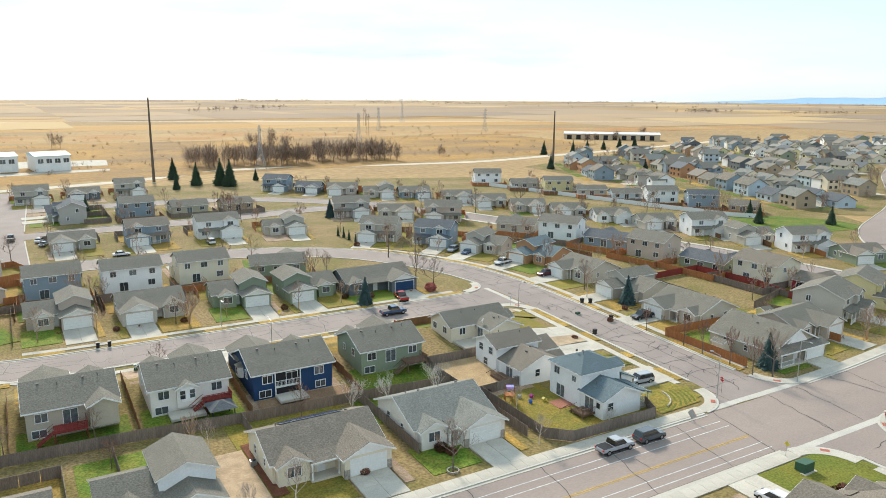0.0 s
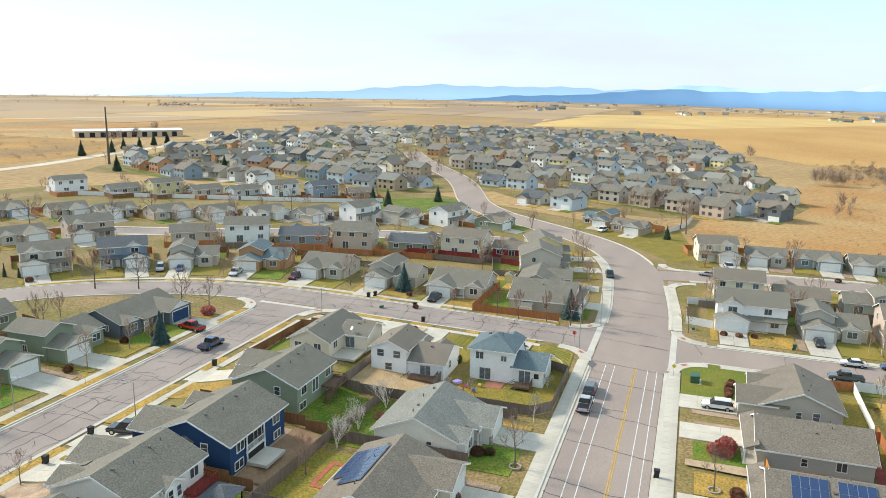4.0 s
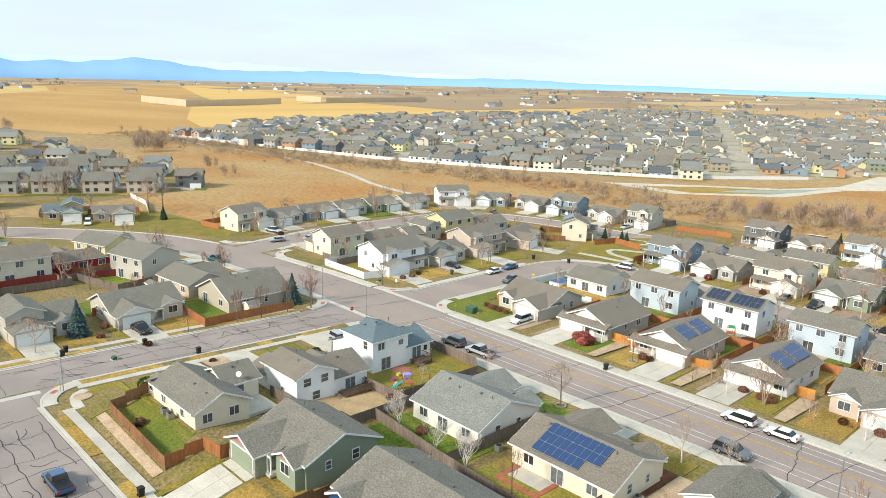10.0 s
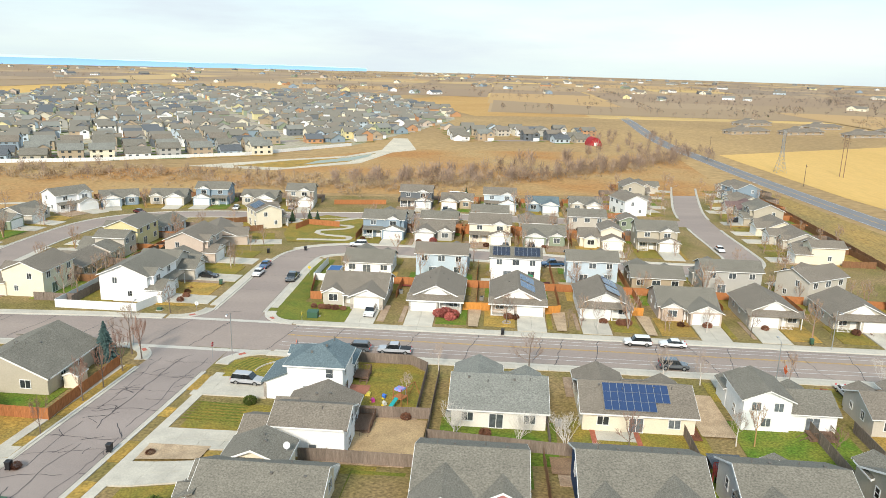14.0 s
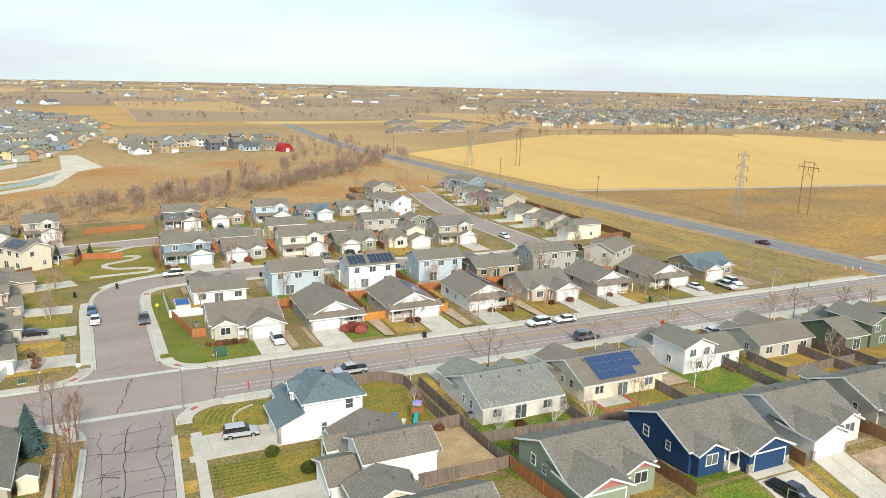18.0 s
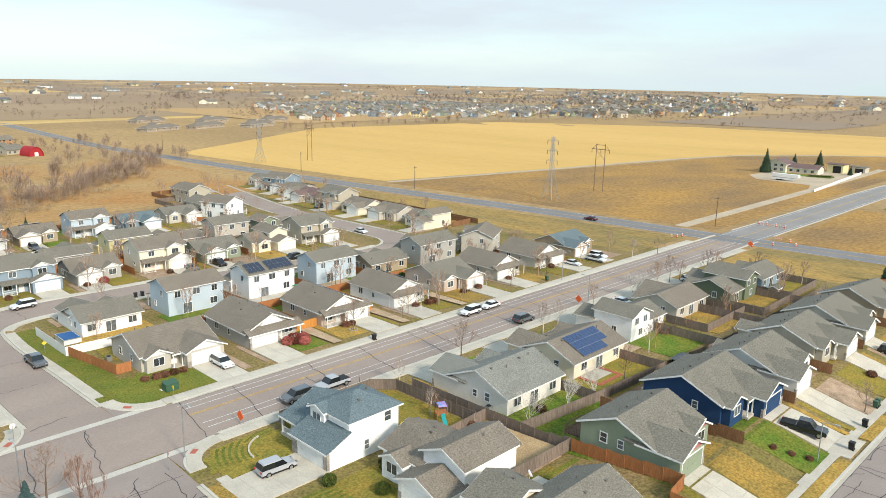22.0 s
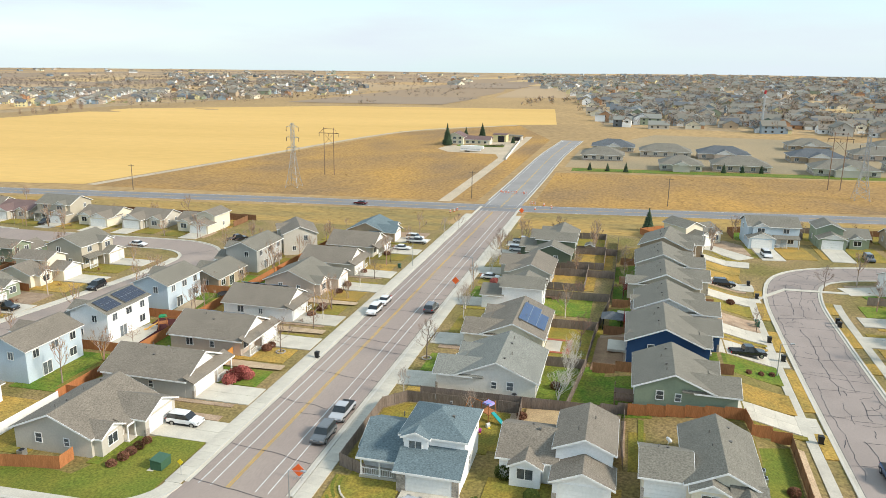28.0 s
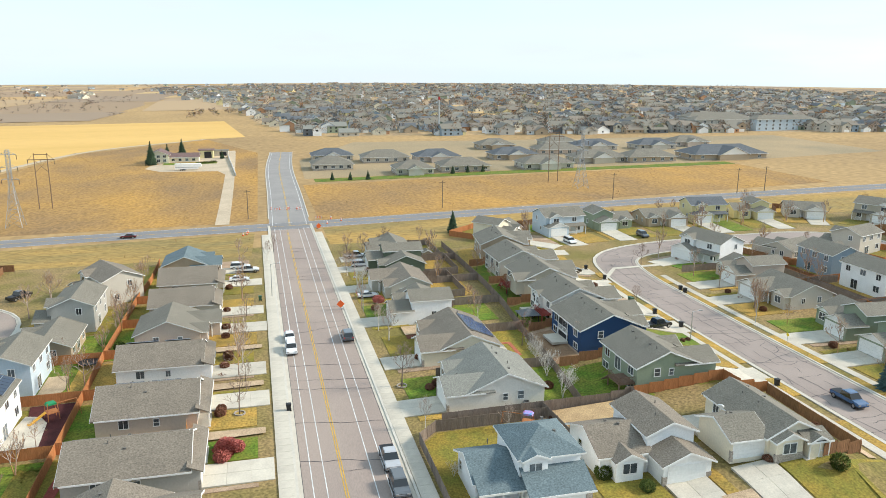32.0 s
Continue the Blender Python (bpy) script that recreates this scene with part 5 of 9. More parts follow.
def yard(x, y, front, w, d, m, drive, up=0.25, gx=None, front_kind=None, back_kind=None, wide=5.5, deep=7.5):
    """Driveway in two rows of slabs, front lawns beside it, and a back lawn."""
    gw = min(6.6, w * 0.52)
    gx = (w / 2 - gw / 2) * m if gx is None else gx
    a = radians(front + 90)
    f = -d / 2

    def at(u, v):
        return (x + u * math.cos(a) - v * math.sin(a), y + u * math.sin(a) + v * math.cos(a))
    mb = MB()
    rows = max(2, round(drive / 3))
    for r in range(rows):
        for c in (-1, 1):
            u0, u1 = (gx - wide / 2, gx - 0.02) if c < 0 else (gx + 0.02, gx + wide / 2)
            v1, v0 = f - r * drive / rows - 0.02, f - (r + 1) * drive / rows
            q = [at(u0, v0), at(u1, v0), at(u1, v1), at(u0, v1)]
            z1, z0 = up + (0.13 - up) * r / rows, up + (0.13 - up) * (r + 1) / rows
            top = [(p[0], p[1], G(*p) + z) for p, z in zip(q, (z0, z0, z1, z1))]
            mb.add(top + [(p[0], p[1], p[2] - 0.4 - up) for p in top], [(0, 1, 2, 3), (0, 4, 5, 1), (1, 5, 6, 2), (2, 6, 7, 3), (3, 7, 4, 0)])
    setting("driveway", mb, M_CONCRETE, "pale concrete driveway in front of a garage", "driveway")
    words = ("green grass", "fading grass", "straw-yellow grass", "rock mulch")
    lk = rnd.choice([0, 1, 1, 1, 2, 3]) if front_kind is None else front_kind
    s = 1 if gx > 0 else -1
    for u0, u1, k in ((gx - s * (wide / 2 + 0.4), -s * (w / 2 + 1.2), lk), (gx + s * (wide / 2 + 0.3), s * (w / 2 + 1.2), rnd.choice([1, 1, 2, 3]))):
        u0, u1 = min(u0, u1), max(u0, u1)
        if u1 - u0 > 0.7:
            mb, n = MB(), 6
            v0, v1 = f - drive + 2.0, f + 3.2
            top = []
            for j in range(n + 1):
                v = v0 + (v1 - v0) * j / n
                top += [(p[0], p[1], G(*p) + 0.1 + (up - 0.22) * j / n) for p in (at(u0, v), at(u1, v))]
            c = len(top)
            mb.add(top + [(p[0], p[1], p[2] - 0.3) for p in top], [q for j in range(0, c - 2, 2) for q in ((j, j + 1, j + 3, j + 2), (j, j + 2, c + j + 2, c + j), (j + 1, c + j + 1, c + j + 3, j + 3))] + [(0, c, c + 1, 1)])
            setting("lawn", mb, M_LAWN[k], "front lawn of short " + words[k], "lawn", "stuff")
    mb = MB()
    ribbon(mb, [at(-w / 2 - 1.4, d / 2 - 2.5 + (deep + 2.5) * k / 8) for k in range(9)], 0, -(w + 2.8), 0.09, 0.12)
    k = rnd.choice([0, 0, 1, 1, 1, 2]) if back_kind is None else back_kind
    setting("back_lawn", mb, M_LAWN[k], "back yard of short " + words[k], "lawn", "stuff")


BACK = {(72.5, 103.5): 3, (47.3, 91): 0, (28.4, 90.6): 1, (7.5, 88.6): 0, (-10, 88.4): 2, (61, 17): 0, (26, 18): 0}
GREEN = {(72.5, 103.5): 1, (77, 43): 0, (60.1, 42.3): 0, (43.6, 42.6): 2, (26.4, 42.4): 1, (9.8, 43): 2, (-6.3, 43): 2, (47.3, 91): 0, (28.4, 90.6): 1, (7.5, 88.6): 0, (-10, 88.4): 1, (70.8, 163.6): 0, (54.5, 165.5): 1, (38.7, 167.3): 0, (19.8, 166.7): 2,
         (121.5, 45.5): 2, (121.5, 29.5): 1, (122.5, 14): 1, (121.5, 110.5): 2, (122.5, 128): 2, (118.6, 88.8): 0}
for x, y, front, w, d, kind, m, wc, rc, drive in HOUSES:
    near = math.hypot(x - 70, y - 95) < 61
    if not near:
        plain_begin()
    if not near:
        w, d = w * 0.92, d * 0.96
    extra = {}
    if (x, y) == (70.8, 163.6):
        extra["garage"] = M_WALL["B"]
    h = KIND[kind](x, y, front, w, d, m, wc, rc, **extra)
    if not near:
        plain_end(h, wc, rc)
    BUILT[(x, y)] = h
    yard(x, y, front, w, d, m, drive, front_kind=GREEN.get((x, y)), back_kind=BACK.get((x, y)), deep=9.5 if 86 < y < 93 and -30 < x < 60 else 7.5)


# ---- the nearest houses, each with its own plan ----
def deck(house, x0, x1, y0, y1, z, material, stairs=None):
    """A raised timber deck with posts, rails and a flight of steps (towards +x or -x)."""
    n = int((y1 - y0) / 0.2)
    mb = MB()
    for k in range(n):
        mb.box(x0, x1, y0 + (y1 - y0) * k / n + 0.01, y0 + (y1 - y0) * (k + 1) / n - 0.01, z - 0.06, z)
    mb.box(x0, x1, y0, y1, z - 0.25, z - 0.07)
    built("deck_floor", mb, material, house)
    for x in (x0 + 0.1, x1 - 0.1):
        built("deck_post", MB().box(x - 0.08, x + 0.08, y1 - 0.2, y1 - 0.04, -1.6, z), material, house)
    railing(house, x0, x1, y1 - 0.06, z, material)
    for x in (x0 + 0.05, x1 - 0.05):
        if not (stairs and (x > (x0 + x1) / 2) == (stairs > 0)):
            railing(house, y0, y1, x, z, material, "y")
    if stairs:
        k, run = max(2, round((z + 1.4) / 0.19)), 0.27
        xs = x1 if stairs > 0 else x0
        st = MB()
        for i in range(k):
            xa = xs + stairs * run * i
            st.box(min(xa, xa + stairs * run), max(xa, xa + stairs * run), y1 - 1.2, y1 - 0.1, z - 0.19 * (i + 1) - 0.05, z - 0.19 * (i + 1))
        for yy in (y1 - 1.2, y1 - 0.1):
            st.tube((xs, yy, z - 0.2), (xs + stairs * run * k, yy, z - 0.19 * k - 0.2), 0.07, 0.07, 4).tube((xs, yy, z + 0.85), (xs + stairs * run * k, yy, z - 0.19 * k + 0.85), 0.045, 0.045, 4)
        built("stair", st, material, house)


def walkout(x, y, w, d, m, wall, roof, gable=None, garage=None, front=90, up=1.0, extra=""):
    """One storey to the street, with a cellar storey open to the lower back yard."""
    h = ranch(x, y, front, w, d, m, wall, roof, up, gable, garage, extra=extra)
    W = M_WALL[wall]
    built("cellar_wall", MB().box(-w / 2 + 0.03, w / 2 - 0.03, -d / 2 + 3.3, d / 2 - 0.03, -2.2, 0.0), W, h)
    for a, ww, hh, br in ((-w / 4 - 1.2, 1.6, 1.0, 2), (w / 4 + 1.4, 1.8, 1.05, 2)):
        window(h, "b", a, d / 2 + 0.02, -1.3, ww, hh, br)
    return h


B2 = walkout(50.3, 119.0, 11.6, 13.4, -1, "e", "s", gable=M_PINK, garage=M_WALL["e"], extra=" and rose gables")
deck(B2, -5.4, -1.6, 6.7, 9.4, 0.1, M_DECK, 1)
yard(50.3, 119.0, 90, 11.6, 13.4, -1, 11.2, 0.15, front_kind=2, back_kind=0, deep=4.6)
B3 = walkout(32.2, 118.4, 13, 14.6, 1, "B", "s", gable=M_WALL["B"], garage=M_WALL["B"], extra=" and white trim")
# bay window on the west wall, covered balcony at the back
built("bay_window", MB().add([(6.48, -0.4, 0.4), (7.2, 0.1, 0.4), (7.2, 1.5, 0.4), (6.48, 2.0, 0.4), (6.48, -0.4, 2.2), (7.2, 0.1, 2.2), (7.2, 1.5, 2.2), (6.48, 2.0, 2.2)], [(0, 1, 5, 4), (1, 2, 6, 5), (2, 3, 7, 6), (3, 2, 1, 0), (4, 5, 6, 7)]), M_TRIM, B3, "white bay window")
window(B3, "r", 0.8, 7.22, 0.8, 1.0, 1.2)
built("bay_roof", MB().add([(6.4, -0.7, 2.2), (7.5, 0.0, 2.2), (7.5, 1.6, 2.2), (6.4, 2.3, 2.2), (6.45, 0.8, 2.9)], [(0, 1, 4), (1, 2, 4), (2, 3, 4), (3, 2, 1, 0)]), M_ROOF["s"], B3)
# No opening is cut: a flat black slab paints the balcony's inner shade.
built("balcony_recess", MB().box(-1.0, 3.0, 7.28, 7.36, -1.25, 2.5), M_BLACK, B3, "flat black panel painting the shade inside a covered balcony")
built("balcony_floor", MB().box(-1.1, 3.1, 7.3, 7.6, -0.12, 0.06), M_TRIM, B3)
railing(B3, -1.0, 3.0, 7.55, 0.06)
posts(B3, (-1.05, 3.05), 7.5, -1.3, 2.6)
built("patio", MB().box(-1.4, 3.2, 7.4, 10.4, -1.6, -1.18), M_CONCRETE, B3)
yard(32.2, 118.4, 90, 13, 14.6, 1, 11.2, 0.15, front_kind=0, back_kind=3, wide=6.5, deep=4.6)
B4 = walkout(16.6, 119.4, 11.4, 14, -1, "i", "s")
deck(B4, -5.6, -1.6, 7.0, 9.0, 0.05, M_REDWOOD, 1)
built("bay_window", MB().prism([(-0.9, 7.0), (2.1, 7.0), (1.5, 7.8), (-0.3, 7.8)], "z", 0.2, 2.3), M_TRIM, B4, "white bay window")
for a in (-0.1, 1.3):
    window(B4, "b", a, 7.82, 0.7, 0.75, 1.3)
volume(B4, -0.9, 2.1, 6.5, 7.7, 2.2, 0.12, "gy", 0.5, M_WALL["i"], M_ROOF["s"], over=0.25)
built("patio", MB().box(-1.5, 3.5, 7.1, 10.2, -1.6, -1.18), M_CONCRETE, B4)
yard(16.6, 119.4, 90, 11.4, 14, -1, 11, 0.15, front_kind=3, back_kind=0, deep=4.6)
B5 = walkout(0.7, 119.6, 11.6, 14, 1, "b", "s")
deck(B5, -1.6, 2.6, 7.0, 9.6, 0.05, M_REDWOOD, 1)
volume(B5, -5.7, -2.0, 5, 8.8, -1.2, 3.9, "gy", 0.5, M_WALL["b"], M_ROOF["s"])
yard(0.7, 119.6, 90, 11.6, 14, 1, 11, 0.15, front_kind=1, back_kind=0, deep=4.6)
walkout(-15.5, 119.5, 11.6, 14, -1, "n", "s")
yard(-15.5, 119.5, 90, 11.6, 14, -1, 11, 0.15, front_kind=2, back_kind=0, deep=4.6)
walkout(-32, 121, 12, 14, 1, "t", "s", front=82)
yard(-32, 121, 82, 12, 14, 1, 11, 0.15, front_kind=2, back_kind=2, deep=4.6)

# white corner house with the teal roof
A1 = house_empty(74.6, 87, 0, "w", "T", "two-storey", " on a street corner", 0.3)
W, S = M_WALL["w"], M_ROOF["T"]
volume(A1, -1.2, 6.3, -3.2, 4.9, 0, 5.4, "hip", 0.45, W, S)
volume(A1, -0.9, 2.0, -3.8, -1.0, 2.7, 2.65, "gy", 0.42, W, S, over=0.35, ov_front=0.8)
built("wall", MB().prism([(-6.6, -0.6), (-3.0, -0.6), (-3.0, 4.05), (-6.6, 2.55)], "x", -0.9, 6.28), W, A1)
shed(A1, -1.3, 6.7, -7.05, -3.15, 2.38, 4.05, S, name="garage_roof")
volume(A1, -6.3, -1.18, -2.8, 4.8, 0, 2.8, "gx", 0.42, W, S)
shed(A1, -6.5, -0.8, -5.0, -2.2, 2.25, 3.2, S)
posts(A1, (-5.9, -3.6, -1.4), -4.8, 0, 2.3)
railing(A1, -5.9, -1.9, -4.8, 0.1)
built("porch_slab", MB().box(-6.1, -0.9, -5.0, -2.5, -0.4, 0.1), M_CONCRETE, A1)
door(A1, -1.9, -2.63, 0.1)
window(A1, "f", -4.3, -2.62, 0.9, 2.2, 1.3, 2)
garage_door(A1, 2.8, -6.63, 0, 4.9, M_GARAGE)
veneer(A1, (-0.95, 0.1, -6.68, -6.3, -0.3, 2.3), (5.6, 6.38, -6.68, -6.3, -0.3, 2.3))
window(A1, "f", 0.5, -3.82, 3.5, 1.5, 1.3, 2)
window(A1, "f", 4.0, -3.02, 3.5, 1.5, 1.3, 2)
for a, z, ww, hb in ((4.6, 3.6, 1.3, 1.2), (0.4, 3.6, 0.9, 0.9)):
    window(A1, "b", a, 4.92, z, ww, hb, 2)
window(A1, "b", 3.6, 4.92, 0.05, 1.9, 2.0, 2)
window(A1, "b", -3.2, 4.82, 0.35, 1.9, 2.0, 2)
window(A1, "b", -5.2, 4.82, 1.2, 0.8, 0.9)
window(A1, "r", 3.0, 6.32, 3.6, 1.0, 1.3)
window(A1, "r", -0.5, 6.32, 0.9, 0.7, 1.2)
door(A1, 6.32, 0.9, 0, "r")
window(A1, "l", 3.4, -6.32, 1.0, 1.0, 1.2)
deck(A1, -4.6, -1.8, 4.8, 7.3, 0.35, M_DECK, 1)
built("patio", MB().box(0.0, 4.6, 4.9, 7.9, -0.4, -0.15), mat("brick_patio", (0.36, 0.15, 0.10), 0.9, 0.2, 1, 5), A1, "red brick patio")
vents(A1, [(1.2, 2.6, 7.5), (3.4, 2.0, 7.3), (-3.0, 3.4, 4.2), (4.2, 0.0, 6.5)])
yard(74.6, 87, 0, 12.2, 12.6, 1, 11.5, 0.3, gx=3.1, front_kind=1, back_kind=1, wide=6.8)

# cream corner house: a long gabled block with a garage wing across it
A3 = house_empty(74, 119.5, 0, "c", "s", "one-storey", " on a street corner", 0.3)
W, S = M_WALL["c"], M_ROOF["s"]
volume(A3, -1.6, 6.1, -4.6, 8.5, 0, 2.7, "gy", 0.48, W, S)
volume(A3, -6.3, -1.3, -4.2, 2.8, 0, 2.6, "gx", 0.42, W, S)
volume(A3, -1.2, 2.6, -5.9, -3.0, 0, 2.6, "gy", 0.5, W, S, over=0.35, gable=M_TRIM, ov_front=1.4)
shed(A3, 2.6, 6.5, -6.6, -4.3, 2.25, 3.1, S)
volume(A3, 3.3, 5.6, -6.4, -5.0, 2.2, 0.2, "gy", 0.55, W, S, over=0.3, gable=M_TRIM, ov_front=0.8)
posts(A3, (3.2, 4.6, 6.0), -6.4, 0, 2.35)
railing(A3, 4.6, 6.0, -6.4, 0.1)
railing(A3, -6.4, -4.7, 6.0, 0.1, None, "y")
built("porch_slab", MB().box(2.7, 6.1, -6.6, -4.4, -0.9, 0.1), M_CONCRETE, A3)
garage_door(A3, -3.8, -4.23, 0, 4.3, M_GARAGE)
veneer(A3, (-1.3, 2.7, -5.96, -5.6, -0.3, 0.9), (-6.35, -6.0, -4.26, -3.9, -0.3, 1.1))
window(A3, "f", 0.7, -5.92, 0.9, 1.8, 1.3, 2)
door(A3, 3.6, -4.63, 0.1)
for s_, a_, at_, ww in (("b", 0.6, 8.52, 1.3), ("b", 4.4, 8.52, 1.3), ("r", -1.0, 6.12, 1.2), ("r", 4.8, 6.12, 0.9), ("l", 6.0, -1.62, 1.2)):
    window(A3, s_, a_, at_, 0.9, ww, 1.2, 2)
window(A3, "b", -3.0, 2.82, 0.05, 1.8, 2.0, 2)
built("patio", MB().box(-6.3, -1.8, 2.9, 8.2, -0.5, -0.1), M_CONCRETE, A3)
built("satellite_dish", MB().tube((-3.4, 2.6, 3.0), (-3.4, 2.6, 3.7), 0.03, 0.03, 5).tube((-3.4, 2.6, 3.6), (-3.3, 2.7, 3.68), 0.38, 0.42, 12), M_TRIM, A3, "pale grey satellite dish")
vents(A3, [(1.2, 4.6, 4.1), (3.4, 3.0, 4.1), (1.3, 1.4, 4.1), (3.5, 6.6, 4.0), (-4.6, -0.2, 3.95), (-3.6, 0.2, 3.85)])
yard(74, 119.5, 0, 12.6, 9.6, -1, 13.0, 0.3, gx=-3.8, front_kind=1, back_kind=1)
A2, A4, A5, A6 = BUILT[(72.5, 103.5)], BUILT[(47.3, 91)], BUILT[(28.4, 90.6)], BUILT[(7.5, 88.6)]
deck(A2, -5.6, -1.0, 6.0, 8.4, 0.45, M_DECK, 1)
deck(A6, -5.6, -2.2, 5.8, 8.6, 0.4, M_DECK, 1)
solar(A5, -4.4, 4.6, 1.6, 4.96, 0.42, 3, 9, 1, skip=((2, 0), (2, 1)))
built("patio", MB().box(0.6, 5.8, 6.9, 10.6, -0.5, 0.0), M_CONCRETE, A5, "concrete patio with a red border")
built("patio_border", MB().box(-0.1, 0.6, 6.9, 11.3, -0.5, 0.06).box(0.6, 5.8, 10.6, 11.3, -0.5, 0.06).box(5.8, 6.5, 6.9, 11.3, -0.5, 0.06), mat("red_brick_edge", (0.42, 0.13, 0.075), 0.9, 0.2, 1.5, 6), A5)


# ---- solar roofs ----
S3, S4, W1, W2 = BUILT[(43.6, 42.6)], BUILT[(26.4, 42.4)], BUILT[(43.6, 18)], BUILT[(80.7, -19)]


def solar_wing(house, xc, p, z_ridge, y0, rows, cols, side, material=None):
    """Panels on the slope of a wing whose ridge runs along y; side +1: towards +x."""
    w, hgt = 1.0, 1.65
    me = cached(("panel", w, hgt, (material or M_SOLAR).name), lambda: MB().box(-w / 2 + 0.035, w / 2 - 0.035, -hgt / 2 + 0.035, hgt / 2 - 0.035, 0.06, 0.1).box(-w / 2, w / 2, -hgt / 2, hgt / 2, 0.0, 0.065, 1).mesh("solar_panel", [material or M_SOLAR, M_METAL]))
    t = math.degrees(math.atan(p))
    c = math.cos(math.radians(t))
    for r in range(rows):
        for k in range(cols):
            dx = (0.5 + (r + 0.5) * hgt) * c
            part("solar_panel", me, house, m=pose(xc + side * dx, y0 + (k + 0.5) * w, z_ridge - p * dx + 0.22, 0, t * side, 0) @ pose(0, 0, 0, 0, 0, 90))


solar_wing(S3, 0, 0.46, 5.18, -3.6, 2, 4, 1)
solar_wing(S3, 0, 0.46, 5.18, 1.4, 2, 4, 1)
solar_wing(S4, 0, 0.46, 5.18, -3.8, 2, 4, 1)
solar_wing(S4, 0, 0.46, 5.18, 1.2, 2, 5, 1)
solar(W1, -5.6, 0.4, 1.5, 7.0, 0.42, 2, 6, 1, material=M_SOLAR_D)
solar(W1, 1.4, 5.4, 1.5, 7.0, 0.42, 2, 4, 1, material=M_SOLAR_D)
for key in ((117.5, -27), (-43, -94), (62.5, -71)):
    solar(BUILT[key], -3, 3, 1.5, 7.0 if key == (117.5, -27) else 4.8, 0.42, 2, 6, 1, material=M_SOLAR_D)


# ---- fences ----
def fence(pts, material, label, high=1.75, panel=2.4, post=True):
    """A board fence along a line: panels of upright boards between posts."""
    holder = tagged(new("fence"), label, "fence", "yard fences")
    x0, y0 = pts[0]
    holder.matrix_basis = pose(x0, y0, G(x0, y0))
    for (ax, ay), (bx, by) in zip(pts, pts[1:]):
        L = math.hypot(bx - ax, by - ay)
        n = max(1, round(L / panel))
        w = round(L / n, 2)

        def make(w=w):
            k = max(3, int(w / 0.16))
            front = []
            for i in range(k):
                a, c, e = -w / 2 + i * w / k, -w / 2 + (i + 1) * w / k, 0.012 + 0.01 * (i % 2)
                front += [(a + 0.004, e), (c - 0.014, e), (c - 0.012, -0.004), (c + 0.002, -0.004)]
            mb = MB().prism(front + [(w / 2, -0.016), (-w / 2, -0.016)], "z", 0.05, high)
            return mb.mesh("panel", [material])
        pm = cached(("fence", w, high, material.name), make)
        tm = cached(("fpost", high, material.name), lambda: MB().box(-0.055, 0.055, -0.055, 0.055, -0.2, high + 0.08).mesh("post", [material]))
        a = math.degrees(math.atan2(by - ay, bx - ax))
        for i in range(n):
            t = (i + 0.5) / n
            x, y = ax + (bx - ax) * t, ay + (by - ay) * t
            part("panel", pm, holder, m=holder.matrix_basis.inverted() @ pose(x, y, G(x, y) + 0.03, 0, 0, a))
            if post:
                x, y = ax + (bx - ax) * i / n, ay + (by - ay) * i / n
                part("post", tm, holder, m=holder.matrix_basis.inverted() @ pose(x, y, G(x, y), 0, 0, a))
    return holder


OLD, CED = "weathered grey-brown board fence round a yard", "orange-stained cedar board fence round a yard"
for pts in ([(58.6, 96.8), (58.6, 80.5), (61.5, 77.7), (77.6, 77.7), (79.3, 81.6)], [(56.6, 97), (69.5, 97.6)], [(-48, 108), (-26, 108), (-9, 108)], [(-9, 108), (8, 107.4), (25, 105.6), (41, 104.8), (56.6, 103.2)],
            [(56.6, 82), (56.6, 103.2)], [(40.6, 85), (40.6, 104.8)], [(22.3, 86), (22.3, 106)], [(4.6, 86), (4.6, 107.4)], [(-13, 86), (-13, 108)], [(-34, 88), (-34, 108)],
            [(56.6, 111.2), (68, 111.0), (71.5, 111.2)], [(56.6, 103.2), (56.6, 112.6)]):
    fence(pts, M_WEATHERED, OLD)
fence([(60.5, 131.8), (79.5, 131.2), (80.6, 124.6)], M_BROWNWOOD, "new brown board fence along a street corner")
for pts in ([(41.6, 106), (41.6, 127)], [(24.3, 107), (24.3, 127)], [(8.7, 108), (8.7, 127)], [(-7.3, 109), (-7.3, 127)], [(-23.5, 109), (-23.5, 127)]):
    fence(pts, M_BROWNWOOD, "brown board fence between two back yards", panel=3.4, post=False)
fence([(56.8, 111.6), (56.8, 126.6), (60.5, 127), (60.5, 131.8)], M_CEDAR, CED)
for pts in ([(71, 31), (52, 31), (35, 31), (18, 31), (1.5, 31.5), (-14.5, 32), (-31.5, 33), (-49, 33)], [(52, 31), (52, 44)], [(35, 31), (35, 45)], [(18, 31), (18, 42)], [(1.5, 31.5), (1.5, 42)], [(-14.5, 32), (-14.5, 42)],
            [(69, 31), (69, 42)], [(89, 31), (86.6, 45), (84.2, 45)], [(52.5, 12), (52.5, 31)], [(35, 12), (35, 31)], [(18.5, 14), (18.5, 31)]):
    fence(pts, M_CEDAR, CED, panel=3.4, post=False)
fence([(89.4, 16), (89.4, 31), (71, 31.4)], M_FRAME, "white vinyl fence round a yard", panel=3.4, post=False)
for pts in ([(107.5, 84.5), (107.5, 103.8), (129, 103)], [(126, 103), (126, 118)], [(135, 84), (135, 103)]):
    fence(pts, M_CEDAR, CED)
fence([(129, 136.2), (155, 137.4), (156.6, 119), (152.5, 101.5), (143, 101)], M_REDWOOD, "dark red stained board fence round a yard", panel=3.4, post=False)
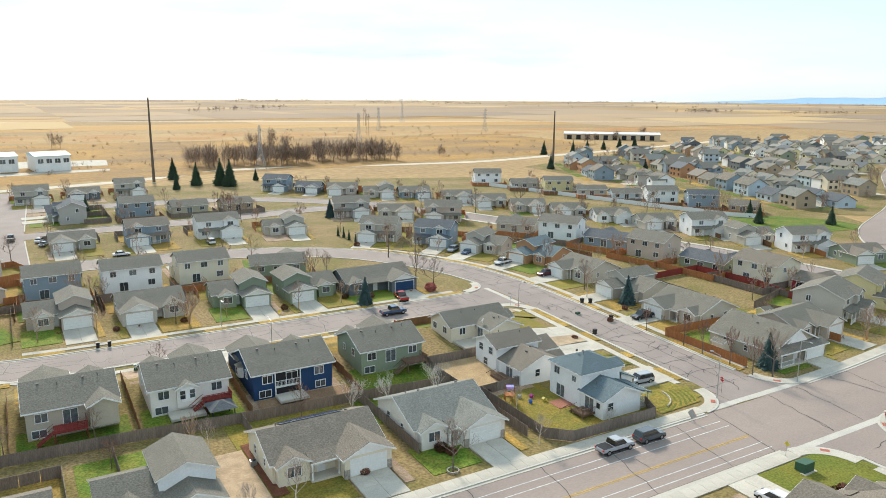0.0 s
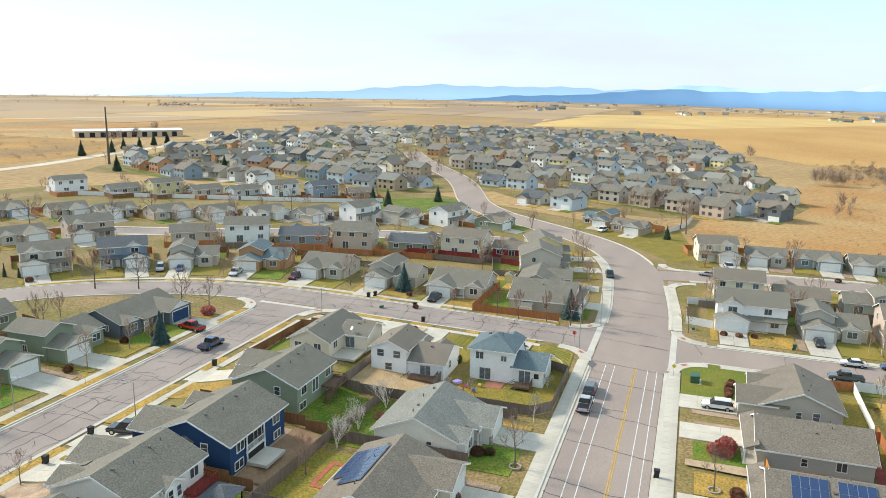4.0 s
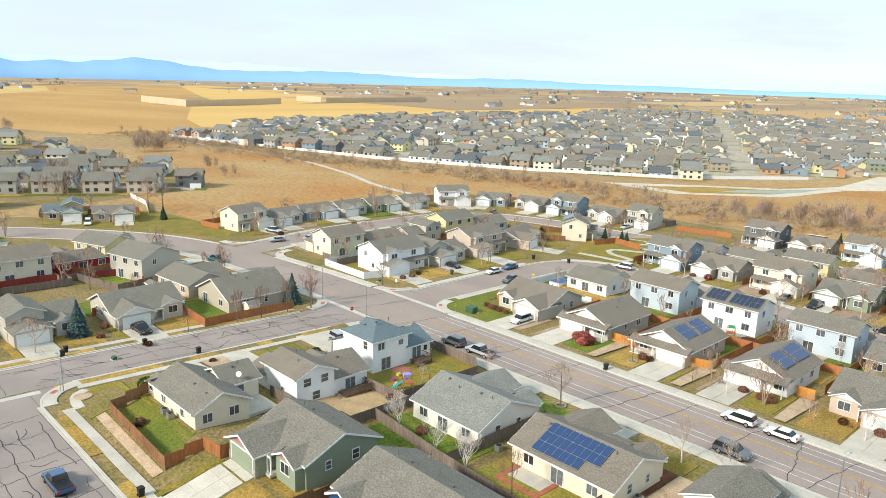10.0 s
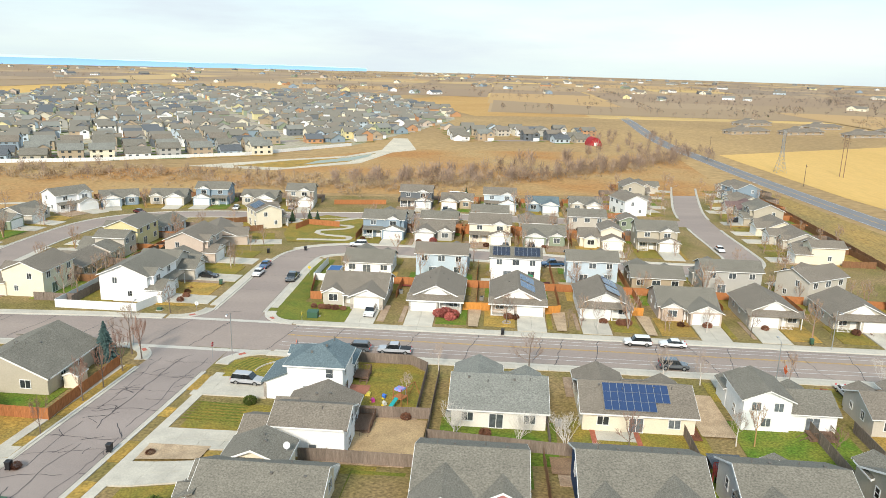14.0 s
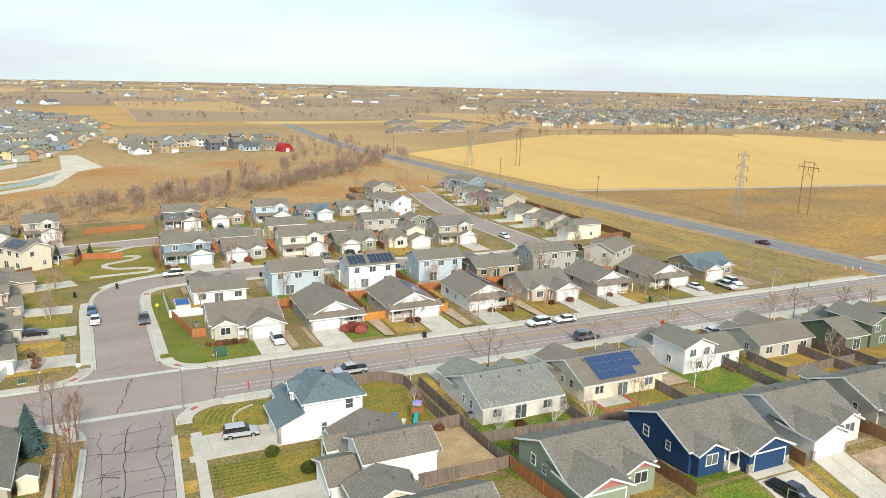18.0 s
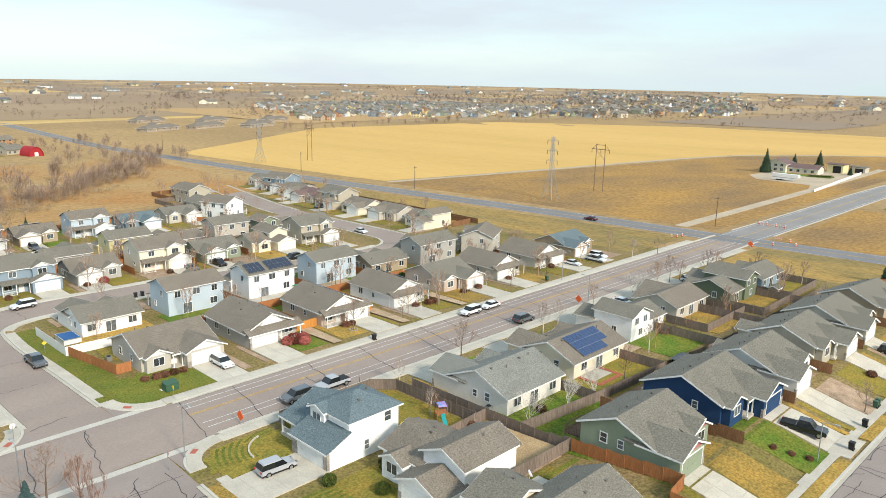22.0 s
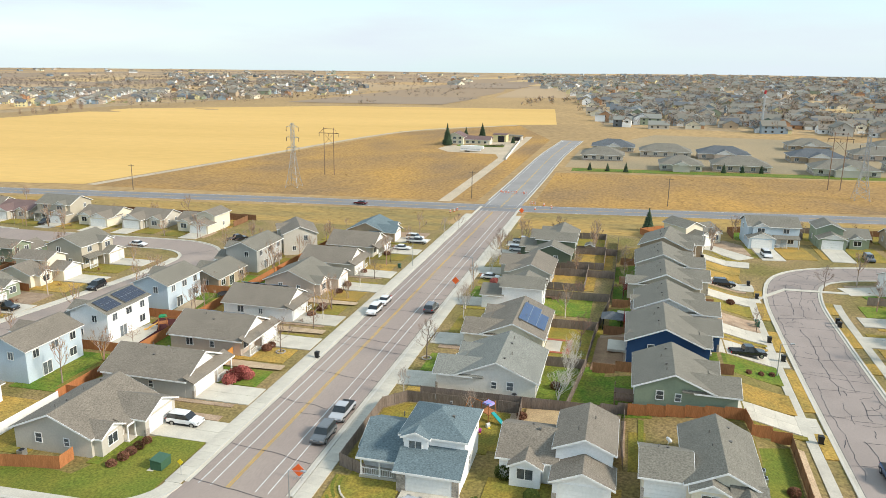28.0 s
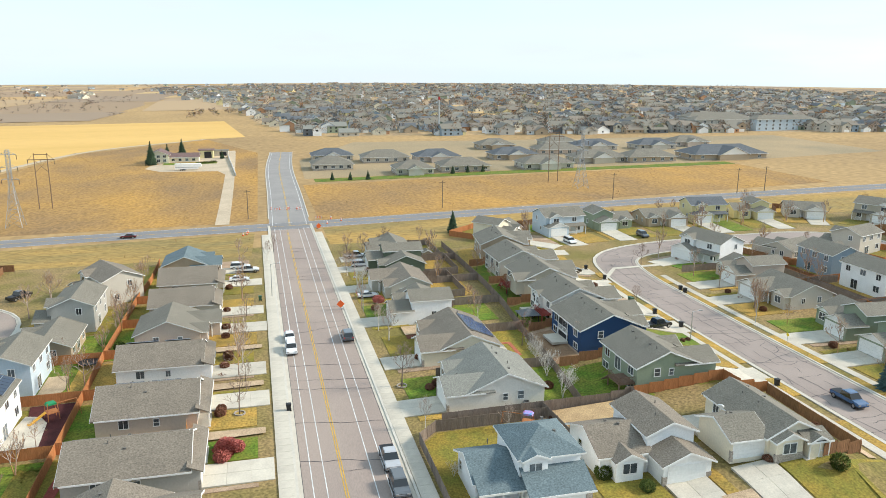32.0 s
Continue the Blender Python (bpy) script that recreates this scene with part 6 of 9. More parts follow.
fence([(134, 38), (134, 58.4), (117.5, 58.6), (116, 53)], M_FRAME, "white vinyl fence on a street corner", panel=3.4, post=False)
fence([(193.6, 309), (203, 279), (214, 246), (223.5, 217), (234, 190), (241, 182)], M_FRAME, "long white vinyl fence behind houses", panel=4.8, post=False)
fence([(226, 66), (243, 60), (262, 58)], M_FRAME, "white vinyl fence beside a meadow", panel=4.8, post=False)
for pts in ([(-8, 180.5), (11, 180.5), (28.7, 180.5), (46.8, 180), (62, 178)], [(11, 172), (11, 187)], [(28.7, 174), (28.7, 186)], [(46.8, 172), (46.8, 186)], [(-6, 158), (-6, 180)],
            [(132, 56), (132, 36)], [(135, 24), (135, -16)], [(134, 118.5), (134, 160)]):
    fence(pts, M_WEATHERED, OLD, panel=3.4, post=False)
for pts in ([(96, -28), (106, -30), (108, -22)], [(-52, -2), (-54, -40), (-56, -110)], [(10, -29), (88, -29)], [(88, -29), (88, -12)], [(106, -66), (88, -70)], [(58, -29), (58, -14)], [(42, -29), (42, -14)], [(27, -29), (27, -14)]):
    fence(pts, M_CEDAR if pts[0][0] != -52 else M_BROWNWOOD, CED if pts[0][0] != -52 else "brown board fence behind a row of houses", panel=4.8, post=False)

M_NEWCEDAR = mat("new_cedar_boards", (0.62, 0.27, 0.06), 0.85, 0.18, 1.2, 5, per=0.08, squash=(4, 4, 0.5))
for pts in ([(38.2, 48.0), (34.9, 46.6)], [(20.9, 45.8), (18.2, 45.6)], [(54.6, 47.6), (49.2, 47.2)]):
    fence(pts, M_NEWCEDAR, "bright new cedar gate fence between two houses", panel=1.8)


def yard_fences():
    """Board fences round the back yards of the farther streets, joined by colour."""
    rnd = random.Random(83)
    kinds = ((M_WEATHERED, "weathered"), (M_BROWNWOOD, "brown"), (M_CEDAR, "orange cedar"))
    sets = [MB() for _ in kinds]
    for x, y, front, w, d, *_ in HOUSES:
        if math.hypot(x - 70, y - 95) < 75 or (y < 60 and x < 95 and y > 0):
            continue
        mb, a = rnd.choice(sets), radians(front + 90)
        u, v0, v1 = w / 2 + 1.3, d / 2 - 1.5, d / 2 + 7.2
        for (ua, va), (ub, vb) in (((-u, v0), (-u, v1)), ((-u, v1), (u, v1)), ((u, v1), (u, v0))):
            n = max(2, round(math.hypot(ub - ua, vb - va) / 2.4))
            for i in range(n):
                run = []
                for f in (i / n, (i + 0.97) / n):
                    p, q = ua + (ub - ua) * f, va + (vb - va) * f
                    run.append((x + p * math.cos(a) - q * math.sin(a), y + p * math.sin(a) + q * math.cos(a)))
                (px, py), (qx, qy) = run
                z, L = min(G(px, py), G(qx, qy)), math.hypot(qx - px, qy - py)
                nx, ny, h = -(qy - py) / L * 0.04, (qx - px) / L * 0.04, 1.72 + rnd.uniform(-0.05, 0.05)
                mb.add([(px + s * nx, py + s * ny, z + k) for k in (-0.1, h) for s in (-1, 1)] + [(qx + s * nx, qy + s * ny, z + k) for k in (-0.1, h) for s in (-1, 1)],
                       [(0, 4, 6, 2), (1, 3, 7, 5), (2, 6, 7, 3), (0, 2, 3, 1), (4, 5, 7, 6)])
    for mb, (m, word) in zip(sets, kinds):
        setting("yard_fence", mb, m, f"{word} board fences round farther back yards", "fence", "stuff")


yard_fences()


# ---- plants ----
def branch(mb, p, d, length, r, depth, rnd, spread, up):
    """A limb with its side limbs; the last two orders are thin flat twigs."""
    q = p + d * length
    if depth > 1:
        side = d.orthogonal().normalized()
        other = d.cross(side)
        vs = [c + (side * math.cos(2.0944 * i) + other * math.sin(2.0944 * i)) * e for c, e in ((p, r), (q, r * 0.62)) for i in range(3)]
        mb.add(vs, [(0, 1, 4, 3), (1, 2, 5, 4), (2, 0, 3, 5)])
    else:
        w = d.cross(Vector((rnd.uniform(-1, 1), rnd.uniform(-1, 1), rnd.uniform(-1, 1)))).normalized() * r * 1.25
        mb.add([p - w, p + w, q + w * 0.4, q - w * 0.4], [(0, 1, 2, 3)])
    if depth == 0:
        return
    for k in range(rnd.choice((2, 3, 3)) if depth > 1 else 4):
        v = Vector((rnd.uniform(-1, 1), rnd.uniform(-1, 1), rnd.uniform(-0.5, 1))).normalized()
        n = (d + v * spread + Vector((0, 0, up))).normalized()
        branch(mb, p + d * length * rnd.uniform(0.45, 1.0), n, length * rnd.uniform(0.6, 0.82), r * (0.58 if depth > 2 else 0.72), depth - 1, rnd, spread, up)


def bare_tree(x, y, h, seed, twig, bark, label, spread=0.75, up=0.25, depth=6, stems=1):
    rnd = random.Random(seed)
    t = thing("tree", x, y, 0, label, "tree", "bare trees")
    tr, tw = MB(), MB()
    for s in range(stems):
        lean = Vector((rnd.uniform(-0.35, 0.35), rnd.uniform(-0.35, 0.35), 1)).normalized() if stems > 1 else Vector((0.03, 0.02, 1)).normalized()
        th = h * (0.3 if stems == 1 else 0.2)
        top = lean * th
        r0 = 0.019 * h / (stems ** 0.5)
        tr.tube((0, 0, -0.1), top * 0.5, r0, r0 * 0.8, 7).tube(top * 0.5, top, r0 * 0.8, r0 * 0.65, 7)
        if stems == 1:
            tip = lean * h * 0.74 + Vector((rnd.uniform(-0.04, 0.04) * h, rnd.uniform(-0.04, 0.04) * h, 0))
            tr.tube(top, tip, r0 * 0.65, r0 * 0.2, 6)
            for k in range(10):
                f, a = k / 9, 2.4 * k + rnd.uniform(-0.3, 0.3)
                d = (lean * rnd.uniform(0.5, 1.0) * (0.6 + f) + Vector((math.cos(a), math.sin(a), 0.1)) * spread).normalized()
                branch(tw, top * (1 - f) + tip * f, d, h * (0.25 - 0.12 * f) * rnd.uniform(0.85, 1.1), r0 * (0.42 - 0.2 * f), depth - 2, rnd, spread, up)
            continue
        for k in range(3):
            a = 6.2832 * k / 5 + rnd.uniform(-0.4, 0.4)
            d = (lean * rnd.uniform(0.7, 1.5) + Vector((math.cos(a), math.sin(a), 0.1)) * spread).normalized()
            branch(tw, top * rnd.uniform(0.7, 1.0), d, h * rnd.uniform(0.17, 0.25), r0 * 0.5, depth - 1, rnd, spread, up)
    built("trunk", tr, bark, t)
    built("crown", tw, twig, t)
    return t


def grown(proto, places, base_h, seed):
    rnd = random.Random(seed)
    for x, y, h in places:
        s = h / base_h
        copy_thing(proto, pose(x, y, G(x, y), 0, 0, rnd.uniform(0, 360)) @ Matrix.Diagonal((s * rnd.uniform(0.9, 1.1), s * rnd.uniform(0.9, 1.1), s, 1)))


oak = bare_tree(42.4, 79, 7.5, 1, M_TWIG, M_BARK, "bare round-crowned street tree on a lawn")
grown(oak, [(45.8, 54.2, 6.5), (115.5, 137.5, 8), (119.7, 158.5, 9), (81, 160.5, 10), (83, 155, 8.5), (23.1, 157, 6), (15.9, 134, 5), (-38, 84, 8), (-49, 92, 7), (-30, 79, 7), (-55, 62, 5), (108, 79.5, 9), (88, 190, 10), (92, 181, 9),
            (3, 110, 5), (-20, 110, 6), (145, 112, 6), (111, 58, 6), (28, 260, 8), (66, 262, 9), (90, 230, 9), (140, 265, 9), (150, 240, 10), (175, 245, 9), (205, 205, 9), (212, 180, 10), (236, 62, 12), (228, 60, 13), (160, 88, 6),
            (150, 215, 8), (10, 206, 8), (45, 205, 7), (-5, 230, 8), (-15, 152, 6), (-8, 110, 5), (112, 20, 4), (34, 55, 4), (0, 55, 5), (-15, 54, 5)], 7.5, 2)
birch = bare_tree(53, 101.8, 6.8, 5, M_BIRCH, M_BIRCH, "pale many-stemmed birch, leafless, in a back yard", 0.62, 0.4, 6, 4)
grown(birch, [(44.6, 102.6, 6), (38.6, 103, 6.4), (-12.7, 79.6, 7.5), (112.2, 167, 6), (70.5, 80, 3), (120.5, 132.5, 7)], 6.5, 3)
pear = bare_tree(106.1, 97.8, 6.5, 9, M_TWIG_RED, M_BARK, "narrow street tree with dense russet twigs beside a pavement", 0.42, 0.62, 7)
grown(pear, [(105.7, 92.9, 6.6), (105.9, 86.8, 6.8), (105.3, 81.6, 6.8), (106.2, 107.7, 5), (62, 270, 10), (64, 268, 9)], 6.5, 4)
young = bare_tree(21.6, 80.6, 6.5, 15, mat("pale_twigs", (0.50, 0.40, 0.33), 0.95, 0.25, 0.6, 6, per=0.15), M_BIRCH, "slender young tree with pale bare twigs on a lawn", 0.6, 0.35, 6)
grown(young, [(15.6, 79.6, 5.5), (56.9, 79.5, 4.6), (-25, 78.6, 6), (8, 54.6, 5), (28.4, 54.5, 6), (-45, 60, 5.5), (60.9, 90.5, 4), (16, 99.5, 5), (36, 111.5, 5), (112, 22, 4.5), (22, 24, 4)], 6.5, 14)
rosy = bare_tree(30.6, 103.4, 6, 21, M_TWIG_RED, M_BARK, "open bare tree with reddish twigs beside a fence", 0.65, 0.3, 6)
grown(rosy, [(-33, 80, 5), (4, 101, 4.5), (16, 24, 4)], 6, 15)


def spruce(x, y, h, seed, needles, label, wide=0.30):
    rnd, mb = random.Random(seed), MB()
    t = thing("spruce_tree", x, y, 0, label, "tree", "evergreens")
    built("trunk", MB().tube((0, 0, -0.1), (0, 0, h * 0.9), 0.03 * h, 0.008 * h, 7), M_BARK, t)
    z = 0.05 * h
    while z < h * 0.98:
        f = 1 - z / h
        R = h * wide * (f ** 0.85) * rnd.uniform(0.88, 1.08) + 0.05
        n = max(5, int(7 + 13 * f))
        for k in range(n):
            a = 6.2832 * (k + rnd.random()) / n
            r1 = R * rnd.uniform(0.75, 1.12)
            c, s = math.cos(a), math.sin(a)
            w = 0.055 * h * (0.5 + f) * rnd.uniform(0.7, 1.2)
            p0, p1, p2 = 0.12 * r1, 0.6 * r1, r1
            z0, z1, z2 = z + 0.02 * h, z - 0.015 * h, z - 0.05 * h * f - 0.01 * h
            vs = []
            for rr, zz, ww in ((p0, z0, w * 0.35), (p1, z1, w), (p2, z2, w * 0.25)):
                vs += [(rr * c - s * ww, rr * s + c * ww, zz - 0.3 * ww), (rr * c, rr * s, zz + 0.25 * ww), (rr * c + s * ww, rr * s - c * ww, zz - 0.3 * ww)]
            mb.add(vs, [(0, 1, 4, 3), (1, 2, 5, 4), (3, 4, 7, 6), (4, 5, 8, 7)])
        z += h * 0.034
    built("foliage", mb, needles, t)
    return t


blue = spruce(63.2, 151.6, 6.5, 3, M_SPRUCE_B, "blue-green spruce on a front lawn")
grown(blue, [(116.2, 123.6, 7), (110.8, 82.6, 6.8), (97, 256, 7), (213, 125, 5)], 6.5, 5)
dark = spruce(-66, 116, 7, 8, M_SPRUCE, "dark green conifer beside houses", 0.29)
grown(dark, [(67.6, 388, 11), (73, 362, 11), (83, 357, 13), (86, 352, 13), (62, 352, 7), (103, 368, 6), (239.7, 186, 7), (232, 176, 7.5), (254, 162, 7), (-276, 4, 13), (-300, 10, 9), (-322, 16, 10), (-296, 40, 5), (-190, 92, 4), (-188, 100, 4), (-187, 108, 4.5),
             (-194, 150, 4.5), (-196, 158, 4), (-197, 166, 4), (300, 300, 9), (285, 330, 9), (270, 345, 9), (350, 420, 9), (372, 430, 9), (390, 432, 8), (410, 436, 9), (430, 440, 9), (322, 418, 10), (214, 66, 5), (196, 18, 4), (48, -84, 6), (60, -86, 5),
             (112, -33, 4), (107, -35, 3.6), (104, -33, 4), (-40, 260, 9), (20, 300, 7)], 7.0, 6)
slim = spruce(86.8, 224, 3.6, 12, M_SPRUCE, "slim columnar evergreen at a corner", 0.16)
grown(slim, [(87.4, 220.8, 3.6), (87.6, 217, 3.4), (88, 212.8, 3.2)], 3.6, 7)


def shrub(x, y, r, seed, leaves, label, tall=0.8):
    rnd, mb = random.Random(seed), MB()
    for _ in range(1000):
        v = Vector((rnd.gauss(0, 1), rnd.gauss(0, 1), rnd.gauss(0, 1))).normalized() * rnd.uniform(0.55, 1.02) ** 0.6
        p = Vector((v.x * r, v.y * r, max(0.02, (v.z * 0.9 + 0.75) * r * tall)))
        a = Vector((rnd.gauss(0, 1), rnd.gauss(0, 1), rnd.gauss(0, 1))).normalized() * r * 0.11
        b = a.orthogonal().normalized() * r * 0.045
        mb.add([p - a - b, p + a - b, p + a + b, p - a + b], [(0, 1, 2, 3)])
    t = thing("shrub", x, y, 0, label, "shrub", "garden shrubs")
    built("foliage", mb, leaves, t)
    return t


crimson = shrub(57.8, 52.4, 1.5, 2, M_SHRUB_R, "crimson winter shrub in a front garden")
grown(crimson, [(56.2, 52.8, 1.3), (59.2, 52.2, 1.2), (81.8, 154.5, 1.5), (56.8, 54, 1.1), (-2, 82.5, 1.2), (66, -12, 1.2)], 1.5, 8)
russet = shrub(80, 51.2, 0.8, 4, M_SHRUB, "low russet shrub beside a house wall")
grown(russet, [(81.5, 51.1, 0.8), (82.8, 51, 0.8), (78.4, 51.3, 0.7), (84.5, 50.6, 0.7), (45.5, 51.5, 0.9), (44, 51.6, 0.8), (27, 51.5, 0.8), (7, 51.2, 0.9), (12, 51.2, 0.8), (-4, 51, 0.8), (-21, 51, 0.9), (22.5, 52, 1.0), (23.8, 52, 0.9),
               (112, 51, 0.8), (112, 48, 0.8), (113, 45, 0.7), (38.5, 129.6, 0.5), (37.6, 131.6, 0.5), (36.4, 133.4, 0.5), (44.6, 83, 0.8), (43.8, 84.5, 1.0), (49, 101, 0.9), (60, 97.5, 0.8), (118, 118.5, 0.8), (113, 121, 0.7),
               (46, 156.5, 0.9), (25, 157.8, 0.8), (12, 158.5, 0.7), (61, 158, 0.9), (66.5, 155.8, 0.9), (86, 207.5, 1.0), (104, 116, 0.7), (51, -10, 0.9), (70, -11.5, 0.8), (35, -11.5, 0.7), (86, -12, 0.8), (172, 48, 0.9), (173, 20, 0.9),
               (73, 129.8, 0.8), (79, 118, 0.7), (90, 111, 0.6), (54, 114, 0.8), (3, 81, 0.9), (32, 84, 0.8), (-28, 84, 0.8), (-12, 131, 0.8), (2, 131, 0.8)], 0.8, 9)
ball = shrub(75.4, 97.6, 1.15, 6, M_SHRUB_G, "rounded green juniper in gravel beside a house", 0.95)
grown(ball, [(75.6, 100.6, 1.1), (79.4, 101.4, 0.9), (82.9, 125.0, 1.25), (82.6, 95.6, 0.9), (35, -27, 1.2), (14, 33, 1.1), (197, 14, 1.2)], 1.15, 10)


# ---- vehicles ----
def car(kind, colour, x, y, heading, name=None):
    """A parked vehicle: body, glass house, lamps and four wheels."""
    L, W, low, belt, top, wr = dict(sedan=(4.7, 1.8, 0.28, 0.95, 1.45, 0.33), suv=(4.9, 1.95, 0.35, 1.1, 1.8, 0.39), pickup=(5.8, 2.0, 0.45, 1.15, 1.9, 0.41), van=(5.1, 2.0, 0.3, 1.1, 1.8, 0.36))[kind]
    t = thing({"sedan": "car", "suv": "suv", "pickup": "pickup_truck", "van": "van"}[kind], x, y, heading, f"{colour} {({'sedan': 'sedan car', 'suv': 'sport utility vehicle', 'pickup': 'pickup truck', 'van': 'minivan'})[kind]} parked, standing on its four wheels", "vehicle", "parked vehicles", G(x, y) + 0.05)
    key = (kind, colour)
    h = L / 2
    prof = {"sedan": [(-h, 0.5), (-h + 0.06, 0.86), (-h + 0.85, 0.95), (h - 1.35, 0.93), (h - 0.35, 0.76), (h - 0.03, 0.6), (h, 0.45)],
            "suv": [(-h, 0.55), (-h + 0.05, 1.0), (-h + 0.3, 1.05), (h - 1.3, 1.05), (h - 0.35, 0.93), (h - 0.05, 0.76), (h, 0.5)],
            "van": [(-h, 0.55), (-h + 0.05, 1.0), (-h + 0.3, 1.03), (h - 1.1, 1.03), (h - 0.3, 0.85), (h, 0.55)],
            "pickup": [(-h, 0.65), (-h, 1.06), (-h + 1.95, 1.08), (h - 1.45, 1.1), (h - 0.3, 1.02), (h - 0.03, 0.85), (h, 0.6)]}[kind]
    # rear and front of the cabin at the belt, then at the roof
    a, b, c, d = {"sedan": (-h + 0.55, -h + 1.3, h - 2.15, h - 1.3), "suv": (-h + 0.08, -h + 0.42, h - 2.05, h - 1.25), "van": (-h + 0.08, -h + 0.35, h - 1.95, h - 0.95), "pickup": (-h + 2.0, -h + 2.2, h - 2.2, h - 1.4)}[kind]
    zb, i = belt - 0.12, 0.24

    def soften(mb, colours, size):
        me = mb.mesh("body", colours)
        bm = bmesh.new()
        bm.from_mesh(me)
        bmesh.ops.bevel(bm, geom=list(bm.edges), offset=size, segments=2, affect="EDGES", clamp_overlap=True)
        bm.to_mesh(me)
        bm.free()
        return me

    def body():
        mb = MB().prism([(prof[0][0] + 0.08, low)] + prof + [(prof[-1][0] - 0.1, low)], "x", -W / 2, W / 2)
        return soften(mb, [M_CAR[colour]], 0.09)
    part("body", cached(("cb", *key), body), t, m=pose(0, 0, 0, 0, 0, -90))

    def ring(out, z0, z1):
        """The cabin's outline at two heights, moved outwards."""
        vs = []
        for z in (z0, z1):
            f = (z - zb) / (top - zb)
            w = W / 2 - 0.05 - (i - 0.05) * f + out
            y0, y1 = a + (b - a) * f - out, d + (c - d) * f + out
            vs += [(-w, y0, z), (w, y0, z), (w, y1, z), (-w, y1, z)]
        return vs

    def roof():
        return soften(MB().add(ring(0, zb - 0.05, top), [(3, 2, 1, 0), (0, 1, 5, 4), (1, 2, 6, 5), (2, 3, 7, 6), (3, 0, 4, 7), (4, 5, 6, 7)]), [M_CAR[colour]], 0.06)
    part("cabin", cached(("cr", *key), roof), t, m=pose(0, 0, 0, 0, 0, -90))

    def glass():
        return MB().add(ring(0.012, belt - 0.03, top - 0.1), [(0, 1, 5, 4), (1, 2, 6, 5), (2, 3, 7, 6), (3, 0, 4, 7)]).mesh("glass", [M_CARGLASS])
    part("glass", cached(("cg", kind), glass), t, m=pose(0, 0, 0, 0, 0, -90))
    sill = cached(("cs", kind), lambda: MB().box(-W / 2 - 0.015, W / 2 + 0.015, -h + 0.12, h - 0.12, low - 0.04, low + 0.16).mesh("sill", [M_BLACK]))
    part("sill", sill, t, "black plastic lower edge", pose(0, 0, 0, 0, 0, -90))
    if kind == "pickup":
        part("bed", cached("bed", lambda: MB().box(-W / 2 + 0.12, W / 2 - 0.12, -h + 0.1, -h + 1.9, 1.05, 1.1).mesh("bed", [M_BLACK])), t, m=pose(0, 0, 0, 0, 0, -90))
    lamp = cached("headlight", lambda: MB().box(-0.2, 0.2, -0.05, 0.06, -0.08, 0.08).mesh("headlight", [M_RIM]))
    rear = cached("tail_light", lambda: MB().box(-0.12, 0.12, -0.05, 0.06, -0.12, 0.12).mesh("tail_light", [M_REDSIGN]))
    for sy in (-1, 1) if math.hypot(x - 70, y - 90) < 110 else ():
        part("headlight", lamp, t, m=pose(h - 0.06, sy * (W / 2 - 0.3), 0.78, 0, 0, -90))
        part("tail_light", rear, t, m=pose(-h + 0.04, sy * (W / 2 - 0.2), 0.9, 0, 0, 90))
    tyre = cached(("tyre", wr), lambda: MB().tube((0, -0.12, 0), (0, 0.12, 0), wr, wr, 16).mesh("tyre", [M_TYRE]))
    rim = cached(("rim", wr), lambda: MB().tube((0, -0.13, 0), (0, 0.13, 0), wr * 0.6, wr * 0.6, 10).mesh("rim", [M_RIM]))
    for sx in (-h + 0.95, h - 0.95):
        for sy in (-1, 1):
            w = part("tyre", tyre, t, m=pose(sx, sy * (W / 2 - 0.1), wr))
            part("rim", rim, w)
    return t


